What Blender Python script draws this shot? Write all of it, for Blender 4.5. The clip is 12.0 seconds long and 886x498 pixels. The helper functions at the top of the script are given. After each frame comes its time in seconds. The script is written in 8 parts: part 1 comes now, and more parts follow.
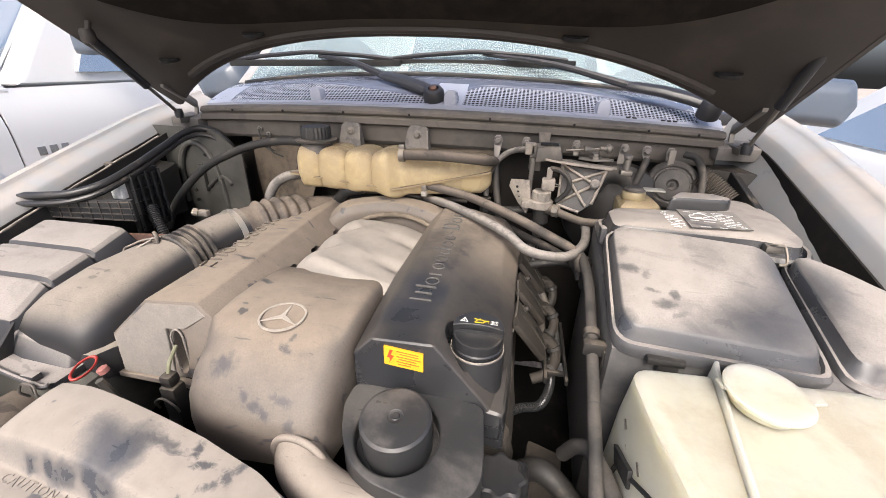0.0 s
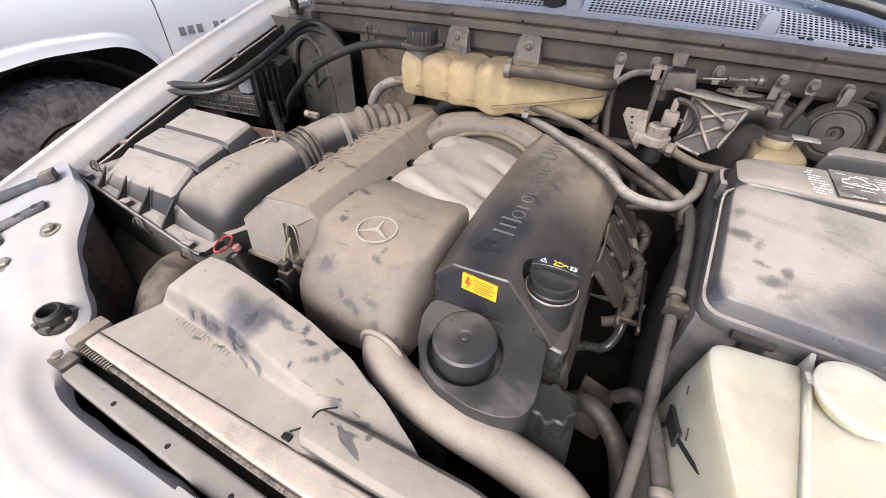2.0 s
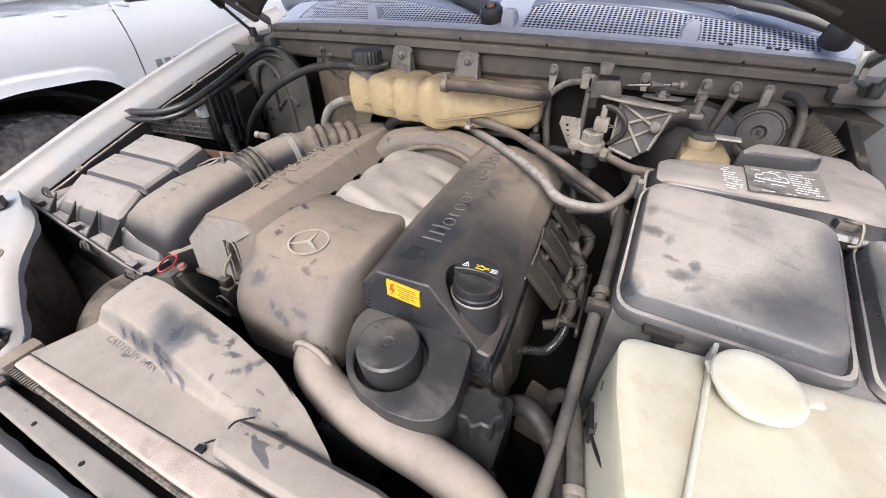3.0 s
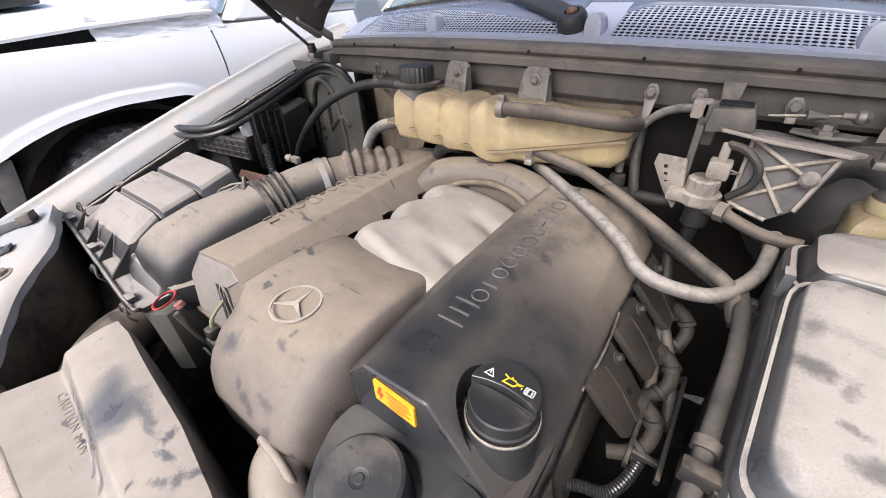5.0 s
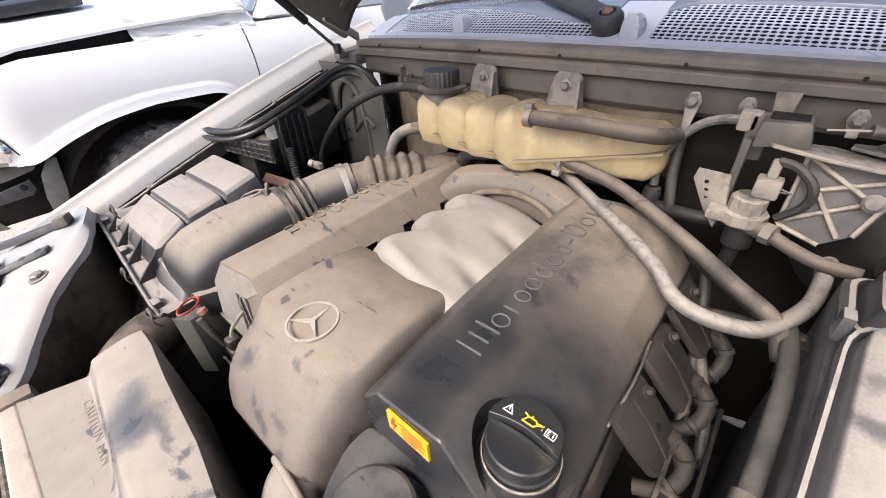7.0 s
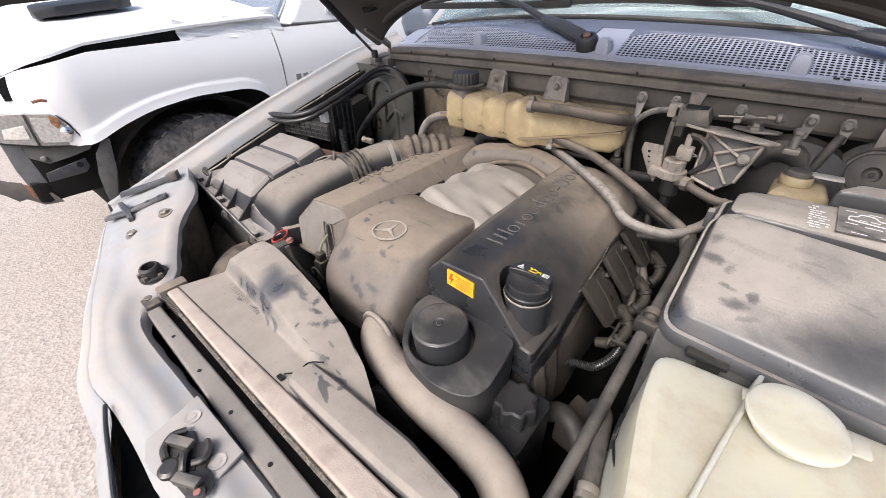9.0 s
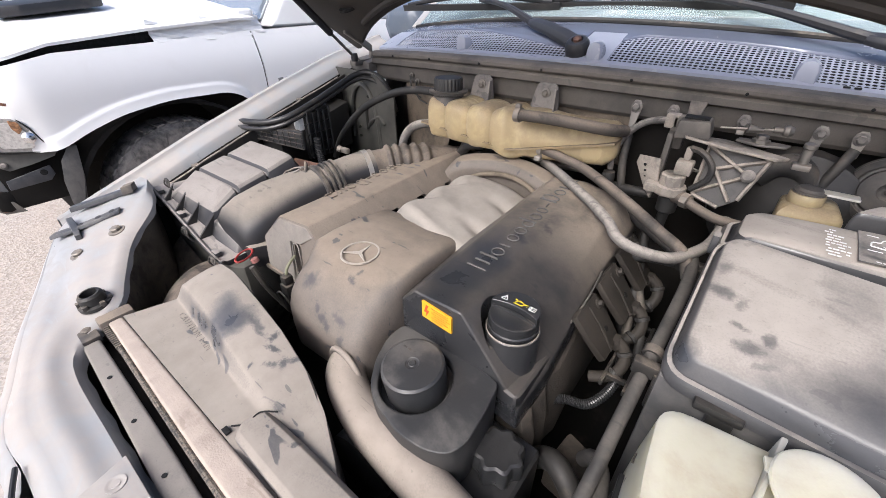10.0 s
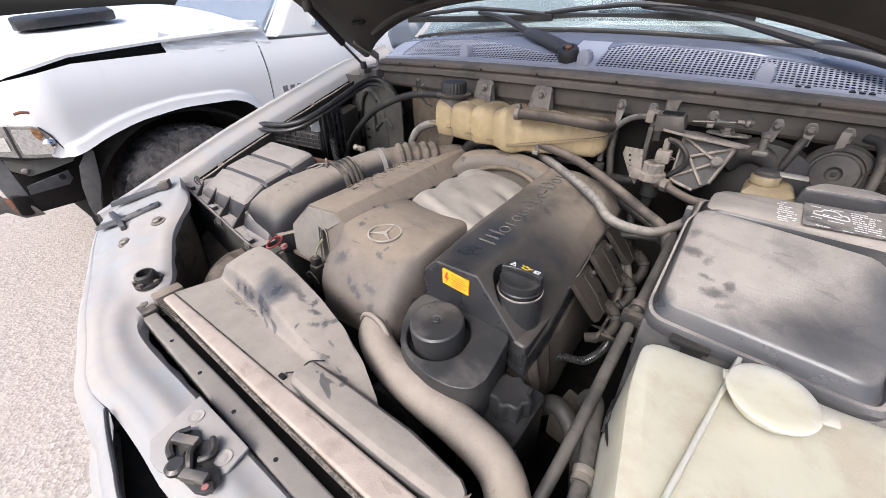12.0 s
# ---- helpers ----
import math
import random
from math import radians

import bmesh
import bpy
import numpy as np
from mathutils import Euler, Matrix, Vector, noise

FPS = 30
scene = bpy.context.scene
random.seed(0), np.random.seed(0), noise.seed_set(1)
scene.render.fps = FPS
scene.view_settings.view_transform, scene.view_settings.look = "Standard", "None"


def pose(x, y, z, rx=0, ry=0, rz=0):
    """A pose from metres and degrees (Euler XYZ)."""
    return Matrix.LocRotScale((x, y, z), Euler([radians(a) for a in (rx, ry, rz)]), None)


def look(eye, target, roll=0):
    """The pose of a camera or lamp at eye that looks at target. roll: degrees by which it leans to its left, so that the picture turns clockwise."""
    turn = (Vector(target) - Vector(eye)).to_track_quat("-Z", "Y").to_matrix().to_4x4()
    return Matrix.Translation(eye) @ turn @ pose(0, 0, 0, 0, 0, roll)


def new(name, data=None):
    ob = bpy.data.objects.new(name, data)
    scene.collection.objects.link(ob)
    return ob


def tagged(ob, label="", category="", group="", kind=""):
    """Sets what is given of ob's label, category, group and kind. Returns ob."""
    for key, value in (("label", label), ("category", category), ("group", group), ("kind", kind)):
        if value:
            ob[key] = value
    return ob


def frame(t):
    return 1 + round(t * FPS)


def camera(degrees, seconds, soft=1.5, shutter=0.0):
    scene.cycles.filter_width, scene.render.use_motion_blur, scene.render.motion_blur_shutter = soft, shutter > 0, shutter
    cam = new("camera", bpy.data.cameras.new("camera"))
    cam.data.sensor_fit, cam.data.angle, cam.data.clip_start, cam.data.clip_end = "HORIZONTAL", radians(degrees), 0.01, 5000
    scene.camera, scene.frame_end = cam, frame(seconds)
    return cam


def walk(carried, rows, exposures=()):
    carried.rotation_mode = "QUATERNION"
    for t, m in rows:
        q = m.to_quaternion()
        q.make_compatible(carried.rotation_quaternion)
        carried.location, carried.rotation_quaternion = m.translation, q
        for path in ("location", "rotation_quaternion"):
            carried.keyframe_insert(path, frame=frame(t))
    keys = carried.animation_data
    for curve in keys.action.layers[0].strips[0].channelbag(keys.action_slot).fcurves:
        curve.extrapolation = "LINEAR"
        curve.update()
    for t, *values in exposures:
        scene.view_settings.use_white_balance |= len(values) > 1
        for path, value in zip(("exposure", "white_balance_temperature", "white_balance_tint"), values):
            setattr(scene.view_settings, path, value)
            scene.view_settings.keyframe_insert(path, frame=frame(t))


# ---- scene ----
cam = camera(96.7, 12.0, 0.75)
PATH = [
    (0, (0.021, 0.0221, 1.377), (-0.3221, 1.8014, 0.531), 1.5),
    (0.5, (-0.0437, 0.047, 1.371), (-0.3942, 1.7463, 0.376), 3.6),
    (1, (-0.0648, 0.047, 1.388), (-0.5193, 1.6579, 0.294), 5.1),
    (1.5, (-0.0484, 0.0335, 1.403), (-0.6752, 1.462, 0.151), 4.2),
    (2, (0.0171, 0.0308, 1.418), (-0.6404, 1.4342, 0.153), 2.0),
    (2.5, (0.0931, 0.0351, 1.42), (-0.5602, 1.4671, 0.186), 0.3),
    (2.7, (0.1247, 0.0401, 1.418), (-0.5319, 1.4859, 0.202), -0.1),
    (4.3, (0.1108, 0.2267, 1.377), (-0.7768, 1.6301, 0.262), -0.5),
    (4.5, (0.1011, 0.2438, 1.371), (-0.8319, 1.6177, 0.256), -0.9),
    (5, (0.0888, 0.2567, 1.371), (-0.9287, 1.5692, 0.257), -2.3),
    (5.5, (0.0842, 0.2633, 1.38), (-0.9738, 1.5367, 0.258), -3.0),
    (6, (0.0753, 0.2715, 1.386), (-1.0055, 1.5216, 0.26), -3.2),
    (6.5, (0.0737, 0.2783, 1.384), (-1.0214, 1.5101, 0.251), -3.3),
    (7, (0.0717, 0.2882, 1.387), (-1.0313, 1.5081, 0.249), -3.5),
    (7.2, (0.071, 0.2851, 1.388), (-1.0319, 1.504, 0.249), -3.5),
    (8.8, (0.1794, 0.0153, 1.421), (-0.8997, 1.2787, 0.308), -1.3),
    (9, (0.1965, 0.0149, 1.424), (-0.8738, 1.2912, 0.317), -0.9),
    (9.5, (0.1901, 0.0394, 1.424), (-0.8643, 1.3383, 0.327), -0.4),
    (10, (0.1647, 0.0942, 1.413), (-0.8805, 1.4031, 0.32), -0.3),
    (10.5, (0.1398, 0.124, 1.405), (-0.9044, 1.4319, 0.309), -0.5),
    (11, (0.1406, 0.115, 1.416), (-0.9036, 1.4239, 0.323), -0.8),
    (11.5, (0.1656, 0.0431, 1.433), (-0.8768, 1.3642, 0.352), -0.8),
    (12, (0.2037, -0.0186, 1.423), (-0.8288, 1.3247, 0.36), -0.6),
]
walk(cam, [(t, look(eye, target, roll)) for t, eye, target, roll in PATH], [(0, 1.08, 6320, 10), (0.5, 1.08, 6330, 10), (1.5, 1.08, 6170, 10), (2.5, 0.98, 6000, 10), (4.5, 1.04, 5970, 10), (5.5, 1.09, 6080, 10), (7, 1.14, 6190, 10), (9, 0.79, 6090, 10), (9.5, 0.75, 6020, 10), (10, 0.80, 5950, 10), (11, 0.86, 5930, 10), (11.5, 0.88, 5930, 10), (12, 0.79, 5930, 10)])

# ---- world, sun, exposure ----
SUN_EL, SUN_AZ = radians(46), radians(178)
world = bpy.data.worlds.new("sky")
scene.world = world
world.use_nodes = True
wn = world.node_tree.nodes
sky = wn.new("ShaderNodeTexSky")
sky.sky_type, sky.sun_disc = "NISHITA", False
sky.sun_elevation, sky.sun_rotation = SUN_EL, SUN_AZ
sky.air_density, sky.dust_density = 0.65, 6.0
wn["Background"].inputs["Strength"].default_value = 0.15
world.node_tree.links.new(sky.outputs[0], wn["Background"].inputs[0])
sun = new("sun", bpy.data.lights.new("sun", "SUN"))
sun.data.energy, sun.data.angle, sun.data.color = 1.25, radians(22), (1.0, 0.94, 0.86)
sun_from = Vector((math.sin(SUN_AZ) * math.cos(SUN_EL), math.cos(SUN_AZ) * math.cos(SUN_EL), math.sin(SUN_EL)))
sun.matrix_world = look(sun_from * 30, (0, 0, 0))

# ---- mesh helpers ----
XC = -0.23  # centre line of the car


def empty(name, loc, label="", category="", group="", kind=""):
    ob = new(name)
    ob.location = loc
    ob.empty_display_size = 0.05
    return tagged(ob, label, category, group, kind)


def origin(ob):
    p = Vector((0, 0, 0))
    while ob:
        p = p + ob.location
        ob = ob.parent
    return p


def part(name, bm, mat, parent=None, label="", sharp=32, recalc=True):
    """One mesh object; the bmesh is in world metres."""
    if recalc:
        bmesh.ops.recalc_face_normals(bm, faces=bm.faces)
    me = bpy.data.meshes.new(name)
    base = origin(parent)
    bm.transform(Matrix.Translation(-base))
    bm.to_mesh(me)
    bm.free()
    for p in me.polygons:
        p.use_smooth = True
    me.set_sharp_from_angle(angle=radians(sharp))
    for m in mat if isinstance(mat, (list, tuple)) else (mat,):
        me.materials.append(m)
    ob = new(name, me)
    if parent:
        ob.parent = parent
    return tagged(ob, label)


def alone(name, bm, mat, label, category, kind="", group="", sharp=32, at=None):
    """A thing made of one mesh, its origin at the middle of its base."""
    lo = [min(v.co[i] for v in bm.verts) for i in range(3)]
    hi = [max(v.co[i] for v in bm.verts) for i in range(3)]
    base = Vector(at or ((lo[0] + hi[0]) / 2, (lo[1] + hi[1]) / 2, lo[2]))
    bm.transform(Matrix.Translation(-base))
    ob = part(name, bm, mat, None, "", sharp)
    ob.location = base
    return tagged(ob, label, category, group, kind)


def join(*bms):
    out = bmesh.new()
    for b in bms:
        me = bpy.data.meshes.new("tmp")
        b.to_mesh(me)
        b.free()
        out.from_mesh(me)
        bpy.data.meshes.remove(me)
    return out


def bevel(bm, w, seg=2, angle=25):
    if w > 0:
        edges = [e for e in bm.edges if len(e.link_faces) == 2 and e.calc_face_angle(0) > radians(angle)]
        bmesh.ops.bevel(bm, geom=edges, offset=w, offset_type="OFFSET", segments=seg, profile=0.6, affect="EDGES", clamp_overlap=True)
    return bm


def carve(body, tool):
    """The first bmesh with the second cut out of it."""
    obs = []
    for b in (body, tool):
        bmesh.ops.recalc_face_normals(b, faces=b.faces)
        me = bpy.data.meshes.new("tmp")
        b.to_mesh(me)
        b.free()
        obs.append(bpy.data.objects.new("tmp", me))
        scene.collection.objects.link(obs[-1])
    mod = obs[0].modifiers.new("cut", "BOOLEAN")
    mod.operation, mod.object, mod.solver = "DIFFERENCE", obs[1], "EXACT"
    me = bpy.data.meshes.new_from_object(obs[0].evaluated_get(bpy.context.evaluated_depsgraph_get()))
    out = bmesh.new()
    out.from_mesh(me)
    bpy.data.meshes.remove(me)
    for ob in obs:
        old = ob.data
        bpy.data.objects.remove(ob)
        bpy.data.meshes.remove(old)
    return out


def loft(rings, cap=True, closed=True, bev=0.0, seg=2):
    """Skin between rings of equally many points."""
    bm = bmesh.new()
    rows = [[bm.verts.new(p) for p in r] for r in rings]
    n = len(rows[0])
    for a, b in zip(rows, rows[1:]):
        for i in range(n if closed else n - 1):
            j = (i + 1) % n
            bm.faces.new((a[i], a[j], b[j], b[i]))
    if cap:
        bm.faces.new(rows[0][::-1])
        bm.faces.new(rows[-1])
    bmesh.ops.recalc_face_normals(bm, faces=bm.faces)
    return bevel(bm, bev, seg)


def box(x0, x1, y0, y1, z0, z1, bev=0.004, seg=2):
    return loft([[(x0, y0, z), (x1, y0, z), (x1, y1, z), (x0, y1, z)] for z in (z0, z1)], bev=bev, seg=seg)


def prism(poly, z0, z1, bev=0.004, seg=2, top=None):
    """A plan outline raised from z0 to z1; z may be functions of (x, y)."""
    f0 = z0 if callable(z0) else (lambda x, y: z0)
    f1 = z1 if callable(z1) else (lambda x, y: z1)
    up = top or poly
    return loft([[(x, y, f0(x, y)) for x, y in poly], [(x, y, f1(x, y)) for x, y in up]], bev=bev, seg=seg)


def spline(pts, step=6):
    """A smooth line through control points (Catmull-Rom)."""
    p = [Vector(q) for q in pts]
    p = [p[0] * 2 - p[1]] + p + [p[-1] * 2 - p[-2]]
    out = []
    for a, b, c, d in zip(p, p[1:], p[2:], p[3:]):
        for k in range(step):
            t = k / step
            out.append(0.5 * ((2 * b) + (c - a) * t + (2 * a - 5 * b + 4 * c - d) * t * t + (3 * b - a - 3 * c + d) * t**3))
    return out + [p[-2]]


def tube(pts, r, n=12, step=6, cap=True, smooth=True):
    """A hose along control points; r is a number or one for each sample by a function of 0..1."""
    line = spline(pts, step) if smooth else [Vector(q) for q in pts]
    up = Vector((0.3, 0.2, 1)).normalized()
    rings = []
    side = None
    for i, q in enumerate(line):
        d = (line[min(i + 1, len(line) - 1)] - line[max(i - 1, 0)]).normalized()
        side = (side - d * side.dot(d)).normalized() if side else d.cross(up).normalized()
        other = d.cross(side)
        rr = r(i / (len(line) - 1)) if callable(r) else r
        rings.append([q + (side * math.cos(a) + other * math.sin(a)) * rr for a in (2 * math.pi * k / n for k in range(n))])
    return loft(rings, cap)


def lathe(profile, m=None, n=32, cap=True):
    """A turned body from (radius, height) pairs about z, then moved by m."""
    bm = loft([[(r * math.cos(2 * math.pi * k / n), r * math.sin(2 * math.pi * k / n), h) for k in range(n)] for r, h in profile], cap)
    if m is not None:
        bm.transform(m)
    return bm


def disc_at(p, axis, profile, n=32):
    """A turned body standing at p along axis."""
    return lathe(profile, Matrix.Translation(p) @ Vector(axis).to_track_quat("Z", "Y").to_matrix().to_4x4(), n)


def sheet(f, nu, nv, thick=0.0, drop=(0, 0, -1)):
    """A surface f(u, v), u and v from 0 to 1, with a thickness."""
    bm = bmesh.new()
    top = [[bm.verts.new(f(i / nu, j / nv)) for j in range(nv + 1)] for i in range(nu + 1)]
    for i in range(nu):
        for j in range(nv):
            bm.faces.new((top[i][j], top[i + 1][j], top[i + 1][j + 1], top[i][j + 1]))
    if thick:
        d = Vector(drop) * thick
        low = [[bm.verts.new(v.co + d) for v in row] for row in top]
        for i in range(nu):
            for j in range(nv):
                bm.faces.new((low[i][j], low[i][j + 1], low[i + 1][j + 1], low[i + 1][j]))
        for i in range(nu):
            for j in (0, nv):
                bm.faces.new((top[i][j], top[i + 1][j], low[i + 1][j], low[i][j]))
        for j in range(nv):
            for i in (0, nu):
                bm.faces.new((top[i][j], top[i][j + 1], low[i][j + 1], low[i][j]))
    bmesh.ops.recalc_face_normals(bm, faces=bm.faces)
    return bm


def bolt(p, axis=(0, -1, 0), r=0.008, h=0.006):
    """A hexagon head on a washer."""
    m = Matrix.Translation(p) @ Vector(axis).to_track_quat("Z", "Y").to_matrix().to_4x4()
    return join(lathe([(r * 1.5, 0), (r * 1.5, 0.002), (r * 1.1, 0.0028)], m, 16), lathe([(r, 0.002), (r, h), (r * 0.75, h + 0.002)], m, 6))


def mirrored(x):
    return 2 * XC - x


# ---- materials ----
def material(name):
    m = bpy.data.materials.new(name)
    m.use_nodes = True
    return m, m.node_tree.nodes, m.node_tree.links, m.node_tree.nodes["Principled BSDF"]


def noise_at(nodes, links, vec, scale, detail=4, rough=0.6, dist=0.0):
    n = nodes.new("ShaderNodeTexNoise")
    n.inputs["Scale"].default_value, n.inputs["Detail"].default_value = scale, detail
    n.inputs["Roughness"].default_value, n.inputs["Distortion"].default_value = rough, dist
    links.new(vec, n.inputs["Vector"])
    return n.outputs["Fac"]


def ranged(nodes, links, val, a, b, c=0.0, d=1.0, smooth=True):
    n = nodes.new("ShaderNodeMapRange")
    n.interpolation_type = "SMOOTHSTEP" if smooth else "LINEAR"
    for k, v in zip(("From Min", "From Max", "To Min", "To Max"), (a, b, c, d)):
        n.inputs[k].default_value = v
    links.new(val, n.inputs["Value"])
    return n.outputs["Result"]


def calc(nodes, links, op, a, b=0.0):
    n = nodes.new("ShaderNodeMath")
    n.operation = op
    for k, v in enumerate((a, b)):
        if isinstance(v, (int, float)):
            n.inputs[k].default_value = v
        else:
            links.new(v, n.inputs[k])
    return n.outputs[0]


def mixed(nodes, links, fac, a, b):
    n = nodes.new("ShaderNodeMix")
    n.data_type = "RGBA"
    for k, v in ((0, fac), (6, a), (7, b)):
        if isinstance(v, (int, float)):
            n.inputs[k].default_value = v
        elif isinstance(v, tuple):
            n.inputs[k].default_value = (*v, 1)
        else:
            links.new(v, n.inputs[k])
    return n.outputs[2]


DUST = (0.275, 0.228, 0.178)


def dusty(name, base, dust=0.6, rough=0.5, dust_rough=0.85, dustcol=DUST, patch=9.0, metal=0.0, side=0.25, bump=0.15, scuff=0.5, spec=0.5, seed=0.0, grad=None, spots=(), even=0.0, lift=(-0.1, 0.85), smudge=0.16):
    """A surface with settled dust on what faces up, rubbed off in patches and streaks; side and lift also darken steep
    faces as shade would.
    """
    m, N, L, b = material(name)
    tc = N.new("ShaderNodeTexCoord")
    mp = N.new("ShaderNodeMapping")
    mp.inputs["Location"].default_value = (seed, seed * 1.7, seed * 0.6)
    L.new(tc.outputs["Object"], mp.inputs["Vector"])
    vec = mp.outputs[0]
    sep = N.new("ShaderNodeSeparateXYZ")
    L.new(tc.outputs["Normal"], sep.inputs[0])
    # less dust on steep faces, which also puts their shade into the colour
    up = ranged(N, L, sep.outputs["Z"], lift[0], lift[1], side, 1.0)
    big = noise_at(N, L, vec, patch, 5, 0.62, 0.4)
    mid = noise_at(N, L, vec, patch * 4.3, 4, 0.6)
    fine = noise_at(N, L, vec, 420, 2, 0.5)
    cover = ranged(N, L, calc(N, L, "ADD", calc(N, L, "MULTIPLY", big, 0.75), calc(N, L, "MULTIPLY", mid, 0.25)), 0.62 - 0.4 * dust - even, 0.70 - 0.18 * dust - even, 0.12, 1.0)
    # rubbed marks, long and narrow
    mp2 = N.new("ShaderNodeMapping")
    mp2.inputs["Rotation"].default_value = (0.2, 0.1, 0.7)
    mp2.inputs["Scale"].default_value = (1.0, 2.6, 1.0)
    L.new(vec, mp2.inputs["Vector"])
    rub = ranged(N, L, noise_at(N, L, mp2.outputs[0], 13, 2, 0.5, 0.9), 0.655, 0.685, 0.0, scuff)
    cover = calc(N, L, "MULTIPLY", cover, calc(N, L, "SUBTRACT", 1.0, rub))
    mask = calc(N, L, "MULTIPLY", calc(N, L, "MULTIPLY", cover, up), dust + 0.15)
    if grad:
        # dust thins out along one axis: (axis, from, to, least)
        pos = N.new("ShaderNodeSeparateXYZ")
        L.new(tc.outputs["Object"], pos.inputs[0])
        wob = calc(N, L, "ADD", pos.outputs[grad[0]], calc(N, L, "MULTIPLY", calc(N, L, "SUBTRACT", big, 0.5), 0.10))
        mask = calc(N, L, "MULTIPLY", mask, ranged(N, L, wob, grad[1], grad[2], grad[3], 1.0))
    for i, (sx, sy, sz, sr, sk) in enumerate(spots):
        # a streak wiped clean, with a ragged rim, each in its own direction
        at = N.new("ShaderNodeMapping")
        at.vector_type = "TEXTURE"
        at.inputs["Location"].default_value = (sx, sy, sz)
        at.inputs["Rotation"].default_value = (0, 0, 0.5 + 1.7 * i)
        long = (1.15, 1.5, 1.3, 1.75)[i % 4] if sr < 0.02 else 1.2
        at.inputs["Scale"].default_value = (long, 1 / long, 1)
        L.new(tc.outputs["Object"], at.inputs["Vector"])
        vm = N.new("ShaderNodeVectorMath")
        vm.operation = "LENGTH"
        L.new(at.outputs[0], vm.inputs[0])
        dist = calc(N, L, "ADD", vm.outputs["Value"], calc(N, L, "MULTIPLY", calc(N, L, "SUBTRACT", noise_at(N, L, tc.outputs["Object"], 0.8 / sr, 4, 0.6, 1.2), 0.5), sr * (2.2 if sr < 0.02 else 0.9)))
        mask = calc(N, L, "MULTIPLY", mask, ranged(N, L, dist, sr * 0.3, sr * 1.35, 1 - sk, 1.0))
    # soft smears where a hand or cloth has passed
    smear = ranged(N, L, noise_at(N, L, mp2.outputs[0], 5.5, 4, 0.55, 1.4), 0.52, 0.66, 0.0, smudge)
    mask = calc(N, L, "MULTIPLY", mask, calc(N, L, "SUBTRACT", 1.0, smear))
    grain = ranged(N, L, fine, 0.3, 0.7, 0.86, 1.1, False)
    vari = ranged(N, L, calc(N, L, "ADD", calc(N, L, "MULTIPLY", mid, 0.5), calc(N, L, "MULTIPLY", big, 0.5)), 0.34, 0.66, 0.0, 1.0)
    mask = calc(N, L, "MINIMUM", calc(N, L, "MULTIPLY", mask, grain), 1.0)
    tone = mixed(N, L, vari, tuple(c * 0.90 for c in dustcol), tuple(c * 1.09 for c in dustcol))
    # specks and hairline scratches
    speck = ranged(N, L, noise_at(N, L, vec, 150, 2, 0.5), 0.67, 0.74, 0.0, 0.22)
    mp3 = N.new("ShaderNodeMapping")
    mp3.inputs["Rotation"].default_value = (0.4, 0.3, 1.1)
    mp3.inputs["Scale"].default_value = (1.0, 14.0, 6.0)
    L.new(vec, mp3.inputs["Vector"])
    hair = ranged(N, L, noise_at(N, L, mp3.outputs[0], 11, 2, 0.5, 0.3), 0.70, 0.73, 0.0, scuff * 0.7)
    mask = calc(N, L, "MULTIPLY", mask, calc(N, L, "SUBTRACT", 1.0, calc(N, L, "MAXIMUM", speck, hair)))
    L.new(mixed(N, L, mask, base, tone), b.inputs["Base Color"])
    L.new(ranged(N, L, mask, 0, 1, rough, dust_rough, False), b.inputs["Roughness"])
    b.inputs["Metallic"].default_value = 0.0
    if metal:
        L.new(ranged(N, L, mask, 0, 0.8, metal, 0, False), b.inputs["Metallic"])
    b.inputs["Specular IOR Level"].default_value = spec
    bp = N.new("ShaderNodeBump")
    bp.inputs["Strength"].default_value, bp.inputs["Distance"].default_value = bump, 0.0015
    L.new(calc(N, L, "ADD", calc(N, L, "MULTIPLY", fine, 0.5), mid), bp.inputs["Height"])
    L.new(bp.outputs[0], b.inputs["Normal"])
    return m


PLASTIC = dusty("dusty_plastic", (0.030, 0.030, 0.032), 0.62, 0.45, seed=1.0)
# High lift on both: slopes and fronts get part of their shade through thinner dust.
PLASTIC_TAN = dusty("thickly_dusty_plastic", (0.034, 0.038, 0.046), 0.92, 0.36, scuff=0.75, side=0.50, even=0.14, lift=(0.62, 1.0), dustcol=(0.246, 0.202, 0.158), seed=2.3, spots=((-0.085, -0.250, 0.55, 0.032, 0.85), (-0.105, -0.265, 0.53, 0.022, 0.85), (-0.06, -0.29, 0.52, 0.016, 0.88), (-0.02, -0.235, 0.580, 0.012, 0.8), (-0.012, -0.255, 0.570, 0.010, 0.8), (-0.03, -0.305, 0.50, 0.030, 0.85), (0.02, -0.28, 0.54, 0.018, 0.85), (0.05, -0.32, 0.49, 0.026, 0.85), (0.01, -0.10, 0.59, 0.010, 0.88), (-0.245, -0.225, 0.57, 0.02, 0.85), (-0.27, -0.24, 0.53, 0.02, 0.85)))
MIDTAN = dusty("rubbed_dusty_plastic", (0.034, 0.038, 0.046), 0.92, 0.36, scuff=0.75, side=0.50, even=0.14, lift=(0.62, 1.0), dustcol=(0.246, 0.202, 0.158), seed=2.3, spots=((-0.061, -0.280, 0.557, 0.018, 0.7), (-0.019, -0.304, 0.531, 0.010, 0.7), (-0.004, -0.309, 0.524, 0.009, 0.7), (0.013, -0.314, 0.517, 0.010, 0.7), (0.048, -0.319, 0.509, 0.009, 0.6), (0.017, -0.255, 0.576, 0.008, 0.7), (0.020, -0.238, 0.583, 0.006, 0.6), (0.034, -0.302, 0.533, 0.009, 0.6)))
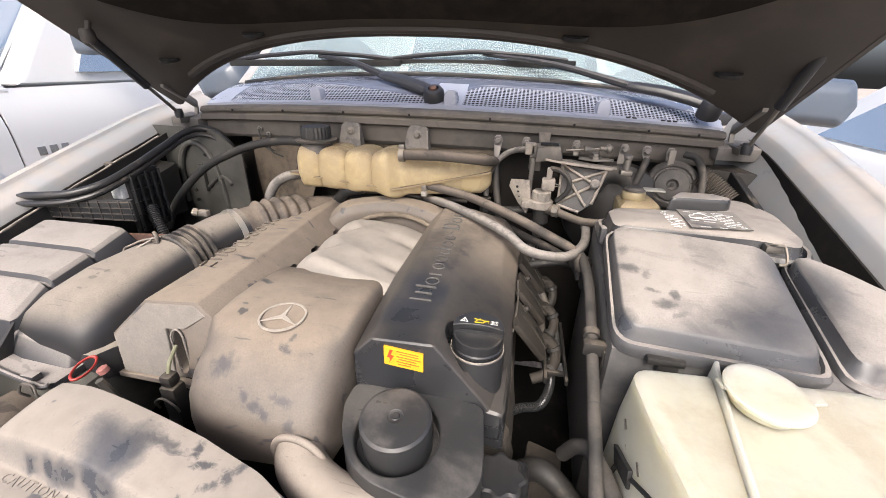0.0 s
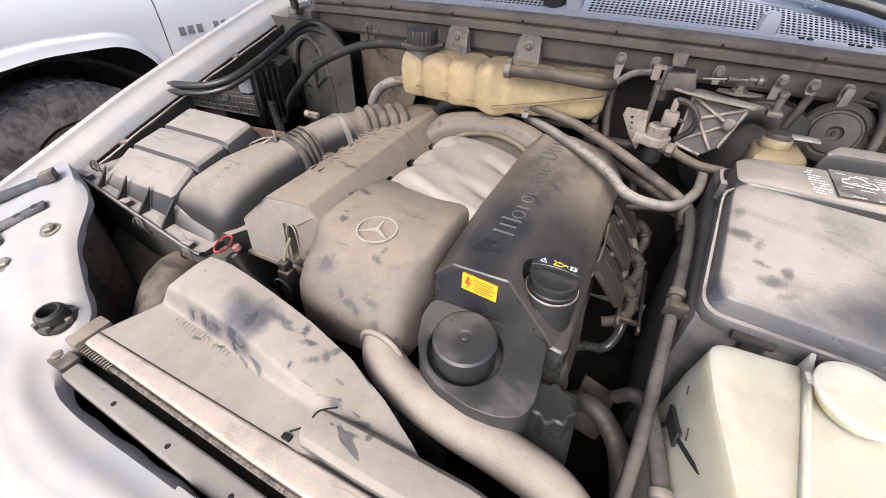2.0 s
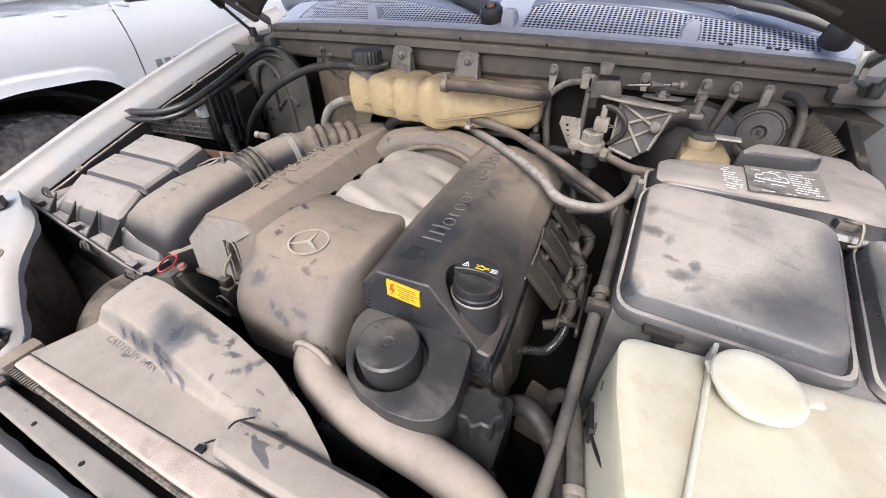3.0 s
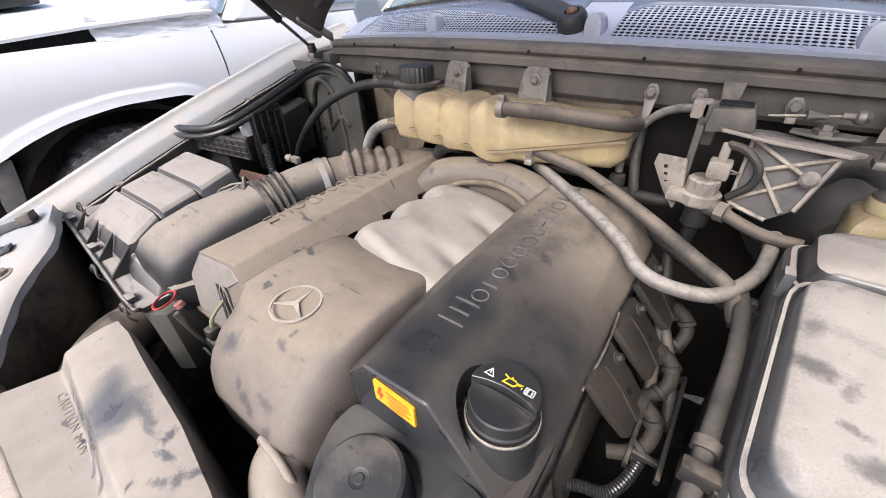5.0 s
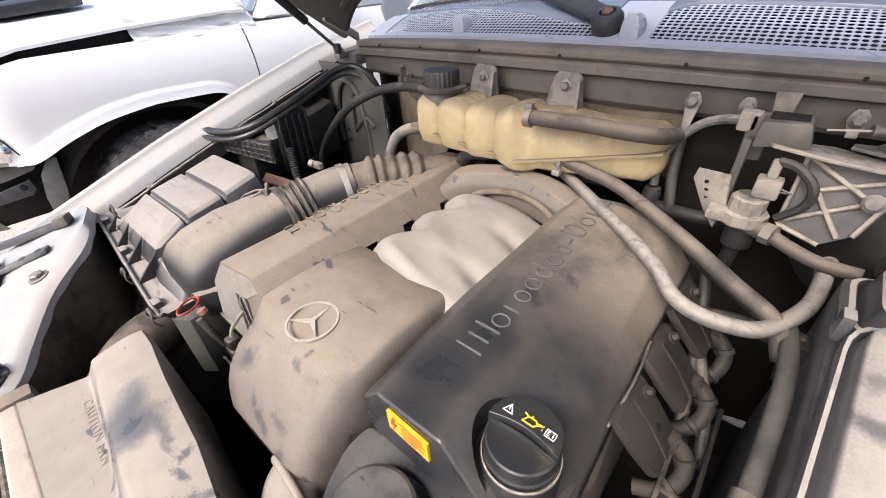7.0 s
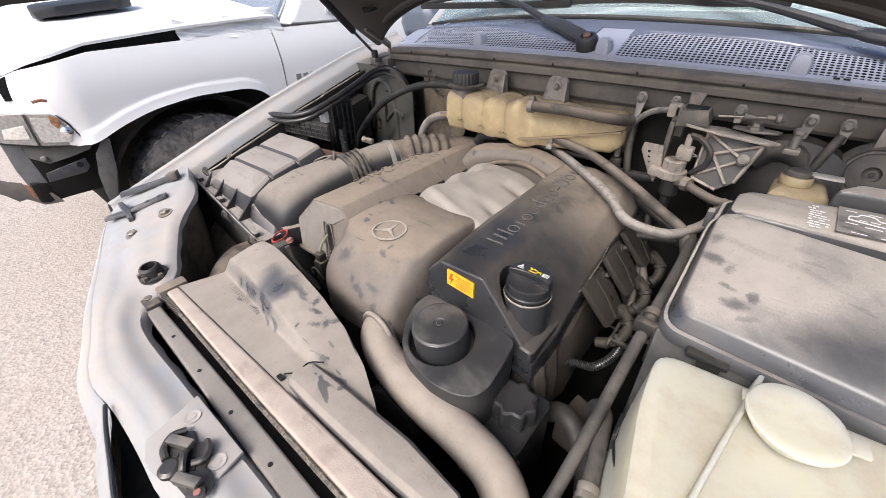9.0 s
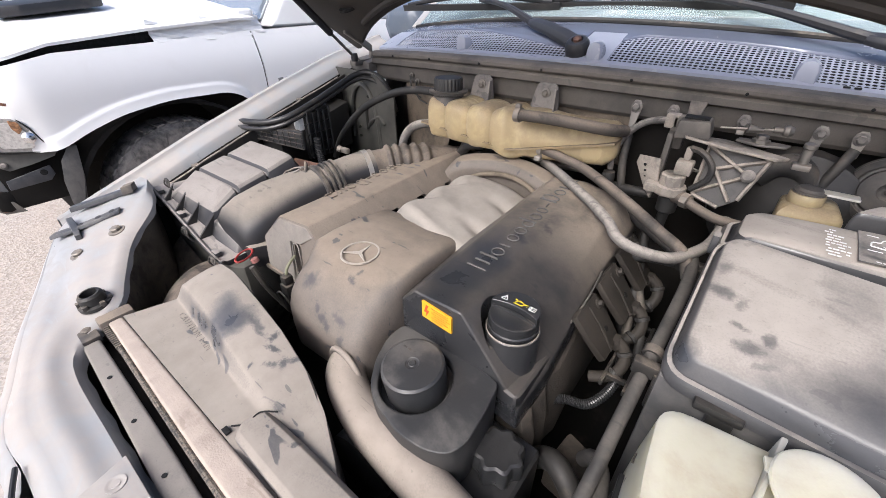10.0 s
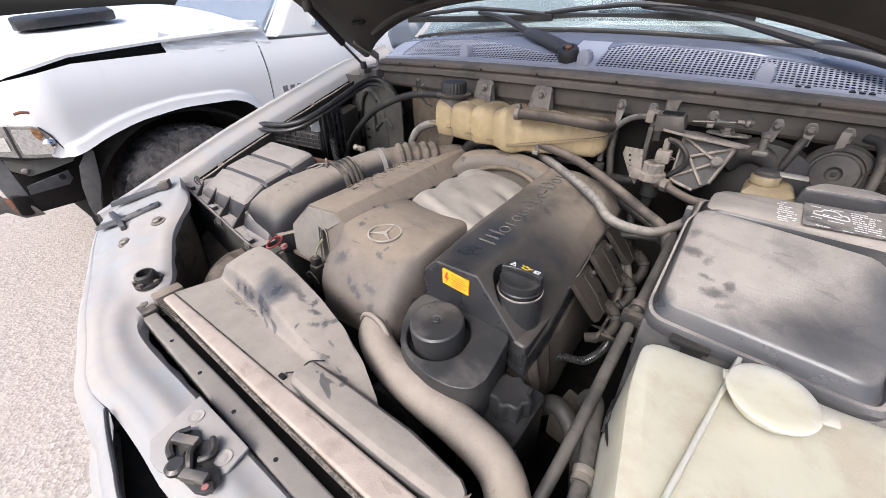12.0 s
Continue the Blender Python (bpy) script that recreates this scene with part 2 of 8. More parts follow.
AIRBOX = dusty("dusty_grey_housing", (0.026, 0.027, 0.031), 0.85, 0.45, dustcol=(0.285, 0.258, 0.236), scuff=0.3, side=0.03, even=0.12, lift=(0.45, 0.97), patch=5, seed=2.9)
PLASTIC_BLACK = dusty("black_plastic", (0.022, 0.023, 0.025), 0.12, 0.28, scuff=0.3, side=0.1, seed=3.1)
PLATE = dusty("scuffed_black_cover", (0.025, 0.026, 0.028), 0.32, 0.38, dustcol=(0.140, 0.128, 0.115), patch=8, scuff=0.7, side=0.3, even=0.06, seed=49.0)
PLASTIC_DARK = dusty("dirty_black_plastic", (0.017, 0.017, 0.017), 0.28, 0.5, side=0.09, seed=4.4)
COVER_DARK = dusty("half_dusty_cover", (0.022, 0.024, 0.028), 0.85, 0.26, patch=6.0, scuff=0.45, side=0.10, seed=5.2, grad=("Y", -0.06, 0.20, 0.20), spots=((0.165, -0.17, 0.600, 0.040, 0.85), (0.172, -0.10, 0.605, 0.042, 0.85), (0.17, -0.225, 0.600, 0.035, 0.85), (0.185, -0.02, 0.612, 0.016, 0.8), (0.15, -0.24, 0.55, 0.045, 0.8), (0.215, 0.03, 0.62, 0.014, 0.8)))
BOXLID = dusty("dusty_grey_lid", (0.034, 0.037, 0.044), 0.92, 0.25, dustcol=(0.300, 0.272, 0.245), smudge=0.28, patch=7.0, scuff=0.25, side=0.14, even=0.20, lift=(0.45, 0.97), seed=6.0, spots=((0.045, -0.13, 0.30, 0.085, 0.75), (-0.01, -0.185, 0.27, 0.060, 0.7), (-0.09, -0.192, 0.27, 0.045, 0.7), (0.07, -0.06, 0.31, 0.055, 0.7), (-0.168, -0.048, 0.319, 0.010, 0.45), (-0.164, -0.080, 0.305, 0.013, 0.6), (-0.140, -0.092, 0.302, 0.008, 0.5), (-0.136, -0.118, 0.291, 0.007, 0.6), (-0.105, -0.121, 0.291, 0.009, 0.65), (-0.122, -0.139, 0.283, 0.011, 0.6), (-0.177, -0.164, 0.261, 0.020, 0.8), (-0.104, -0.152, 0.276, 0.007, 0.4), (-0.045, -0.044, 0.322, 0.035, 0.3)))
REARLID = dusty("pale_dusty_lid", (0.030, 0.032, 0.036), 0.98, 0.25, dustcol=(0.36, 0.322, 0.285), smudge=0.3, patch=6.0, scuff=0.2, side=0.05, even=0.25, lift=(0.55, 0.97), seed=6.6, spots=((0.14, 0.02, 0.33, 0.05, 0.5),))
SEALRUBBER = dusty("clean_seal_rubber", (0.018, 0.018, 0.019), 0.10, 0.38, side=0.1, seed=7.7)
CASTDUST = dusty("dusty_cast_metal", (0.085, 0.080, 0.074), 0.9, 0.6, dustcol=(0.40, 0.350, 0.295), side=0.55, patch=25, scuff=0.4, bump=0.3, seed=10.7)
RAILGREY = dusty("smooth_grey_rail", (0.07, 0.07, 0.07), 0.9, 0.6, dustcol=(0.235, 0.212, 0.190), side=0.3, even=0.2, patch=5, scuff=0.3, seed=4.9)
# No dust on the flanks: their shade is put into the colour along with it.
DUCTDARK = dusty("half_dusty_duct", (0.022, 0.022, 0.024), 0.9, 0.42, dustcol=(0.235, 0.205, 0.172), side=0.0, even=0.10, lift=(0.35, 0.98), scuff=0.4, patch=7, seed=39.0)
CASEGREY = dusty("grey_box_case", (0.045, 0.046, 0.048), 0.75, 0.5, dustcol=(0.16, 0.15, 0.14), side=0.45, patch=10, scuff=0.4, seed=38.0)
HOSE_GREY = dusty("dull_grey_hose", (0.026, 0.025, 0.024), 0.7, 0.6, dustcol=(0.095, 0.085, 0.075), side=0.35, patch=14, seed=45.0)
RUBBER = dusty("rubber", (0.020, 0.020, 0.020), 0.28, 0.6, side=0.15, seed=7.0)
HOSE_TAN = dusty("dust_coated_hose", (0.030, 0.028, 0.026), 0.7, 0.7, dustcol=(0.215, 0.174, 0.138), side=0.25, seed=8.0)
HOSE_WHITE = dusty("worn_braided_hose", (0.05, 0.05, 0.05), 0.9, 0.7, dustcol=(0.30, 0.27, 0.24), side=0.3, patch=30, seed=8.5)
STEEL = dusty("zinc_steel", (0.20, 0.19, 0.175), 0.6, 0.42, metal=0.85, seed=9.0)
ALU = dusty("cast_aluminium", (0.075, 0.070, 0.064), 0.5, 0.55, metal=0.3, side=0.3, dustcol=(0.285, 0.245, 0.20), bump=0.3, seed=10.0)
PLENUM = dusty("dusty_magnesium_plenum", (0.19, 0.18, 0.17), 0.85, 0.6, dustcol=(0.305, 0.275, 0.242), metal=0.0, scuff=0.2, even=0.15, seed=11.0)
PIPE = dusty("dusty_coolant_pipe", (0.06, 0.055, 0.05), 0.98, 0.6, dustcol=(0.315, 0.270, 0.228), side=0.45, scuff=0.4, even=0.12, seed=12.0)
# Navy base: wiped black plastic with the sky's sheen put into its colour.
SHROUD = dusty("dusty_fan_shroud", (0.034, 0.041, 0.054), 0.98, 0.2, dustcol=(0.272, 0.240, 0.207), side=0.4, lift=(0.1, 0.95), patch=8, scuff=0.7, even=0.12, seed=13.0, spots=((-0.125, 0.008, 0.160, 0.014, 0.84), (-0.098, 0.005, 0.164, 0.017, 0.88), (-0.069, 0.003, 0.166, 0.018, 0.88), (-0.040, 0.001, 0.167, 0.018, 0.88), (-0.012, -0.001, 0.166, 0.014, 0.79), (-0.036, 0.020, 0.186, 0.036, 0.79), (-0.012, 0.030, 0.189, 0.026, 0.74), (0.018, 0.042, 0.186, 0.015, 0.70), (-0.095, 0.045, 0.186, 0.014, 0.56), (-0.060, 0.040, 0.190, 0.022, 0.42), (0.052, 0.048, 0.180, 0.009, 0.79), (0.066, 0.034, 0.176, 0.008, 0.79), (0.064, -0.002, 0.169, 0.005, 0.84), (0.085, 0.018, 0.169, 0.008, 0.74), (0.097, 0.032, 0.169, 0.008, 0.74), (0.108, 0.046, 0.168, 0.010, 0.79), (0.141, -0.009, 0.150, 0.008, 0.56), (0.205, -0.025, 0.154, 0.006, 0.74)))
STRIP = dusty("crusted_strip", (0.26, 0.21, 0.17), 0.95, 0.8, dustcol=(0.41, 0.345, 0.295), bump=0.6, seed=14.0)
CREAM = dusty("cream_tank", (0.54, 0.525, 0.42), 0.46, 0.40, dustcol=(0.38, 0.32, 0.235), patch=9, side=0.3, scuff=0.2, seed=15.0)
AMBER = dusty("yellowed_tank", (0.45, 0.362, 0.205), 0.74, 0.32, dustcol=(0.24, 0.184, 0.118), patch=24, side=0.5, scuff=0.6, seed=16.0)
SEAMDIRT = dusty("grimy_tank_seam", (0.26, 0.19, 0.09), 0.8, 0.5, dustcol=(0.20, 0.165, 0.125), patch=16, side=0.6, seed=16.7)
for milky, weight in ((CREAM, 0.75), (AMBER, 0.45)):
    # light goes through the milky plastic
    shader = milky.node_tree.nodes["Principled BSDF"]
    shader.inputs["Subsurface Weight"].default_value = weight
    shader.inputs["Subsurface Radius"].default_value = (1.0, 0.95, 0.7)
    shader.inputs["Subsurface Scale"].default_value = 0.08
PAINT = dusty("silver_white_paint", (0.325, 0.340, 0.350), 0.66, 0.24, dustcol=(0.375, 0.335, 0.300), patch=6, scuff=0.45, side=0.2, bump=0.03, seed=17.0)
TRUCK_PAINT = dusty("white_truck_paint", (0.80, 0.80, 0.79), 0.2, 0.28, dustcol=(0.62, 0.605, 0.575), patch=3, bump=0.02, seed=18.0)
BAYPAINT = dusty("dirty_bay_metal", (0.050, 0.043, 0.035), 0.9, 0.75, spec=0.2, dustcol=(0.205, 0.168, 0.128), side=0.55, seed=19.0)
RAILMETAL = dusty("dull_rail_metal", (0.050, 0.048, 0.045), 0.85, 0.6, dustcol=(0.163, 0.142, 0.120), side=0.5, patch=7, scuff=0.4, seed=46.0)
LINER = dusty("stained_liner", (0.050, 0.042, 0.034), 0.8, 0.85, dustcol=(0.190, 0.152, 0.112), side=0.8, patch=12, bump=0.6, seed=47.0)
# Darker copy of the bay metal: shade below the rail put into the colour.
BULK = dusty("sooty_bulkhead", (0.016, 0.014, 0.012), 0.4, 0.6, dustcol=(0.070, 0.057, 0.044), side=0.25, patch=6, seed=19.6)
TANFACE = dusty("dusty_front_face", (0.05, 0.05, 0.053), 0.95, 0.5, dustcol=(0.235, 0.212, 0.188), side=0.75, patch=14, even=0.12, scuff=0.5, seed=37.0)
# Dust kept very dark: deep shadow beside the engine is put into it.
COILBROWN = dusty("brown_coil_plastic", (0.022, 0.019, 0.016), 0.7, 0.6, dustcol=(0.044, 0.036, 0.028), side=0.6, patch=20, seed=33.0)
HORNGREY = dusty("dull_horn_metal", (0.040, 0.038, 0.036), 0.6, 0.5, dustcol=(0.125, 0.110, 0.094), side=0.6, patch=14, seed=43.0)
PANELGREY = dusty("olive_grey_panel", (0.050, 0.050, 0.045), 0.6, 0.55, dustcol=(0.120, 0.112, 0.098), side=0.5, patch=8, scuff=0.6, seed=44.0)
# Casting tone lowered to hold the shadow under the cover.
HEADCAST = dusty("rough_head_casting", (0.035, 0.030, 0.026), 0.75, 0.7, dustcol=(0.080, 0.066, 0.052), side=0.6, patch=30, bump=0.8, seed=42.0)
GREASE = dusty("greasy_latch_steel", (0.09, 0.085, 0.08), 0.3, 0.32, dustcol=(0.14, 0.12, 0.10), metal=0.7, side=0.3, patch=40, seed=34.0)
CLAMP = dusty("bright_clamp_steel", (0.42, 0.40, 0.37), 0.45, 0.38, metal=0.8, side=0.2, patch=40, seed=35.0)
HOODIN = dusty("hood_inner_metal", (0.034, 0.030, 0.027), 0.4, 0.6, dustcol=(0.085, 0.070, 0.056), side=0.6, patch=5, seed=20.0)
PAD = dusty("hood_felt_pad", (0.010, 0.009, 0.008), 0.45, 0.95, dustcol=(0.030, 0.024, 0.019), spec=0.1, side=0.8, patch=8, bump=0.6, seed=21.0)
# Blue of the reflected sky is put into the base colour of both cowl plastics.
COWL = dusty("grey_cowl_plastic", (0.265, 0.285, 0.345), 0.14, 0.26, side=0.2, patch=6, seed=22.0)
COWL_SMOOTH = dusty("glossy_blue_cowl", (0.105, 0.120, 0.165), 0.16, 0.16, dustcol=(0.24, 0.235, 0.24), side=0.3, patch=7, bump=0.04, seed=48.0)
TYRE = dusty("tyre_rubber", (0.035, 0.035, 0.035), 0.7, 0.8, dustcol=(0.33, 0.305, 0.275), side=0.8, bump=0.4, seed=23.0)
# Deep-lying parts: the shade around them is put into this near-black colour.
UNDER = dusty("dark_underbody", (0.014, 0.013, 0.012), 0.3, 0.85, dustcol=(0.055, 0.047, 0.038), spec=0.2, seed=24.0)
WIPER = dusty("wiper_black", (0.018, 0.019, 0.022), 0.12, 0.4, seed=25.0)
MIRROR_GREY = dusty("mirror_shell", (0.08, 0.10, 0.13), 0.15, 0.3, seed=26.0)


ARMGREY = dusty("dull_bracket_plastic", (0.045, 0.048, 0.055), 0.45, 0.42, dustcol=(0.20, 0.19, 0.175), patch=12, seed=41.0)


def plain(name, col, rough=0.5, metal=0.0, grain=0.12):
    m, N, L, b = material(name)
    tc = N.new("ShaderNodeTexCoord")
    f = noise_at(N, L, tc.outputs["Object"], 90, 4, 0.6)
    L.new(mixed(N, L, ranged(N, L, f, 0.3, 0.7, 0, 1), tuple(c * (1 - grain) for c in col), tuple(min(1, c * (1 + grain)) for c in col)), b.inputs["Base Color"])
    L.new(ranged(N, L, f, 0.3, 0.7, rough * 0.85, min(1, rough * 1.15)), b.inputs["Roughness"])
    b.inputs["Metallic"].default_value = metal
    return m


# Pale metallic base helps paint the white sky mirrored in the glass.
TRUCK_GLASS = plain("bright_sky_glass", (0.62, 0.66, 0.67), 0.08, 0.75, 0.02)
PINK = plain("faded_red_plastic", (0.30, 0.13, 0.115), 0.6)
LABEL_INK = plain("label_brown", (0.30, 0.11, 0.02), 0.5)
RED = plain("red_plastic", (0.34, 0.035, 0.03), 0.45)
YELLOW = plain("yellow_label", (0.80, 0.40, 0.02), 0.5)
LABEL_RED = plain("label_red", (0.45, 0.05, 0.02), 0.5)
INK = plain("black_ink", (0.02, 0.02, 0.02), 0.5)
MARK_WHITE = plain("white_print", (0.75, 0.75, 0.73), 0.5)
MARK_YELLOW = plain("yellow_print", (0.80, 0.62, 0.03), 0.5)
EMBLEM = plain("emblem_paint", (0.37, 0.33, 0.285), 0.55)
RUST = plain("rusty_edge", (0.15, 0.062, 0.035), 0.8, 0, 0.4)
COPPER = plain("dusty_orange_plastic", (0.105, 0.052, 0.034), 0.65, 0, 0.4)
STICKER = dusty("worn_black_sticker", (0.040, 0.041, 0.043), 0.86, 0.45, dustcol=(0.27, 0.245, 0.22), patch=22, side=0.3, seed=36.0)
LAMP_BROWN = plain("lamp_brown", (0.30, 0.15, 0.07), 0.4, 0, 0.5)
MARK_GREY = plain("lamp_grey", (0.46, 0.44, 0.41), 0.3, 0, 0.15)
LENS_WHITE = plain("clouded_lamp_lens", (0.30, 0.285, 0.265), 0.22, 0.0, 0.18)
# For plugs and joints, and as painted shade in holes, slots and gaps.
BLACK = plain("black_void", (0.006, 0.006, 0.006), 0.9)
CHROME = plain("chrome", (0.7, 0.7, 0.7), 0.15, 1.0)


def pane(name, tint, haze=0.30):
    """Thin dusty glass: tinted see-through, a cyan film of dust and painted sky glare, and a mirror gloss by Fresnel.
    """
    m, N, L, b = material(name)
    tr, gl, fr, mx = N.new("ShaderNodeBsdfTransparent"), N.new("ShaderNodeBsdfGlossy"), N.new("ShaderNodeFresnel"), N.new("ShaderNodeMixShader")
    tr.inputs[0].default_value = (*tint, 1)
    gl.inputs["Roughness"].default_value = 0.03
    fr.inputs["IOR"].default_value = 1.8
    # pale cyan diffuse layer puts the sky's glare into the glass
    film, veil = N.new("ShaderNodeBsdfDiffuse"), N.new("ShaderNodeMixShader")
    film.inputs[0].default_value, veil.inputs[0].default_value = (0.62, 0.76, 0.79, 1), haze
    L.new(tr.outputs[0], veil.inputs[1]), L.new(film.outputs[0], veil.inputs[2])
    L.new(fr.outputs[0], mx.inputs[0]), L.new(veil.outputs[0], mx.inputs[1]), L.new(gl.outputs[0], mx.inputs[2])
    L.new(mx.outputs[0], N["Material Output"].inputs["Surface"])
    N.remove(b)
    return m


GLASS = pane("windscreen_glass", (0.80, 0.94, 0.92))
# Unseen dashboard made this pale only to brighten the windscreen.
DASH = dusty("pale_dashboard", (0.62, 0.65, 0.64), 0.3, 0.6, dustcol=(0.5, 0.5, 0.48), seed=31.0)


def gravel_material():
    m, N, L, b = material("pale_gravel")
    tc = N.new("ShaderNodeTexCoord")
    v = N.new("ShaderNodeTexVoronoi")
    v.inputs["Scale"].default_value = 85
    L.new(tc.outputs["Object"], v.inputs["Vector"])
    v2 = N.new("ShaderNodeTexVoronoi")
    v2.inputs["Scale"].default_value = 32
    L.new(tc.outputs["Object"], v2.inputs["Vector"])
    n1 = noise_at(N, L, tc.outputs["Object"], 1.3, 5, 0.6)
    sep = N.new("ShaderNodeSeparateColor")
    L.new(v.outputs["Color"], sep.inputs[0])
    c = mixed(N, L, sep.outputs[0], (0.30, 0.262, 0.225), (0.55, 0.495, 0.44))
    c2 = mixed(N, L, ranged(N, L, v2.outputs["Distance"], 0.0, 0.5, 0, 1), (0.45, 0.41, 0.38), c)
    c3 = mixed(N, L, ranged(N, L, n1, 0.35, 0.65, 0, 0.5), c2, (0.44, 0.38, 0.33))
    L.new(c3, b.inputs["Base Color"])
    b.inputs["Roughness"].default_value = 0.95
    bp = N.new("ShaderNodeBump")
    bp.inputs["Strength"].default_value, bp.inputs["Distance"].default_value = 0.55, 0.005
    L.new(calc(N, L, "ADD", v.outputs["Distance"], calc(N, L, "MULTIPLY", v2.outputs["Distance"], 0.7)), bp.inputs["Height"])
    L.new(bp.outputs[0], b.inputs["Normal"])
    return m


GRAVEL = gravel_material()

# ---- ground ----
def ground():
    def f(u, v):
        return (-60 + 120 * u, -60 + 120 * v, 0.0)
    ob = part("ground", sheet(f, 40, 40), GRAVEL)
    tagged(ob, "pale beige gravel yard in bright daylight", "ground", "", "structure")


ground()


# ---- the car that is looked into ----
car = empty("suv", (XC, 1.0, 0), "dusty white off-road car with its bonnet propped open", "car")


def line(pts, y):
    for (a, p), (b, q) in zip(pts, pts[1:]):
        if y <= b:
            t = (y - a) / (b - a)
            return p + (q - p) * t
    (a, p), (b, q) = pts[-2:]
    return q + (q - p) * (y - b) / (b - a)


FENDER_Z = [(0.17, 0.960), (0.37, 1.026), (0.558, 1.090), (0.776, 1.156), (1.036, 1.232), (1.3, 1.285)]


def fender(side):
    drop = 0.0 if side < 0 else 0.028
    xo, xi = 0.86, 0.80

    def f(u, v):
        y = 0.17 + u * 1.1
        z = line(FENDER_Z, y) + drop
        bow = 0.015 * math.sin(u * math.pi)
        prof = ([(xi - 0.012, -0.055)] if side < 0 else [(xi - 0.045, -0.150), (xi - 0.022, -0.085)]) + [(xi, -0.030), (xi + 0.004, -0.026), (xo - 0.022, -0.010), (xo - 0.016, -0.001), (xo, 0.0), (xo + 0.025, -0.012), (xo + 0.055, -0.07), (xo + 0.066, -0.2), (xo + 0.055, -0.42), (xo + 0.04, -0.55)]
        k = v * (len(prof) - 1)
        i = min(int(k), len(prof) - 2)
        t = k - i
        x = prof[i][0] + (prof[i + 1][0] - prof[i][0]) * t
        dz = prof[i][1] + (prof[i + 1][1] - prof[i][1]) * t
        return (XC + side * (x + bow), y, z + dz)
    return part("fender", sheet(f, 30, 30, 0.003), PAINT, car, "dusty white wing with a flanged edge", 50)


fender(-1), fender(1)


def slam_z(x, y):
    return 0.936 + 0.34 * max(0.0, y - 0.09)


SLAM_IN = [(-0.23, 0.062), (-0.40, 0.062), (-0.50, 0.062), (-0.55, 0.070), (-0.585, 0.095), (-0.605, 0.13), (-0.63, 0.16), (-0.68, 0.183), (-0.76, 0.222), (-0.80, 0.25), (-0.86, 0.31), (-0.93, 0.338), (-0.985, 0.355)]
SLAM_OUT = [(-0.23, -0.029), (-0.31, -0.026), (-0.40, -0.027), (-0.46, -0.033), (-0.52, -0.025), (-0.575, -0.008), (-0.70, 0.025), (-0.81, 0.062), (-0.92, 0.10), (-1.0, 0.135), (-1.05, 0.165), (-1.07, 0.20), (-1.06, 0.27), (-1.03, 0.335)]


def resample(pts, n):
    d = [0.0]
    for a, b in zip(pts, pts[1:]):
        d.append(d[-1] + math.dist(a, b))
    out = []
    for k in range(n):
        s = d[-1] * k / (n - 1)
        for i in range(len(pts) - 1):
            if s <= d[i + 1] + 1e-9:
                t = (s - d[i]) / (d[i + 1] - d[i])
                out.append((pts[i][0] + (pts[i + 1][0] - pts[i][0]) * t, pts[i][1] + (pts[i + 1][1] - pts[i][1]) * t))
                break
    return out


def smooth2(pts):
    return [(q.x, q.y) for q in spline([(x, y, 0) for x, y in pts], 6)]


def slam_panel(side):
    a, b = resample(smooth2(SLAM_IN), 41), resample(smooth2(SLAM_OUT), 41)

    def f(u, v):
        i = min(int(u * 40 + 0.5), 40)
        x = a[i][0] + (b[i][0] - a[i][0]) * v
        y = a[i][1] + (b[i][1] - a[i][1]) * v
        z = slam_z(x, y) - 0.012 * max(0, v - 0.8) * 5 - (0.010 if v == 0 else 0)
        z += 0.006 * math.exp(-((v - 0.45) / 0.18) ** 2)
        return (x if side < 0 else mirrored(x), y, z)
    return part("lock_carrier", sheet(f, 40, 14, 0.003), PAINT, car, "dusty white upper front panel", 50)


slam_panel(-1), slam_panel(1)


def slam_flange(side):
    """The panel's inner edge, folded down and slightly crinkled."""
    a = resample(smooth2(SLAM_IN), 61)

    def f(u, v):
        x, y = a[min(int(u * 60 + 0.5), 60)]
        w = 0.0012 * math.sin(u * 70) * v
        return ((x if side < 0 else mirrored(x)) + w, y + 0.004 * v + w, slam_z(x, y) - 0.011 - 0.010 * v)
    part("panel_flange", sheet(f, 60, 4, 0.002, (0, -1, 0)), PAINT, car, "folded inner edge of the front panel", 50)


slam_flange(-1), slam_flange(1)


def front_inner_panel():
    """Dirty sheet metal hanging below the front panel's corner."""
    a = resample(smooth2(SLAM_IN), 61)

    def f(u, v):
        x, y = a[min(int(u * 60 + 0.5), 60)]
        return (x, y - 0.012 + 0.010 * math.sin(v * 9) * v, slam_z(x, y) - 0.018 - 0.46 * v)
    part("front_inner_panel", sheet(f, 60, 8, 0.003, (0, -1, 0)), LINER, car, "dirty inner sheet below the front panel", 50)


front_inner_panel()


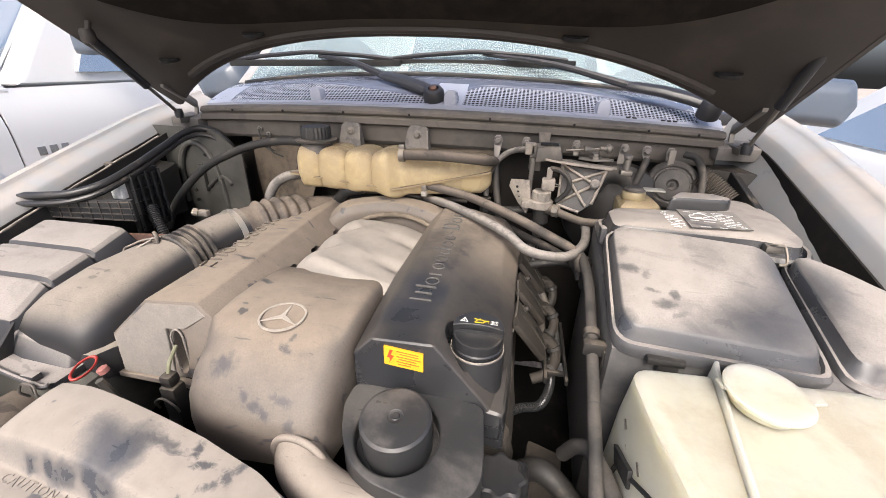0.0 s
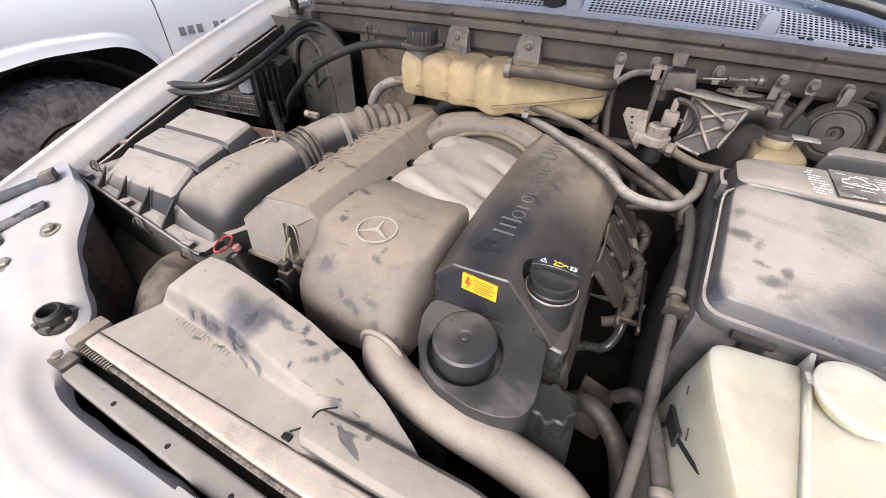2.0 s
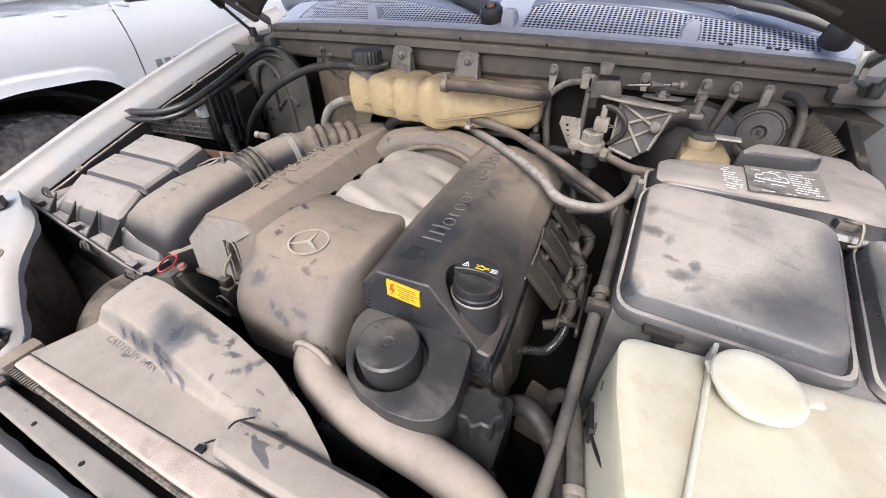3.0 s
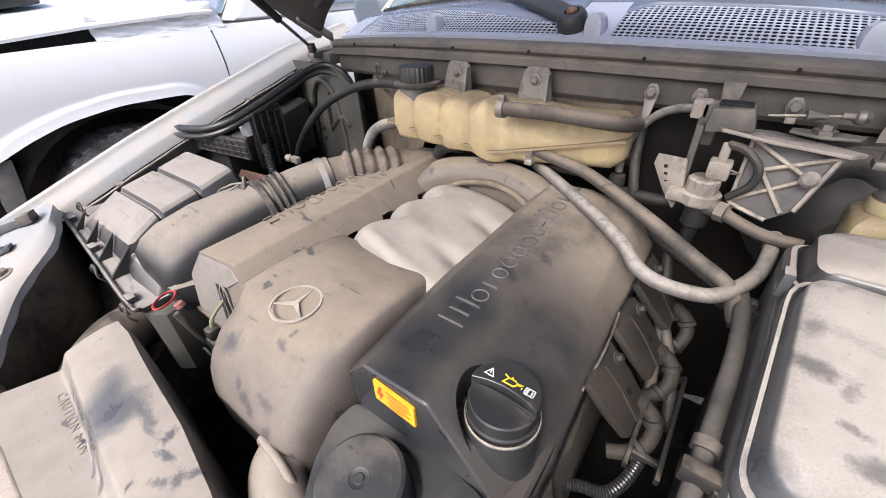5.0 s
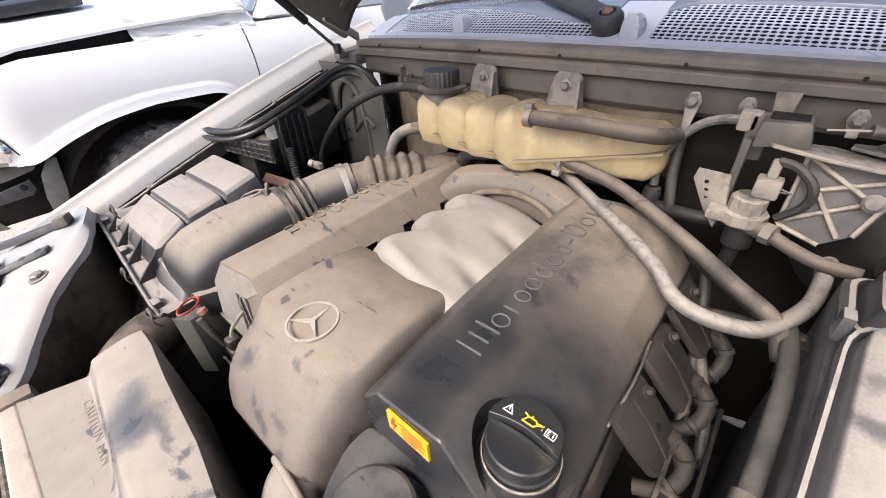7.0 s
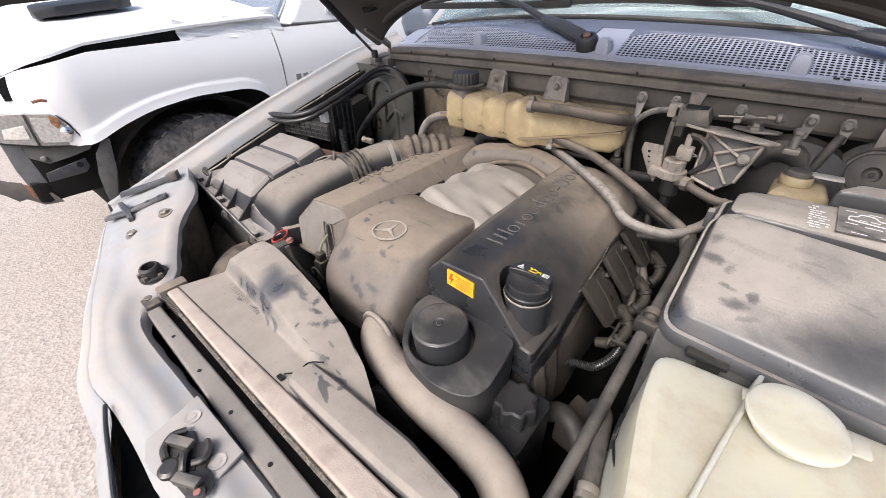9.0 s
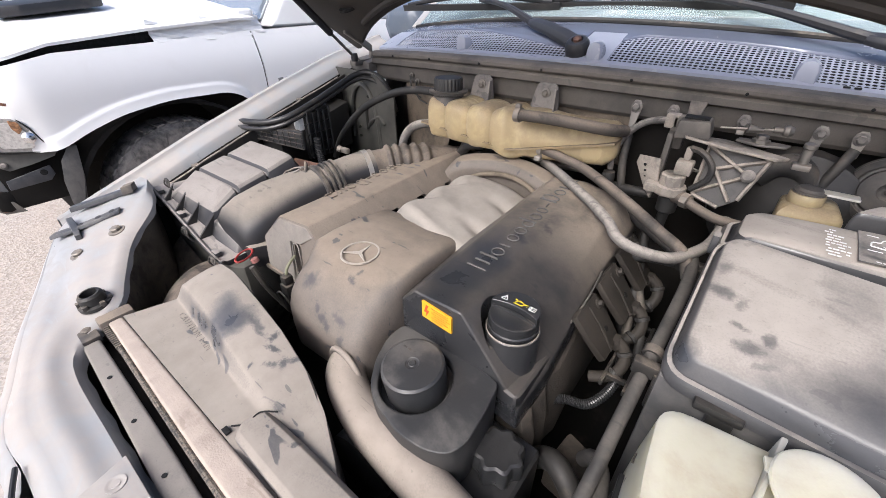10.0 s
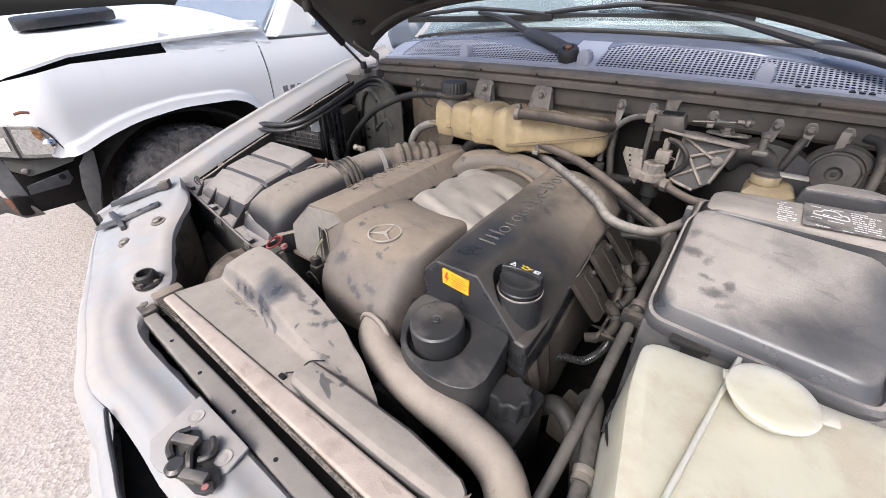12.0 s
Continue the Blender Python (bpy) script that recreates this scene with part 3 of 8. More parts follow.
def fascia():
    pts = [(-0.23, -0.068), (-0.27, -0.060), (-0.33, -0.050), (-0.39, -0.033)] + [(x, y - 0.004) for x, y in SLAM_OUT[3:11]]
    pts = [(mirrored(x), y) for x, y in pts[::-1]] + pts[1:]
    pts = resample(smooth2(pts), 61)
    prof = [(0.0, -0.012), (0.02, -0.03), (0.035, -0.10), (0.05, -0.22), (0.085, -0.24), (0.10, -0.40), (0.08, -0.62), (0.03, -0.68)]

    def f(u, v):
        x, y = pts[min(int(u * 60 + 0.5), 60)]
        o, dz = prof[min(int(v * 7 + 0.5), 7)]
        d = Vector((x - XC, (y - 0.5) * 0.8)).normalized()
        return (x + d.x * o, y + d.y * o, slam_z(x, y) + dz)
    part("bumper", sheet(f, 60, 7, 0.004, (0, 1, 0)), PAINT, car, "white front bumper skin", 50)
    # dark sheet laid in the gap in place of its shade
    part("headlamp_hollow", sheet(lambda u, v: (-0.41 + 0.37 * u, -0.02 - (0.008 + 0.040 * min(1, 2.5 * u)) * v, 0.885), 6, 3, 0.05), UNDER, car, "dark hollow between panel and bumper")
    part("bumper_trim", tube([(-0.40, -0.030, 0.933), (-0.36, -0.040, 0.932), (-0.30, -0.052, 0.930), (-0.23, -0.064, 0.928), (-0.16, -0.052, 0.930)], 0.003, 8, 6), PLASTIC_BLACK, car, "thin black trim line")


fascia()


def bay_walls():
    for side in (-1, 1):
        x = XC + side * 0.795

        def f(u, v):
            y = 0.20 + u * 0.95
            z1 = line(FENDER_Z, y) - 0.05 + (0.024 if side > 0 else 0)
            bulge = 0.10 * max(0, 1 - ((y - 0.72) / 0.3) ** 2) * v
            return (x - side * (0.02 * v + bulge), y, z1 + (0.42 - z1) * v)
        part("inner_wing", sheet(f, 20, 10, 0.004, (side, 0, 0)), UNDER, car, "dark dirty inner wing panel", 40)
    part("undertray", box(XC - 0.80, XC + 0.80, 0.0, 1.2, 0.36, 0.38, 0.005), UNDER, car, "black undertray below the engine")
    for sx, up, ins in ((-1, 0.0, 0.0), (1, -0.012, 0.045)):
        top = lambda y: line(FENDER_Z, y) + up
        part("gutter", loft([[(XC + sx * (dx - ins), y, top(y) + dz) for dx, dz in ((0.792, -0.056), (0.776, -0.058), (0.773, -0.046), (0.768, -0.046), (0.765, -0.082), (0.792, -0.085))] for y in (0.36, 0.46, 0.56, 0.66, 0.76, 0.88, 1.03)], bev=0.001, seg=1), PLASTIC_DARK, car, "black rubber gutter strip along the wing")
        if sx < 0:
            for dx, dz, r, mat in ((0.784, -0.053, 0.0028, BAYPAINT), (0.7705, -0.045, 0.0022, CASTDUST)):
                pts = [(XC + sx * (dx + 0.0008 * math.sin(37 * y)), y, top(y) + dz + 0.001 * math.sin(53 * y)) for y in (0.36 + 0.035 * k for k in range(19))]
                part("gutter_lip", tube(pts, r, 8, 2), mat, car, "crusted uneven lip of the gutter")
            for y in (0.47, 0.66, 0.83):
                part("gutter_clip", box(XC - 0.790, XC - 0.768, y, y + 0.018, top(y) - 0.056, top(y) - 0.040, 0.003), PLASTIC, car, "small dusty clip in the gutter")


bay_walls()


def rail_y(x):
    return 0.965 + 0.25 * (x - XC) ** 2


def rail_z(x):
    return 1.275 - 0.03 * ((x - XC) / 0.7) ** 2


def cowl_rail():
    prof = [(0.055, 0.004), (0.013, 0.005), (0.006, 0.003), (0.001, -0.002), (0.0, -0.008), (0.004, -0.0125), (0.008, -0.014), (0.001, -0.0165), (-0.001, -0.019), (-0.002, -0.031), (0.006, -0.035), (0.018, -0.036), (0.019, -0.074), (0.026, -0.082), (0.070, -0.088), (0.110, -0.090)]
    part("cowl_rail", sheet(lambda u, v: (lambda x, k: (x, rail_y(x) + k[0], rail_z(x) + k[1]))(XC - 0.70 + 1.42 * u, prof[min(int(v * 15 + 0.5), 15)]), 40, 15, 0.003, (0, 1, 0)), RAILMETAL, car, "dusty grey rail below the scuttle", 30)
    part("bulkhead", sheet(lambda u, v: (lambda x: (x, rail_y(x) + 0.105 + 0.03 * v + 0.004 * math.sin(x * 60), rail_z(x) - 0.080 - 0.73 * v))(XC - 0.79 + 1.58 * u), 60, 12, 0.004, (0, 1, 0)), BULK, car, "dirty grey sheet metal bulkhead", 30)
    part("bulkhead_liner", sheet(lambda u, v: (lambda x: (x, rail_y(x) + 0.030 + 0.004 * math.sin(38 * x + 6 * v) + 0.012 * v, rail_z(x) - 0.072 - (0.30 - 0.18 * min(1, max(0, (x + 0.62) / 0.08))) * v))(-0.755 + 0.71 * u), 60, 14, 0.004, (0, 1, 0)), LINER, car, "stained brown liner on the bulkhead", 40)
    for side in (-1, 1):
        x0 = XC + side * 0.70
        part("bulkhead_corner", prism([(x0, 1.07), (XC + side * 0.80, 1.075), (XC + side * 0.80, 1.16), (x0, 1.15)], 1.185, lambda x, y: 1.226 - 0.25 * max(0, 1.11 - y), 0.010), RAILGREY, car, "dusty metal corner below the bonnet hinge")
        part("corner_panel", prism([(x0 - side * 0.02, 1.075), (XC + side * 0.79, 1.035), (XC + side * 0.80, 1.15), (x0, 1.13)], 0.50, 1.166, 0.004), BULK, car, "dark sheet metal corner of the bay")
    # small screws in the rail's lip
    for x in (-0.78, -0.60, -0.42, -0.25, -0.06, 0.13, 0.30, 0.42):
        part("rail_plug", disc_at((x, rail_y(x) - 0.003, rail_z(x) - 0.007), (0, -1, 0.4), [(0.0027, 0), (0.0027, 0.003), (0.0015, 0.004)], 10), BLACK, car)


cowl_rail()


# ---- scuttle grille, windscreen, wipers ----
def scuttle(x, v):
    """A point of the scuttle's surface; v from its front edge (0) to the glass (1)."""
    e = (x - XC) / 0.72
    y0, y1 = rail_y(x) + 0.050, 1.215 + 0.10 * e * e
    z0, z1 = rail_z(x) + 0.008, 1.345 - 0.045 * e * e
    return Vector((x, y0 + (y1 - y0) * v, z0 + (z1 - z0) * (v ** 0.9) + 0.006 * math.sin(math.pi * v)))


def perforated(x0, x1, v0, v1, nx, ny):
    """A panel with rows of round holes, every hole real."""
    verts, faces = [], []

    def add(p):
        verts.append(p)
        return len(verts) - 1
    grid = [[add(scuttle(x0 + (x1 - x0) * i / nx, v0 + (v1 - v0) * j / ny)) for j in range(ny + 1)] for i in range(nx + 1)]
    for i in range(nx):
        for j in range(ny):
            shift = 0.0
            cx, cv = i + 0.5 + shift, j + 0.5
            a, b, c, d = grid[i][j], grid[i + 1][j], grid[i + 1][j + 1], grid[i][j + 1]
            ring, low = [], []
            for k in range(8):
                w = math.pi / 4 * k + math.pi / 8 + math.pi
                q = scuttle(x0 + (x1 - x0) * (cx + 0.42 * math.cos(w)) / nx, v0 + (v1 - v0) * (cv + 0.42 * math.sin(w)) / ny)
                ring.append(add(q))
                low.append(add(q + Vector((0, 0.0003, -0.0009))))
            # corners a(-,-) b(+,-) c(+,+) d(-,+) joined to the octagon
            faces.append((a, b, ring[2], ring[1]))
            faces.append((b, ring[3], ring[2]))
            faces.append((b, c, ring[4], ring[3]))
            faces.append((c, ring[5], ring[4]))
            faces.append((c, d, ring[6], ring[5]))
            faces.append((d, ring[7], ring[6]))
            faces.append((d, a, ring[0], ring[7]))
            faces.append((a, ring[1], ring[0]))
            for k in range(8):
                faces.append((ring[k], ring[(k + 1) % 8], low[(k + 1) % 8], low[k]))
    me = bpy.data.meshes.new("grille")
    me.from_pydata([tuple(p) for p in verts], [], faces)
    bm = bmesh.new()
    bm.from_mesh(me)
    bpy.data.meshes.remove(me)
    return bm


# black tray and rear wall added so the grille holes look shaded
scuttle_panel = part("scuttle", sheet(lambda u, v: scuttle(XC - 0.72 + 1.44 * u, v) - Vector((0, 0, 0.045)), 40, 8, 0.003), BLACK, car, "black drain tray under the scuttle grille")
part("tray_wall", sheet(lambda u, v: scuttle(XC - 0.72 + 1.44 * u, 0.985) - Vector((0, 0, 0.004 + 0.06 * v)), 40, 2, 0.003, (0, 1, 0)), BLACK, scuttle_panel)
part("grille", perforated(-0.845, -0.215, 0.055, 0.66, 64, 13), COWL, scuttle_panel, "blue-grey perforated plastic intake grille", recalc=False)
part("grille", perforated(-0.135, 0.44, 0.055, 0.66, 58, 13), COWL, scuttle_panel, "blue-grey perforated plastic intake grille", recalc=False)


def frame_piece(x0, x1, v0, v1, lift=0.002):
    return sheet(lambda u, v: scuttle(x0 + (x1 - x0) * u, v0 + (v1 - v0) * v) + Vector((0, 0, lift)), max(2, int((x1 - x0) * 40)), 3, 0.006)


def grille_cover(x0, x1, edge):
    """Smooth plastic from the grille's slanting rear edge back to the surround."""
    def f(u, v):
        x = x0 + (x1 - x0) * u
        v0 = line(edge, x)
        return scuttle(x, v0 + (0.67 - v0) * v) + Vector((0, 0, 0.0045 * min(1, 6 * v + 0.35)))
    return sheet(f, 30, 8, 0.004)


part("rear_cover", join(frame_piece(-0.95, 0.50, 0.66, 1.0), grille_cover(-0.845, -0.215, [(-0.845, 0.66), (-0.60, 0.64), (-0.50, 0.55), (-0.40, 0.42), (-0.30, 0.28), (-0.215, 0.22)]), grille_cover(-0.135, 0.44, [(-0.135, 0.45), (-0.10, 0.62), (0.02, 0.64), (0.15, 0.60), (0.28, 0.50), (0.44, 0.36)])), COWL_SMOOTH, scuttle_panel, "glossy blue-grey cover behind the grille")
part("grille_frame", join(frame_piece(-0.95, 0.50, 0.0, 0.055), frame_piece(-0.95, -0.845, 0.055, 0.66), frame_piece(-0.215, -0.135, 0.055, 0.66), frame_piece(0.44, 0.50, 0.055, 0.66)), COWL, scuttle_panel, "smooth grey plastic grille surround")
for x in (-0.53, -0.165, 0.20):
    p = scuttle(x, 0.12)
    knob = loft([[(x + w * c, p.y - 0.016 + d, p.z + h) for c, d in ((-1, 0.012), (-0.8, 0), (0.8, 0), (1, 0.012), (1, 0.026), (-1, 0.03))] for w, h in ((0.018, -0.02), (0.018, 0.012), (0.014, 0.024), (0.006, 0.029))], bev=0.002)
    part("grille_clip", knob, COWL, scuttle_panel, "grey rounded plastic clip")
for x in (0.26, 0.275, 0.345, 0.36, 0.375):
    p = scuttle(x, 0.024)
    part("slot", box(x - 0.005, x + 0.005, p.y - 0.004, p.y + 0.004, p.z + 0.002, p.z + 0.0045, 0.001), BLACK, scuttle_panel)


def screen_at(u, v):
    x = XC + (u * 2 - 1) * (0.70 - 0.10 * v)
    e = (u * 2 - 1)
    return Vector((x, 1.225 + 0.10 * e * e + 0.72 * v, 1.348 - 0.045 * e * e + 0.47 * v + 0.03 * math.sin(math.pi * v)))


screen = part("windscreen", sheet(screen_at, 24, 12), GLASS, car, "teal tinted glass windscreen reflecting the sky")
screen.visible_shadow = False
if sum(p.normal.z for p in screen.data.polygons) < 0:
    screen.data.flip_normals()
part("windscreen_seal", tube([tuple(screen_at(k / 14, 0.0) + Vector((0, -0.004, 0.004))) for k in range(15)], 0.007, 8, 2), RUBBER, car)
part("dashboard", sheet(lambda u, v: (XC - 0.66 + 1.32 * u, 1.30 + 0.45 * v + 0.05 * (2 * u - 1) ** 2, 1.28 + 0.03 * math.sin(math.pi * v)), 12, 6, 0.2), DASH, car, "pale dashboard behind the windscreen")
part("cabin", loft([[(XC - 0.80, y, 0.35), (XC + 0.80, y, 0.35), (XC + 0.80, y, 1.26), (XC - 0.80, y, 1.26)] for y in (1.30, 3.7)], bev=0.03), PAINT, car, "white car body behind the bulkhead")
part("roof", sheet(lambda u, v: (XC - 0.60 + 1.2 * u, 1.95 + 1.7 * v, 1.80 - 0.03 * (2 * u - 1) ** 2 + 0.02 * math.sin(math.pi * v)), 10, 10, 0.04), PAINT, car, "white roof")
part("rear_window", sheet(lambda u, v: (XC - 0.66 + 1.32 * u, 3.62, 1.27 + 0.51 * v), 4, 4), GLASS, car, "clear rear window").visible_shadow = False
for side in (-1, 1):
    part("pillar", loft([[tuple(screen_at(0.5 + side * 0.5, v) + Vector(d)) for d in ((side * 0.0, 0, 0.004), (side * 0.06, 0.03, 0.0), (side * 0.06, 0.09, -0.02), (0, 0.05, -0.02))] for v in (0, 0.3, 0.6, 1.0)], bev=0.006), PAINT, car, "white windscreen pillar")
    part("side_window", sheet(lambda u, v: (XC + side * (0.775 - 0.15 * v), 1.45 + 0.5 * v + (2.05 - 0.5 * v) * u, 1.27 + 0.51 * v), 6, 4), GLASS, car, "clear side window").visible_shadow = False
    # wing mirror
    mx = XC + side * (1.14 if side > 0 else 0.98)
    mirror = part("door_mirror", loft([[(mx + side * a * w, 1.52 + d, 1.29 + b * w) for a, b in ((-0.11, -0.055), (0.10, -0.07), (0.13, 0.0), (0.10, 0.075), (-0.08, 0.085), (-0.12, 0.02))] for d, w in ((0.0, 0.55), (0.02, 0.85), (0.06, 1.0), (0.11, 1.0))], bev=0.012, seg=3), MIRROR_GREY, car, "grey-blue door mirror shell")
    part("mirror_foot", loft([[(XC + side * 0.79, 1.55 + a, 1.23 + b) for a, b in ((-0.05, -0.02), (0.05, -0.02), (0.05, 0.02), (-0.05, 0.02))], [(mx - side * 0.06, 1.58 + a, 1.25 + b) for a, b in ((-0.03, -0.015), (0.03, -0.015), (0.03, 0.015), (-0.03, 0.015))]], bev=0.004), WIPER, mirror, "black mirror foot")
    for y in (0.62, 3.2):
        wheel = part("wheel", disc_at((XC + side * 0.70, y, 0.37), (side, 0, 0), [(0.22, -0.0), (0.35, 0.0), (0.37, 0.03), (0.37, 0.19), (0.35, 0.22), (0.24, 0.22), (0.22, 0.19)], 40), TYRE, car, "dusty tyre")


def wiper(name, pivot, knee, tip, blade):
    pv, kn = Vector(pivot), Vector(knee)
    d = (kn - pv).normalized()
    n = d.cross(Vector((0, -0.4, 1))).normalized()
    up = n.cross(d).normalized()
    rings = []
    for t, wide, high in ((-0.10, 0.012, 0.008), (0.0, 0.020, 0.012), (0.25, 0.019, 0.013), (0.6, 0.018, 0.012), (0.92, 0.016, 0.011), (1.04, 0.012, 0.009)):
        c = pv.lerp(kn, t) + up * 0.006 * math.sin(math.pi * max(0, min(1, t)))
        rings.append([c + n * wide * a + up * high * e for a, e in ((-1, -0.6), (1, -0.6), (1, 0.2), (0.6, 0.9), (-0.6, 0.9), (-1, 0.2))])
    w = part(name, loft(rings, bev=0.002), WIPER, car, "black wiper arm")
    w2 = part("wiper_link", tube([knee, tuple(Vector(knee).lerp(Vector(tip), 0.5) + Vector((0, 0, 0.012))), tip], lambda t: 0.010 - 0.005 * t, 8, 6), WIPER, w)
    part("pivot_cap", disc_at(Vector(pivot) + Vector((0, -0.006, -0.006)), (0, -0.5, 1), [(0.026, -0.02), (0.026, 0.012), (0.021, 0.02), (0.013, 0.022), (0.012, 0.014)], 24), WIPER, w, "black pivot cap")
    part("pivot_nut", disc_at(Vector(pivot) + Vector((0, -0.006, -0.004)), (0, -0.5, 1), [(0.010, 0.01), (0.010, 0.022), (0.006, 0.024)], 6), COPPER, w, "rusty pivot nut")
    a, b = Vector(blade[0]), Vector(blade[1])
    part("wiper_blade", loft([[tuple(a.lerp(b, t) + Vector(o)) for o in ((0, -0.010, 0.003), (0, 0.010, 0.005), (0, 0.004, -0.014), (0, -0.004, -0.014))] for t in (0, 0.25, 0.5, 0.75, 1)], bev=0.001), RUBBER, w, "long black wiper blade")
    part("blade_bridge", tube([tuple(a.lerp(b, t) + Vector((0, -0.004, 0.004 + h))) for t, h in ((0.04, 0.0), (0.2, 0.010), (0.35, 0.016), (0.5, 0.021), (0.65, 0.016), (0.8, 0.010), (0.96, 0.0))], 0.0065, 8, 4), WIPER, w)


wiper("wiper", (-0.209, 1.05, 1.312), (-0.37, 1.135, 1.347), (-0.62, 1.262, 1.392), ((-0.93, 1.262, 1.372), (-0.36, 1.262, 1.385)))
wiper("wiper", (0.445, 1.118, 1.305), (0.27, 1.17, 1.340), (-0.12, 1.285, 1.408), ((-0.42, 1.272, 1.385), (0.14, 1.285, 1.392)))

# ---- bonnet ----
HINGE_Y, HINGE_Z, OPEN = 1.11, 1.255, radians(33)


def bonnet_at(u, s, below=0.0):
    crown = 0.05 * (1 - u * u) - 0.004
    x = XC + u * (0.785 - 0.03 * s)
    h = crown + below
    return Vector((x, HINGE_Y - s * math.cos(OPEN) + 0.3 * h * math.sin(OPEN), HINGE_Z + s * math.sin(OPEN) + h))


def rear_edge(u):
    return 0.24 * (1 - abs(u) ** 2.6)


def bonnet_skin(below, u1=1.0, s_in=0.0, s_end=1.12, thick=0.004):
    def f(u, v):
        e = (2 * u - 1) * u1
        s0 = rear_edge(e / u1 if u1 < 1 else e) + s_in
        return bonnet_at(e, s0 + (s_end - s0) * v, below)
    return sheet(f, 40, 24, thick)


bonnet = part("bonnet", bonnet_skin(0.022, thick=0.005), PAINT, car, "white bonnet raised on gas struts")
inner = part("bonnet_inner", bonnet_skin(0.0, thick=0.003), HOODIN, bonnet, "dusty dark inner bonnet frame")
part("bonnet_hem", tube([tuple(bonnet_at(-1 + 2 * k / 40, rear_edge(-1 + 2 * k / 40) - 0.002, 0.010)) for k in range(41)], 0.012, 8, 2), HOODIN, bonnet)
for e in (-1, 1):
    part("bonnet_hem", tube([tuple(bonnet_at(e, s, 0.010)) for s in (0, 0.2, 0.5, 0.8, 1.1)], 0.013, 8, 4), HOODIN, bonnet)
def pad_skin():
    def f(u, v):
        e = (2 * u - 1) * 0.80
        s0 = rear_edge(e) * 0.8 + 0.12 + 0.22 * abs(e / 0.8) ** 4
        return bonnet_at(e, s0 + (1.05 - s0) * v, -0.016)
    return sheet(f, 40, 20, 0.010, (0, 0, 1))


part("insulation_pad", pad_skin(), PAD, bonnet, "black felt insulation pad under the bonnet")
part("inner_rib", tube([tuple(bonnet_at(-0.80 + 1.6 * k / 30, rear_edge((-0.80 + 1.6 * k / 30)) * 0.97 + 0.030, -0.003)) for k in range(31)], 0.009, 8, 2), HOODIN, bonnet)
for u, s in ((-0.80, 0.20), (0.80, 0.20), (-0.45, 0.26), (0.42, 0.26), (-0.86, 0.42), (0.86, 0.42)):
    part("hole_plug", disc_at(bonnet_at(u, s, -0.004), (0, math.sin(OPEN) * 0.6, -1), [(0.024, -0.004), (0.024, 0.003), (0.018, 0.005)], 20), BLACK, bonnet, "black oval opening")
for low, high in (((-0.95, 1.03, 1.235), (-0.925, 0.815, 1.415)), ((0.505, 1.02, 1.225), (0.505, 0.86, 1.445))):
    low, high = Vector(low), Vector(high)
    strut = part("gas_strut", tube([low.lerp(high, 0.42), high], 0.0105, 14, 1, smooth=False), WIPER, bonnet, "black gas strut cylinder")
    part("strut_rod", tube([low, low.lerp(high, 0.45)], 0.0045, 10, 1, smooth=False), STEEL, strut, "steel strut rod")
    part("strut_socket", disc_at(low, (0, 0, 1), [(0.010, -0.012), (0.012, 0), (0.010, 0.012)], 12), WIPER, strut)
    part("strut_mount", join(disc_at(high, (0, 0, 1), [(0.012, -0.014), (0.0145, -0.006), (0.0145, 0.006), (0.012, 0.014)], 16), tube([tuple(high), tuple(high + Vector((0, 0.012, 0.035)))], 0.006, 10, 1, smooth=False)), HOODIN, strut, "dark ball joint of the strut")
for side in (-1, 1):
    hx = XC + side * 0.745
    part("bonnet_hinge", join(box(hx - 0.014, hx + 0.014, 1.04, 1.14, 1.205, 1.222, 0.004), loft([[(hx + a, y, z + b) for a, b in ((-0.006, -0.012), (0.006, -0.012), (0.006, 0.012), (-0.006, 0.012))] for y, z in ((1.12, 1.215), (1.13, 1.25), (1.09, 1.275), (1.02, 1.315))], bev=0.002), bolt((hx, 1.06, 1.222), (0, 0, 1), 0.007)), STEEL, bonnet, "rusty steel bonnet hinge")

# ---- engine ----
engine = empty("engine", (-0.28, 0.65, 0.45), "dust-covered vee six-cylinder petrol engine under plastic covers", "engine")
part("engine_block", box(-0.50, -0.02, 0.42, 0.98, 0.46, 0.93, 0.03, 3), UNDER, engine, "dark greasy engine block")


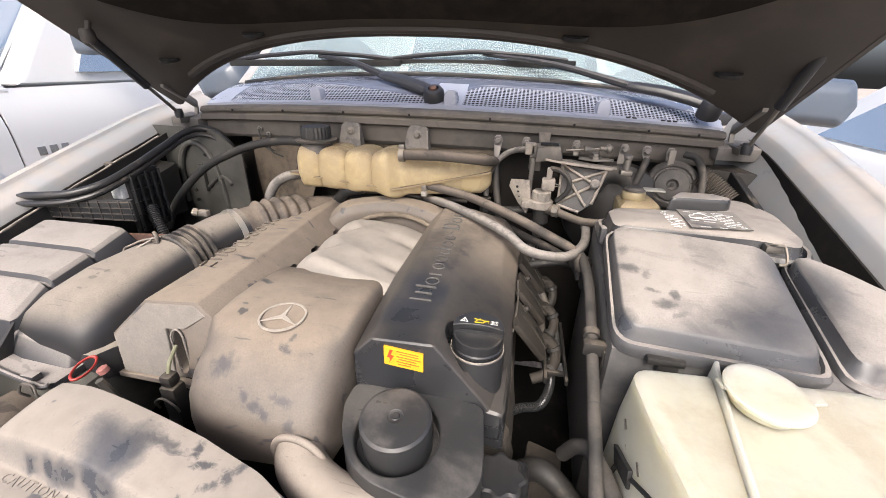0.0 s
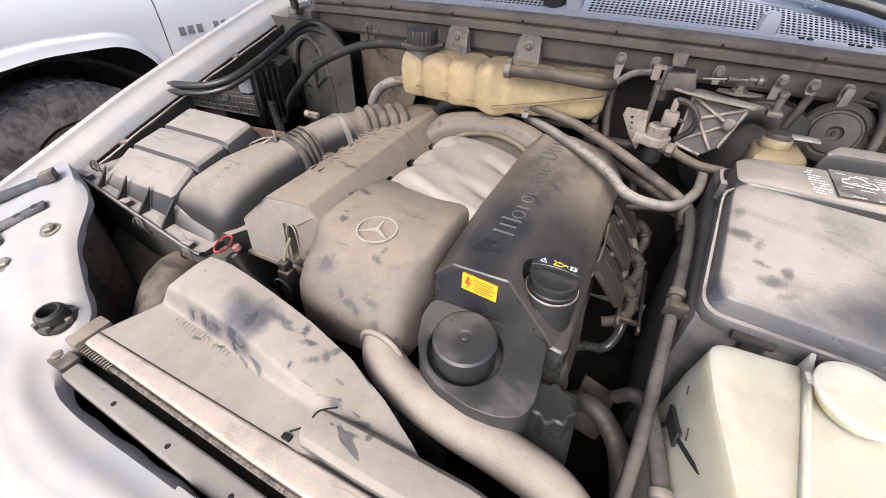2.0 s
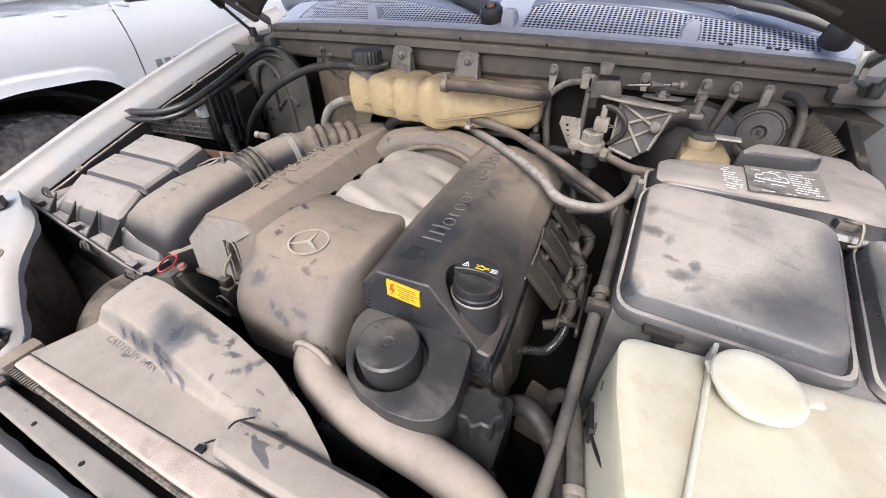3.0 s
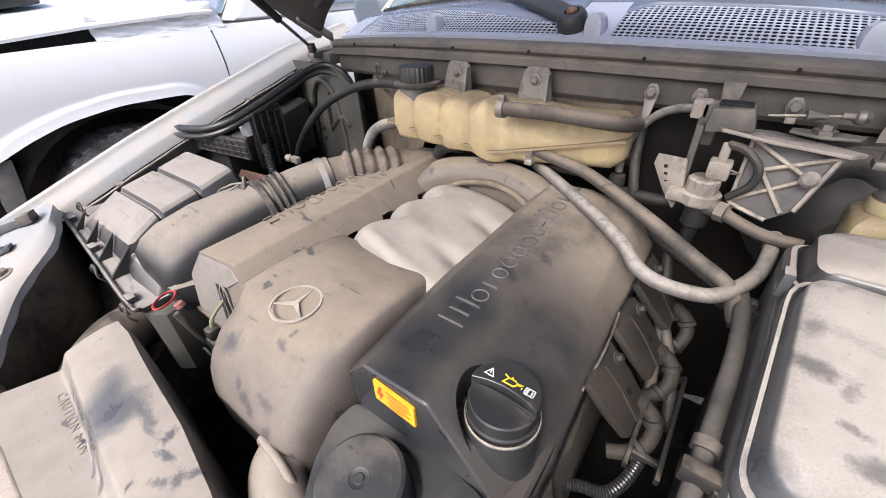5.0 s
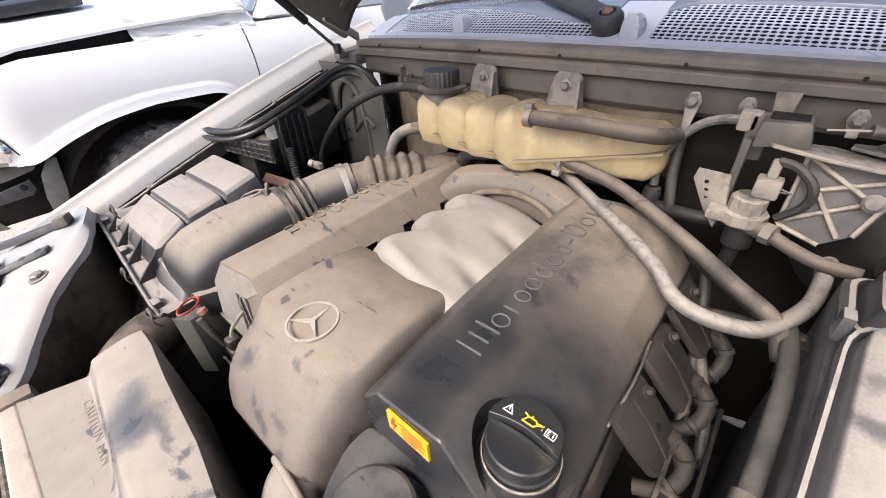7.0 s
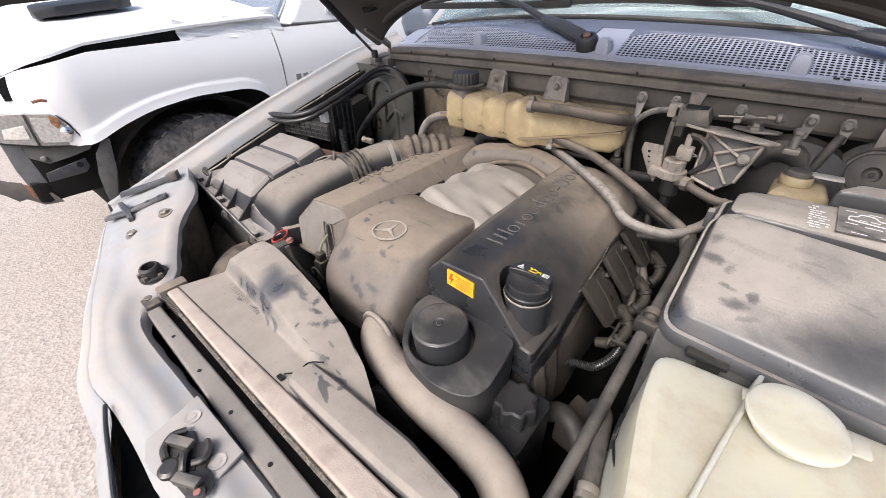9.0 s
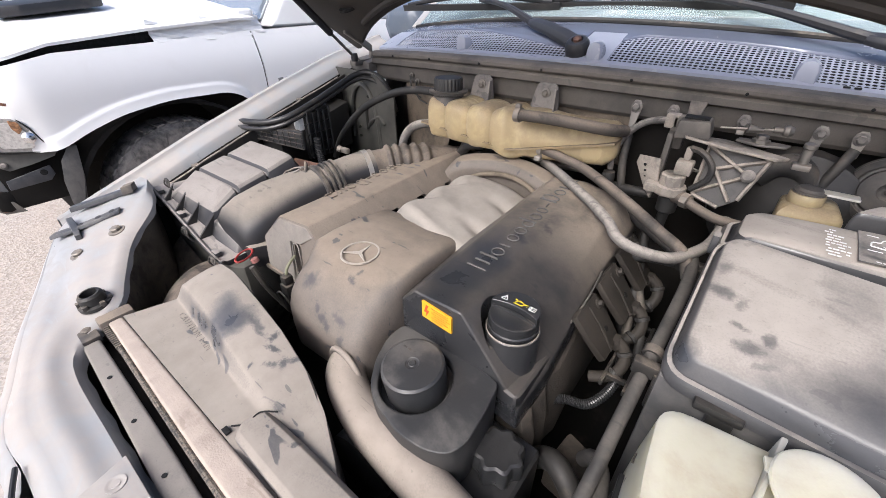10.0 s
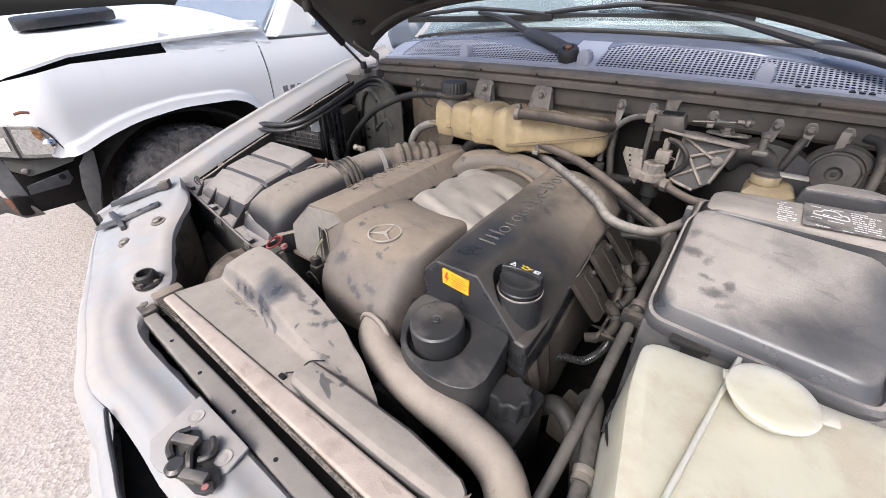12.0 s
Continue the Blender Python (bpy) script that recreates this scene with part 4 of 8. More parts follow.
def left_cover():
    ring = [(-0.585, 0.905), (-0.600, 0.970), (-0.511, 1.048), (-0.427, 1.052), (-0.374, 1.010), (-0.370, 0.925)]
    rings = []
    for y, sq in ((0.414, 1.0), (0.60, 1.0), (0.80, 1.0), (0.925, 1.0), (0.962, 0.94), (0.975, 0.80)):
        r = []
        for k, (x, z) in enumerate(ring):
            yy = y + ((0.0, 0.014, 0.012, 0.019, 0.010, 0.0)[k] if y < 0.42 else 0.0)
            rise = (0.0, 0.0, 0.006, 0.011, 0.0, 0.0)[k] * (y - 0.43) / 0.53
            r.append((-0.49 + (x - -0.49) * sq, yy, 0.96 + (z - 0.96) * sq + rise))
        rings.append(r)
    body = loft(rings, bev=0.0035, seg=2)
    for y in (0.618, 0.706, 0.806):
        # a six-sided notch for an intake port
        notch = [(y - 0.020, 0.97), (y + 0.020, 0.97), (y + 0.020, 1.012), (y + 0.012, 1.0225), (y - 0.012, 1.0225), (y - 0.020, 1.012)]
        body = carve(body, loft([[(x, p, q) for p, q in notch] for x in (-0.420, -0.33)]))
    # slot for the ignition lead in the front face
    slot = [(-0.4665 + 0.0100 * math.cos(t), 0.972 + 0.018 * math.sin(t) + (0.012 if math.sin(t) > 0 else -0.03)) for t in (2 * math.pi * k / 20 for k in range(20))]
    body = carve(body, loft([[(x, y, z) for x, z in slot] for y in (0.38, 0.446)]))
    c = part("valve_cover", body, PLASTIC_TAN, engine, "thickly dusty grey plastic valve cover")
    # black blocks line the cut pockets in place of their shade
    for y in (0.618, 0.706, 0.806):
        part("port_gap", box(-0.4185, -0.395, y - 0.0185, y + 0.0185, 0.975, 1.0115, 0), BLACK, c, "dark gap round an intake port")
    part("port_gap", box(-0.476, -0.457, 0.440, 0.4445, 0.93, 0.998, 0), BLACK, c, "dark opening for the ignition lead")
    part("cover_lip", box(-0.592, -0.40, 0.409, 0.425, 0.898, 0.908, 0.003), PLASTIC_TAN, c)
    rim = [(-0.4665 + 0.0112 * math.cos(t), 0.4165 + 0.13 * (0.972 + 0.018 * math.sin(t) - 0.94), 0.972 + 0.0192 * math.sin(t) + (0.012 if math.sin(t) > 0 else -0.03)) for t in (math.pi * (-0.25 + 1.5 * k / 16) for k in range(17))]
    part("lead_port", tube(rim, 0.0016, 8, 2), TANFACE, c, "pale worn rim of the lead slot")
    front = [(-0.580, 0.4135, 0.910), (-0.594, 0.4265, 0.970), (-0.509, 0.4250, 1.043), (-0.431, 0.4320, 1.046), (-0.412, 0.4290, 1.032), (-0.452, 0.4250, 1.005), (-0.482, 0.4220, 1.004), (-0.482, 0.4135, 0.910)]
    part("front_face", loft([[(x, y - 0.0015, z) for x, y, z in front], [(x, y + 0.003, z) for x, y, z in front]], bev=0.0008, seg=1), TANFACE, c, "evenly dusty front face with clean smudges")
    return c


def embossed(parent, mat, start, along, up, normal, slots, size, gap, tops, deep=0.0016):
    """A row of plain raised bars, ovals and arcs in the size and rhythm of an embossed script."""
    p = Vector(start)
    along, normal = Vector(along).normalized(), Vector(normal).normalized()
    up = normal.cross(along).normalized() * (1 if normal.cross(along).dot(Vector(up)) > 0 else -1)
    k = Matrix(((along.x, up.x, normal.x), (along.y, up.y, normal.y), (along.z, up.z, normal.z))).to_4x4()

    def put(bm):
        bm.transform(Matrix.Translation(p) @ k)
        part("embossed_bar", bm, mat, parent)

    def stroke(x0, y0, x1, y1, w=0.0011):
        d = Vector((x1 - x0, y1 - y0)).normalized()
        n = Vector((-d.y, d.x)) * w
        q = [Vector((x0, y0)) - n, Vector((x1, y1)) - n, Vector((x1, y1)) + n, Vector((x0, y0)) + n]
        m = (q[0] + q[2]) / 2
        put(loft([[(v.x, v.y, -0.001) for v in q], [(v.x, v.y, deep * 0.7) for v in q], [tuple((v * 0.86 + m * 0.14)[:]) + (deep,) for v in q]]))

    def oval(cx, cy, rx, ry, a0=0.0, a1=2 * math.pi):
        line = [(cx + rx * math.cos(t), cy + ry * math.sin(t), deep * 0.35) for t in (a0 + (a1 - a0) * j / 20 for j in range(21))]
        put(tube(line, 0.00125, 6, 1, True, False))

    for shape, wide in slots:
        w, x = size * wide, size * 0.62
        p.z = line(tops, p.y + along.y * w / 2) - along.z * w / 2 / max(1e-6, along.length)
        if shape == "bars":
            stroke(0.001, 0, 0.001, 1.0 * size), stroke(w * 0.5, size * 0.1, w * 0.5, size * 0.9), stroke(w - 0.001, 0, w - 0.001, size)
        elif shape == "oval":
            oval(w / 2, x / 2, w / 2, x / 2)
        elif shape == "arc":
            oval(w / 2, x / 2, w / 2, x / 2 * 0.95)
        elif shape == "stem":
            stroke(0.004, 0, 0.004, x)
        elif shape == "tall":
            oval(w * 0.45, x / 2, w * 0.42, x / 2), stroke(w - 0.002, 0, w - 0.002, size)
        elif shape == "dash":
            stroke(0, x / 2, w, x / 2)
        elif shape == "pair":
            stroke(0.002, 0, 0.002, size), oval(w * 0.58, size * 0.5, w * 0.42, size * 0.48)
        elif shape == "gate":
            stroke(0.002, 0, 0.002, x), stroke(w - 0.002, 0, w - 0.002, x)
        else:
            stroke(0, x, w, x, 0.0012), stroke(0, 0.001, w, 0.001, 0.0012)
        p = p + along * (w + gap)


SCRIPT = [("bars", 1.10), ("oval", 0.55), ("stem", 0.42), ("arc", 0.50), ("oval", 0.55), ("tall", 0.60), ("oval", 0.55), ("arc", 0.42), ("dash", 0.34), ("pair", 0.66), ("oval", 0.55), ("gate", 0.60), ("flat", 0.50)]
lc = left_cover()
embossed(lc, PLASTIC_TAN, (-0.5215, 0.895, 1.0500), (0.04, -1, -0.004), (1, 0.04, 0), (0.0, 0, 1), SCRIPT, 0.034, 0.0093, [(0.414, 1.0492), (0.92, 1.0562)], 0.0027)


def right_cover():
    spec = [(0.4185, -0.178, 1.018, -0.150, 1.047, -0.064, 1.050, 0.006, 0.966, 0.036, 0.926, 0.88),
            (0.50, -0.180, 1.024, -0.152, 1.050, -0.068, 1.050, 0.008, 0.984, 0.040, 0.938, 0.89),
            (0.60, -0.180, 1.034, -0.150, 1.056, -0.072, 1.056, 0.008, 1.010, 0.038, 0.976, 0.93),
            (0.70, -0.176, 1.040, -0.147, 1.064, -0.072, 1.065, 0.006, 1.036, 0.036, 1.004, 0.96),
            (0.80, -0.170, 1.050, -0.143, 1.076, -0.075, 1.078, 0.004, 1.058, 0.038, 1.018, 0.97),
            (0.86, -0.164, 1.058, -0.136, 1.084, -0.080, 1.086, 0.000, 1.068, 0.038, 1.020, 0.97),
            (0.895, -0.158, 1.048, -0.130, 1.070, -0.080, 1.073, -0.006, 1.056, 0.036, 1.008, 0.97),
            (0.915, -0.154, 1.010, -0.130, 1.026, -0.080, 1.030, -0.006, 1.020, 0.034, 0.99, 0.96)]
    rings = [[(x0, y, 0.93), (x0, y, z0), (x1, y, z1), (x2, y, z2), (x3, y, z3), (x4, y, z4), (x4 + 0.001, y, zb)] for y, x0, z0, x1, z1, x2, z2, x3, z3, x4, z4, zb in spec]
    body = loft(rings, bev=0.006, seg=3)
    # round well for the filler cap, open towards the sloping side
    body = carve(body, lathe([(0.046, 1.000), (0.046, 1.10)], Matrix.Translation((CAP_X, CAP_Y, 0)), 48))
    rim = [e for e in body.edges if len(e.link_faces) == 2 and e.calc_face_angle(0) > radians(28) and all(abs(math.hypot(v.co.x - CAP_X, v.co.y - CAP_Y) - 0.046) < 0.0004 and v.co.z > 1.002 for v in e.verts)]
    bmesh.ops.bevel(body, geom=rim, offset=0.0035, offset_type="OFFSET", segments=3, profile=0.5, affect="EDGES", clamp_overlap=True)
    c = part("valve_cover", body, COVER_DARK, engine, "half dusty dark plastic valve cover")
    nose = loft([[(-0.030 + 0.064 * a, 0.4185 - 0.012 * b, z) for a, b in ((-0.4, 0), (0.55, 0), (0.97, 0.45 * k), (1.02, -0.6), (1.02, -9), (-0.4, -9))] for z, k in ((0.900, 0.6), (0.955, 1.0))], bev=0.009, seg=3)
    part("cover_nose", nose, COVER_DARK, c)
    return c


CAP_X, CAP_Y = -0.013, 0.474
rc = right_cover()
embossed(rc, CASEGREY, (-0.091, 0.518, 1.0515), (0.006, 1, 0.088), (-1, 0, 0.0), (0.0, -0.088, 1), SCRIPT, 0.034, 0.0080, [(0.4185, 1.0495), (0.50, 1.0505), (0.60, 1.0562), (0.70, 1.0648), (0.80, 1.0775), (0.86, 1.0850), (0.90, 1.0850)], 0.0024)

# warning label on the front face of the dark cover
lbl = part("warning_label", loft([[(-0.131, 0.4148, z0), (-0.0775, 0.4148, z1), (-0.0775, 0.4180, z1), (-0.131, 0.4180, z0)] for z0, z1 in ((1.0115, 1.0065), (1.0405, 1.0355))]), YELLOW, rc, "yellow high-voltage warning label with a red flash")
flash = [(-0.1225, 1.0365), (-0.1185, 1.0360), (-0.1215, 1.0275), (-0.1170, 1.0270), (-0.1240, 1.0140), (-0.1220, 1.0235), (-0.1265, 1.0240)]
part("flash_sign", loft([[(x, y, z) for x, z in flash] for y in (0.4138, 0.4152)]), LABEL_RED, lbl)
for k, (w, x0) in enumerate(((0.030, 0.0), (0.026, 0.004), (0.033, 0.0), (0.024, 0.003), (0.031, 0.0), (0.018, 0.002))):
    z = 1.0355 - 0.0042 * k
    part("text_bar", loft([[(-0.1135 + x0, y, z - 0.0008), (-0.1135 + x0 + w, y, z - 0.0008 - w * 0.093), (-0.1135 + x0 + w, y, z + 0.0003 - w * 0.093), (-0.1135 + x0, y, z + 0.0003)] for y in (0.4141, 0.4150)]), LABEL_INK, lbl)


# oil filler cap, sunk into a round well of the cover
def filler():
    m = Matrix.Translation((CAP_X, CAP_Y, 0))
    part("filler_neck", lathe([(0.0395, 0.90), (0.0395, 1.010), (0.0388, 1.0145), (0.0372, 1.0160), (0.0350, 1.0150), (0.0345, 1.0)], m, 48), COVER_DARK, rc, "dark neck standing out of the sloping side")
    cap = part("filler_cap", lathe([(0.0340, 1.000), (0.0345, 1.018), (0.0362, 1.020), (0.0362, 1.0225), (0.0348, 1.0245), (0.0352, 1.036), (0.0345, 1.0385), (0.0325, 1.0395), (0.0310, 1.0385), (0.010, 1.0375), (0.0, 1.0375)], m, 48, cap=False), PLASTIC_BLACK, engine, "black plastic oil filler cap with printed symbols")
    # pale ring added as the highlight along the rim
    part("cap_ring", lathe([(0.0384, 1.0158), (0.0378, 1.0172), (0.0370, 1.0170)], m, 48, cap=False), CASTDUST, cap, "thin worn bright ring")
    half = [(0.0355 * math.cos(t), 0.0355 * math.sin(t)) for t in (math.pi * (-0.035 + 1.07 * k / 28) for k in range(29))]
    front = [(-0.024 + 0.048 * k / 8, 0.0035 * (1 - (2 * k / 8 - 1) ** 2)) for k in range(9)]
    grip = loft([[(CAP_X + x * s, CAP_Y + y * s, z) for x, y in half + front] for z, s in ((1.030, 1.0), (1.048, 1.0), (1.0505, 0.985))], bev=0.0006, seg=1)
    part("grip_bar", grip, PLASTIC_BLACK, cap)
    lip = loft([[(CAP_X + 0.0335 * x, CAP_Y - 0.0035 + 0.004 * (1 - x * x) + d, z) for d, z in ((0, 1.0370), (0, 1.0425), (-0.0012, 1.0425), (-0.0016, 1.0370))] for x in (-1 + 2 * k / 12 for k in range(13))])
    part("grip_lip", lip, PLASTIC_BLACK, cap)

    def flat(poly, mat):
        b = loft([[(CAP_X + 0.002 + x * 0.86, CAP_Y + 0.013 + y * 0.9, z) for x, y in poly] for z in (1.0500, 1.0510)])
        part("symbol", b, mat, cap)

    def outline(poly, mat, w=0.0006):
        for a, b_ in zip(poly, poly[1:] + poly[:1]):
            d = (Vector(b_) - Vector(a)).normalized() * w
            n = Vector((-d.y, d.x))
            flat([tuple(Vector(a) - n - d), tuple(Vector(b_) - n + d), tuple(Vector(b_) + n + d), tuple(Vector(a) + n - d)], mat)
    outline([(-0.0325, -0.0065), (-0.0215, -0.0065), (-0.0270, 0.0035)], MARK_WHITE)
    flat([(-0.0275, -0.0035), (-0.0265, -0.0035), (-0.0265, 0.0005), (-0.0275, 0.0005)], MARK_WHITE)
    # oil can
    outline([(-0.0095, -0.0055), (0.0035, -0.0055), (0.0060, -0.0020), (0.0125, 0.0010), (0.0050, 0.0000), (0.0030, 0.0020), (-0.0055, 0.0020)], MARK_YELLOW, 0.0008)
    flat([(-0.0030, 0.0020), (-0.0010, 0.0020), (-0.0010, 0.0050), (-0.0030, 0.0050)], MARK_YELLOW)
    flat([(-0.0115, 0.0035), (-0.0055, 0.0010), (-0.0050, 0.0022), (-0.0110, 0.0050)], MARK_YELLOW)
    flat([(0.0118, -0.0040), (0.0132, -0.0040), (0.0125, -0.0015)], MARK_YELLOW)
    # open book
    for x0, x1 in ((0.0165, 0.0220), (0.0220, 0.0275)):
        outline([(x0, -0.0065), (x1, -0.0065), (x1, 0.0015), (x0, 0.0015)], MARK_WHITE, 0.0005)
    for y in (-0.0045, -0.0025, -0.0005):
        flat([(0.0178, y - 0.0004), (0.0208, y - 0.0004), (0.0208, y + 0.0004), (0.0178, y + 0.0004)], MARK_WHITE)
    flat([(0.0240, -0.0045), (0.0255, -0.0045), (0.0255, -0.0005), (0.0240, -0.0005)], MARK_WHITE)
    return cap


filler()


# plate with the big round filter lid
def fp_z(x, y):
    return 0.957 + 0.14 * (y - 0.36)


FP = [(-0.176, 0.420), (-0.03, 0.420), (0.006, 0.416), (0.013, 0.365), (0.016, 0.324), (0.006, 0.301), (-0.020, 0.288), (-0.060, 0.284), (-0.112, 0.294), (-0.142, 0.311), (-0.166, 0.345), (-0.180, 0.385)]
lid_p = Vector((-0.096, 0.357, 0.956))
lid_m = Matrix.Translation(lid_p) @ Vector((0, -0.14, 1)).to_track_quat("Z", "Y").to_matrix().to_4x4()


def front_plate():
    body = carve(prism(rounded(FP, 0.012, 3), 0.865, fp_z, 0.006, 3), lathe([(0.0535, -0.022), (0.0535, 0.05)], lid_m, 48))
    inv = lid_m.inverted()
    rim = [e for e in body.edges if len(e.link_faces) == 2 and e.calc_face_angle(0) > radians(40) and all(abs((inv @ v.co).to_2d().length - 0.0535) < 0.0004 and (inv @ v.co).z > -0.015 for v in e.verts)]
    bmesh.ops.bevel(body, geom=rim, offset=0.0035, offset_type="OFFSET", segments=3, profile=0.5, affect="EDGES", clamp_overlap=True)
    return part("front_cover", body, PLATE, engine, "black plastic front cover plate with a round well")


def rounded(poly, r, n=5):
    """A plan outline with its corners rounded."""
    out = []
    for i, p in enumerate(poly):
        a, b, c = Vector(poly[i - 1]), Vector(p), Vector(poly[(i + 1) % len(poly)])
        d, e = (a - b), (c - b)
        rr = min(r, d.length * 0.45, e.length * 0.45)
        q0, q1 = b + d.normalized() * rr, b + e.normalized() * rr
        for k in range(n + 1):
            t = k / n
            out.append(tuple((1 - t) ** 2 * q0 + 2 * t * (1 - t) * b + t * t * q1))
    return out


plate = front_plate()
lid = part("filter_lid", lathe([(0.0445, -0.022), (0.0450, 0.026), (0.0440, 0.031), (0.0405, 0.0335), (0.010, 0.0345), (0.0088, 0.0338), (0.0055, 0.0338), (0.0045, 0.0348), (0.0, 0.0348)], lid_m, 48, cap=False), PLATE, plate, "round black screw lid of the oil filter")
for k in range(4):
    mark = box(-0.030 + 0.009 * k, -0.024 + 0.009 * k, 0.014, 0.017, 0.0335, 0.0342, 0)
    mark.transform(lid_m)
    part("moulded_mark", mark, PLASTIC_DARK, lid)

# reservoir below with a scalloped cap
res = part("fluid_reservoir", box(-0.03, 0.078, 0.31, 0.43, 0.70, 0.862, 0.012, 3), PLASTIC_BLACK, engine, "black fluid reservoir")
part("reservoir_ridge", join(box(-0.045, 0.085, 0.288, 0.318, 0.815, 0.850, 0.006), box(-0.02, 0.07, 0.302, 0.314, 0.850, 0.858, 0.003)), PLASTIC_BLACK, res)
part("reservoir_neck", disc_at((0.037, 0.372, 0.858), (0, 0, 1), [(0.030, 0), (0.030, 0.012), (0.033, 0.014)], 28), PLASTIC_BLACK, res)
sc = loft([[(0.037 + (0.0345 + 0.0032 * math.cos(8 * a)) * q * math.cos(a), 0.372 + (0.0345 + 0.0032 * math.cos(8 * a)) * q * math.sin(a), z) for a in (2 * math.pi * k / 64 for k in range(64))] for z, q in ((0.866, 1.0), (0.890, 1.0), (0.896, 0.93), (0.898, 0.80), (0.896, 0.60))])
part("reservoir_cap", sc, PLASTIC_BLACK, res, "black scalloped reservoir cap")
# rough casting of the head below the dark cover, and a bracket low beside it
head = loft([[(-0.02, y, 0.70), (0.052 + w, y, 0.74), (0.050 + w, y, 0.84), (0.040 + w, y, 0.885 + h), (0.0, y, 0.92 + h)] for y, w, h in ((0.432, 0.0, 0.0), (0.455, 0.006, 0.0), (0.47, -0.004, 0.004), (0.50, 0.004, 0.008), (0.515, -0.003, 0.012), (0.55, 0.005, 0.02), (0.62, 0.0, 0.03), (0.80, 0.0, 0.04))], bev=0.004)
part("cylinder_head", head, HEADCAST, engine, "rough brown cast cylinder head")
part("engine_bracket", loft([[(0.075, 0.47, z), (0.135, 0.46, z), (0.145, 0.53, z), (0.085, 0.55, z)] for z in (0.70, 0.765)], bev=0.008), HEADCAST, engine, "brown cast bracket low beside the engine")


# ---- middle cover with the emblem ----
def mid_cover():
    rings = []
    spec = [(0.606, -0.408, -0.183, 1.022), (0.596, -0.410, -0.183, 1.035), (0.53, -0.412, -0.183, 1.044), (0.47, -0.414, -0.183, 1.045), (0.43, -0.416, -0.183, 1.040), (0.40, -0.414, -0.185, 1.030), (0.374, -0.412, -0.187, 1.012), (0.354, -0.406, -0.189, 0.992), (0.342, -0.396, -0.191, 0.976), (0.334, -0.380, -0.195, 0.964), (0.329, -0.364, -0.201, 0.957)]
    for y, x0, x1, zt in spec:
        r = []
        n = 20
        cx, hw = (x0 + x1) / 2, (x1 - x0) / 2
        zb = min(0.885, zt - 0.02)
        for k in range(n + 1):
            a = math.pi * k / n
            c, s = math.cos(a), math.sin(a)
            rear = y > 0.41
            px, pz = ((0.16, 0.16) if rear else (0.36, 0.30)) if c > 0 else ((0.20, 0.20) if rear else (0.50, 0.40))
            xx = cx + hw * (abs(c) ** px) * (1 if c > 0 else -1)
            zz = zb + (zt - zb) * (s ** pz) - 0.004 * max(0, c) ** 2 - 0.018 * max(0, -c) ** 2.5
            yy = y + 0.006 * (1 - s)
            r.append((xx, yy, zz))
        rings.append(r)
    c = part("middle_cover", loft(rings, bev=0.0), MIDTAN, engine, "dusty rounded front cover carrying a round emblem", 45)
    return c


mc = mid_cover()
star_p = Vector((-0.292, 0.441, 1.0425))
em = Matrix.Translation(star_p) @ Vector((0.0, -0.035, 1)).to_track_quat("Z", "Y").to_matrix().to_4x4()
emblem = part("emblem", lathe([(0.0335, 0.0), (0.0335, 0.0022), (0.0305, 0.0022), (0.0305, 0.0)], em, 48, cap=False), EMBLEM, mc, "pale round emblem ring with three rays")
for k in range(3):
    a = math.pi / 2 + k * 2 * math.pi / 3 + 0.05
    d, n = Vector((math.cos(a), math.sin(a), 0)), Vector((-math.sin(a), math.cos(a), 0))
    ray = loft([[n * 0.0036, d * 0.0315, -n * 0.0036], [n * 0.0034 + Vector((0, 0, 0.0024)), d * 0.0312 + Vector((0, 0, 0.0022)), -n * 0.0034 + Vector((0, 0, 0.0024))]])
    ray.transform(em @ Matrix.Rotation(0.0, 4, "Z"))
    part("emblem_ray", ray, EMBLEM, emblem)

# coolant pipe out of the cover's foot
coolant = tube([(-0.227, 0.375, 0.9175), (-0.224, 0.348, 0.9165), (-0.217, 0.326, 0.914), (-0.198, 0.311, 0.906), (-0.165, 0.299, 0.897), (-0.115, 0.288, 0.894), (-0.060, 0.281, 0.892), (0.010, 0.275, 0.890), (0.070, 0.264, 0.885), (0.108, 0.240, 0.868), (0.125, 0.205, 0.83), (0.13, 0.17, 0.77)], 0.0312, 26, 8)
coolant_ob = alone("coolant_hose", coolant, PIPE, "dust-coated thick coolant hose leaving the engine cover", "hose")
collar = [[(-0.2185 + (0.0375 + 0.0052 * math.cos(b)) * math.cos(a), 0.3265 + 0.0052 * math.sin(b) - 0.10 * 0.0375 * math.cos(a), 0.9140 + (0.0340 + 0.0052 * math.cos(b)) * math.sin(a)) for b in (2 * math.pi * q / 10 for q in range(10))] for a in (2 * math.pi * k / 40 for k in range(41))]
part("pipe_collar", loft(collar, cap=False), PIPE, coolant_ob, "dusty moulded collar", 60)


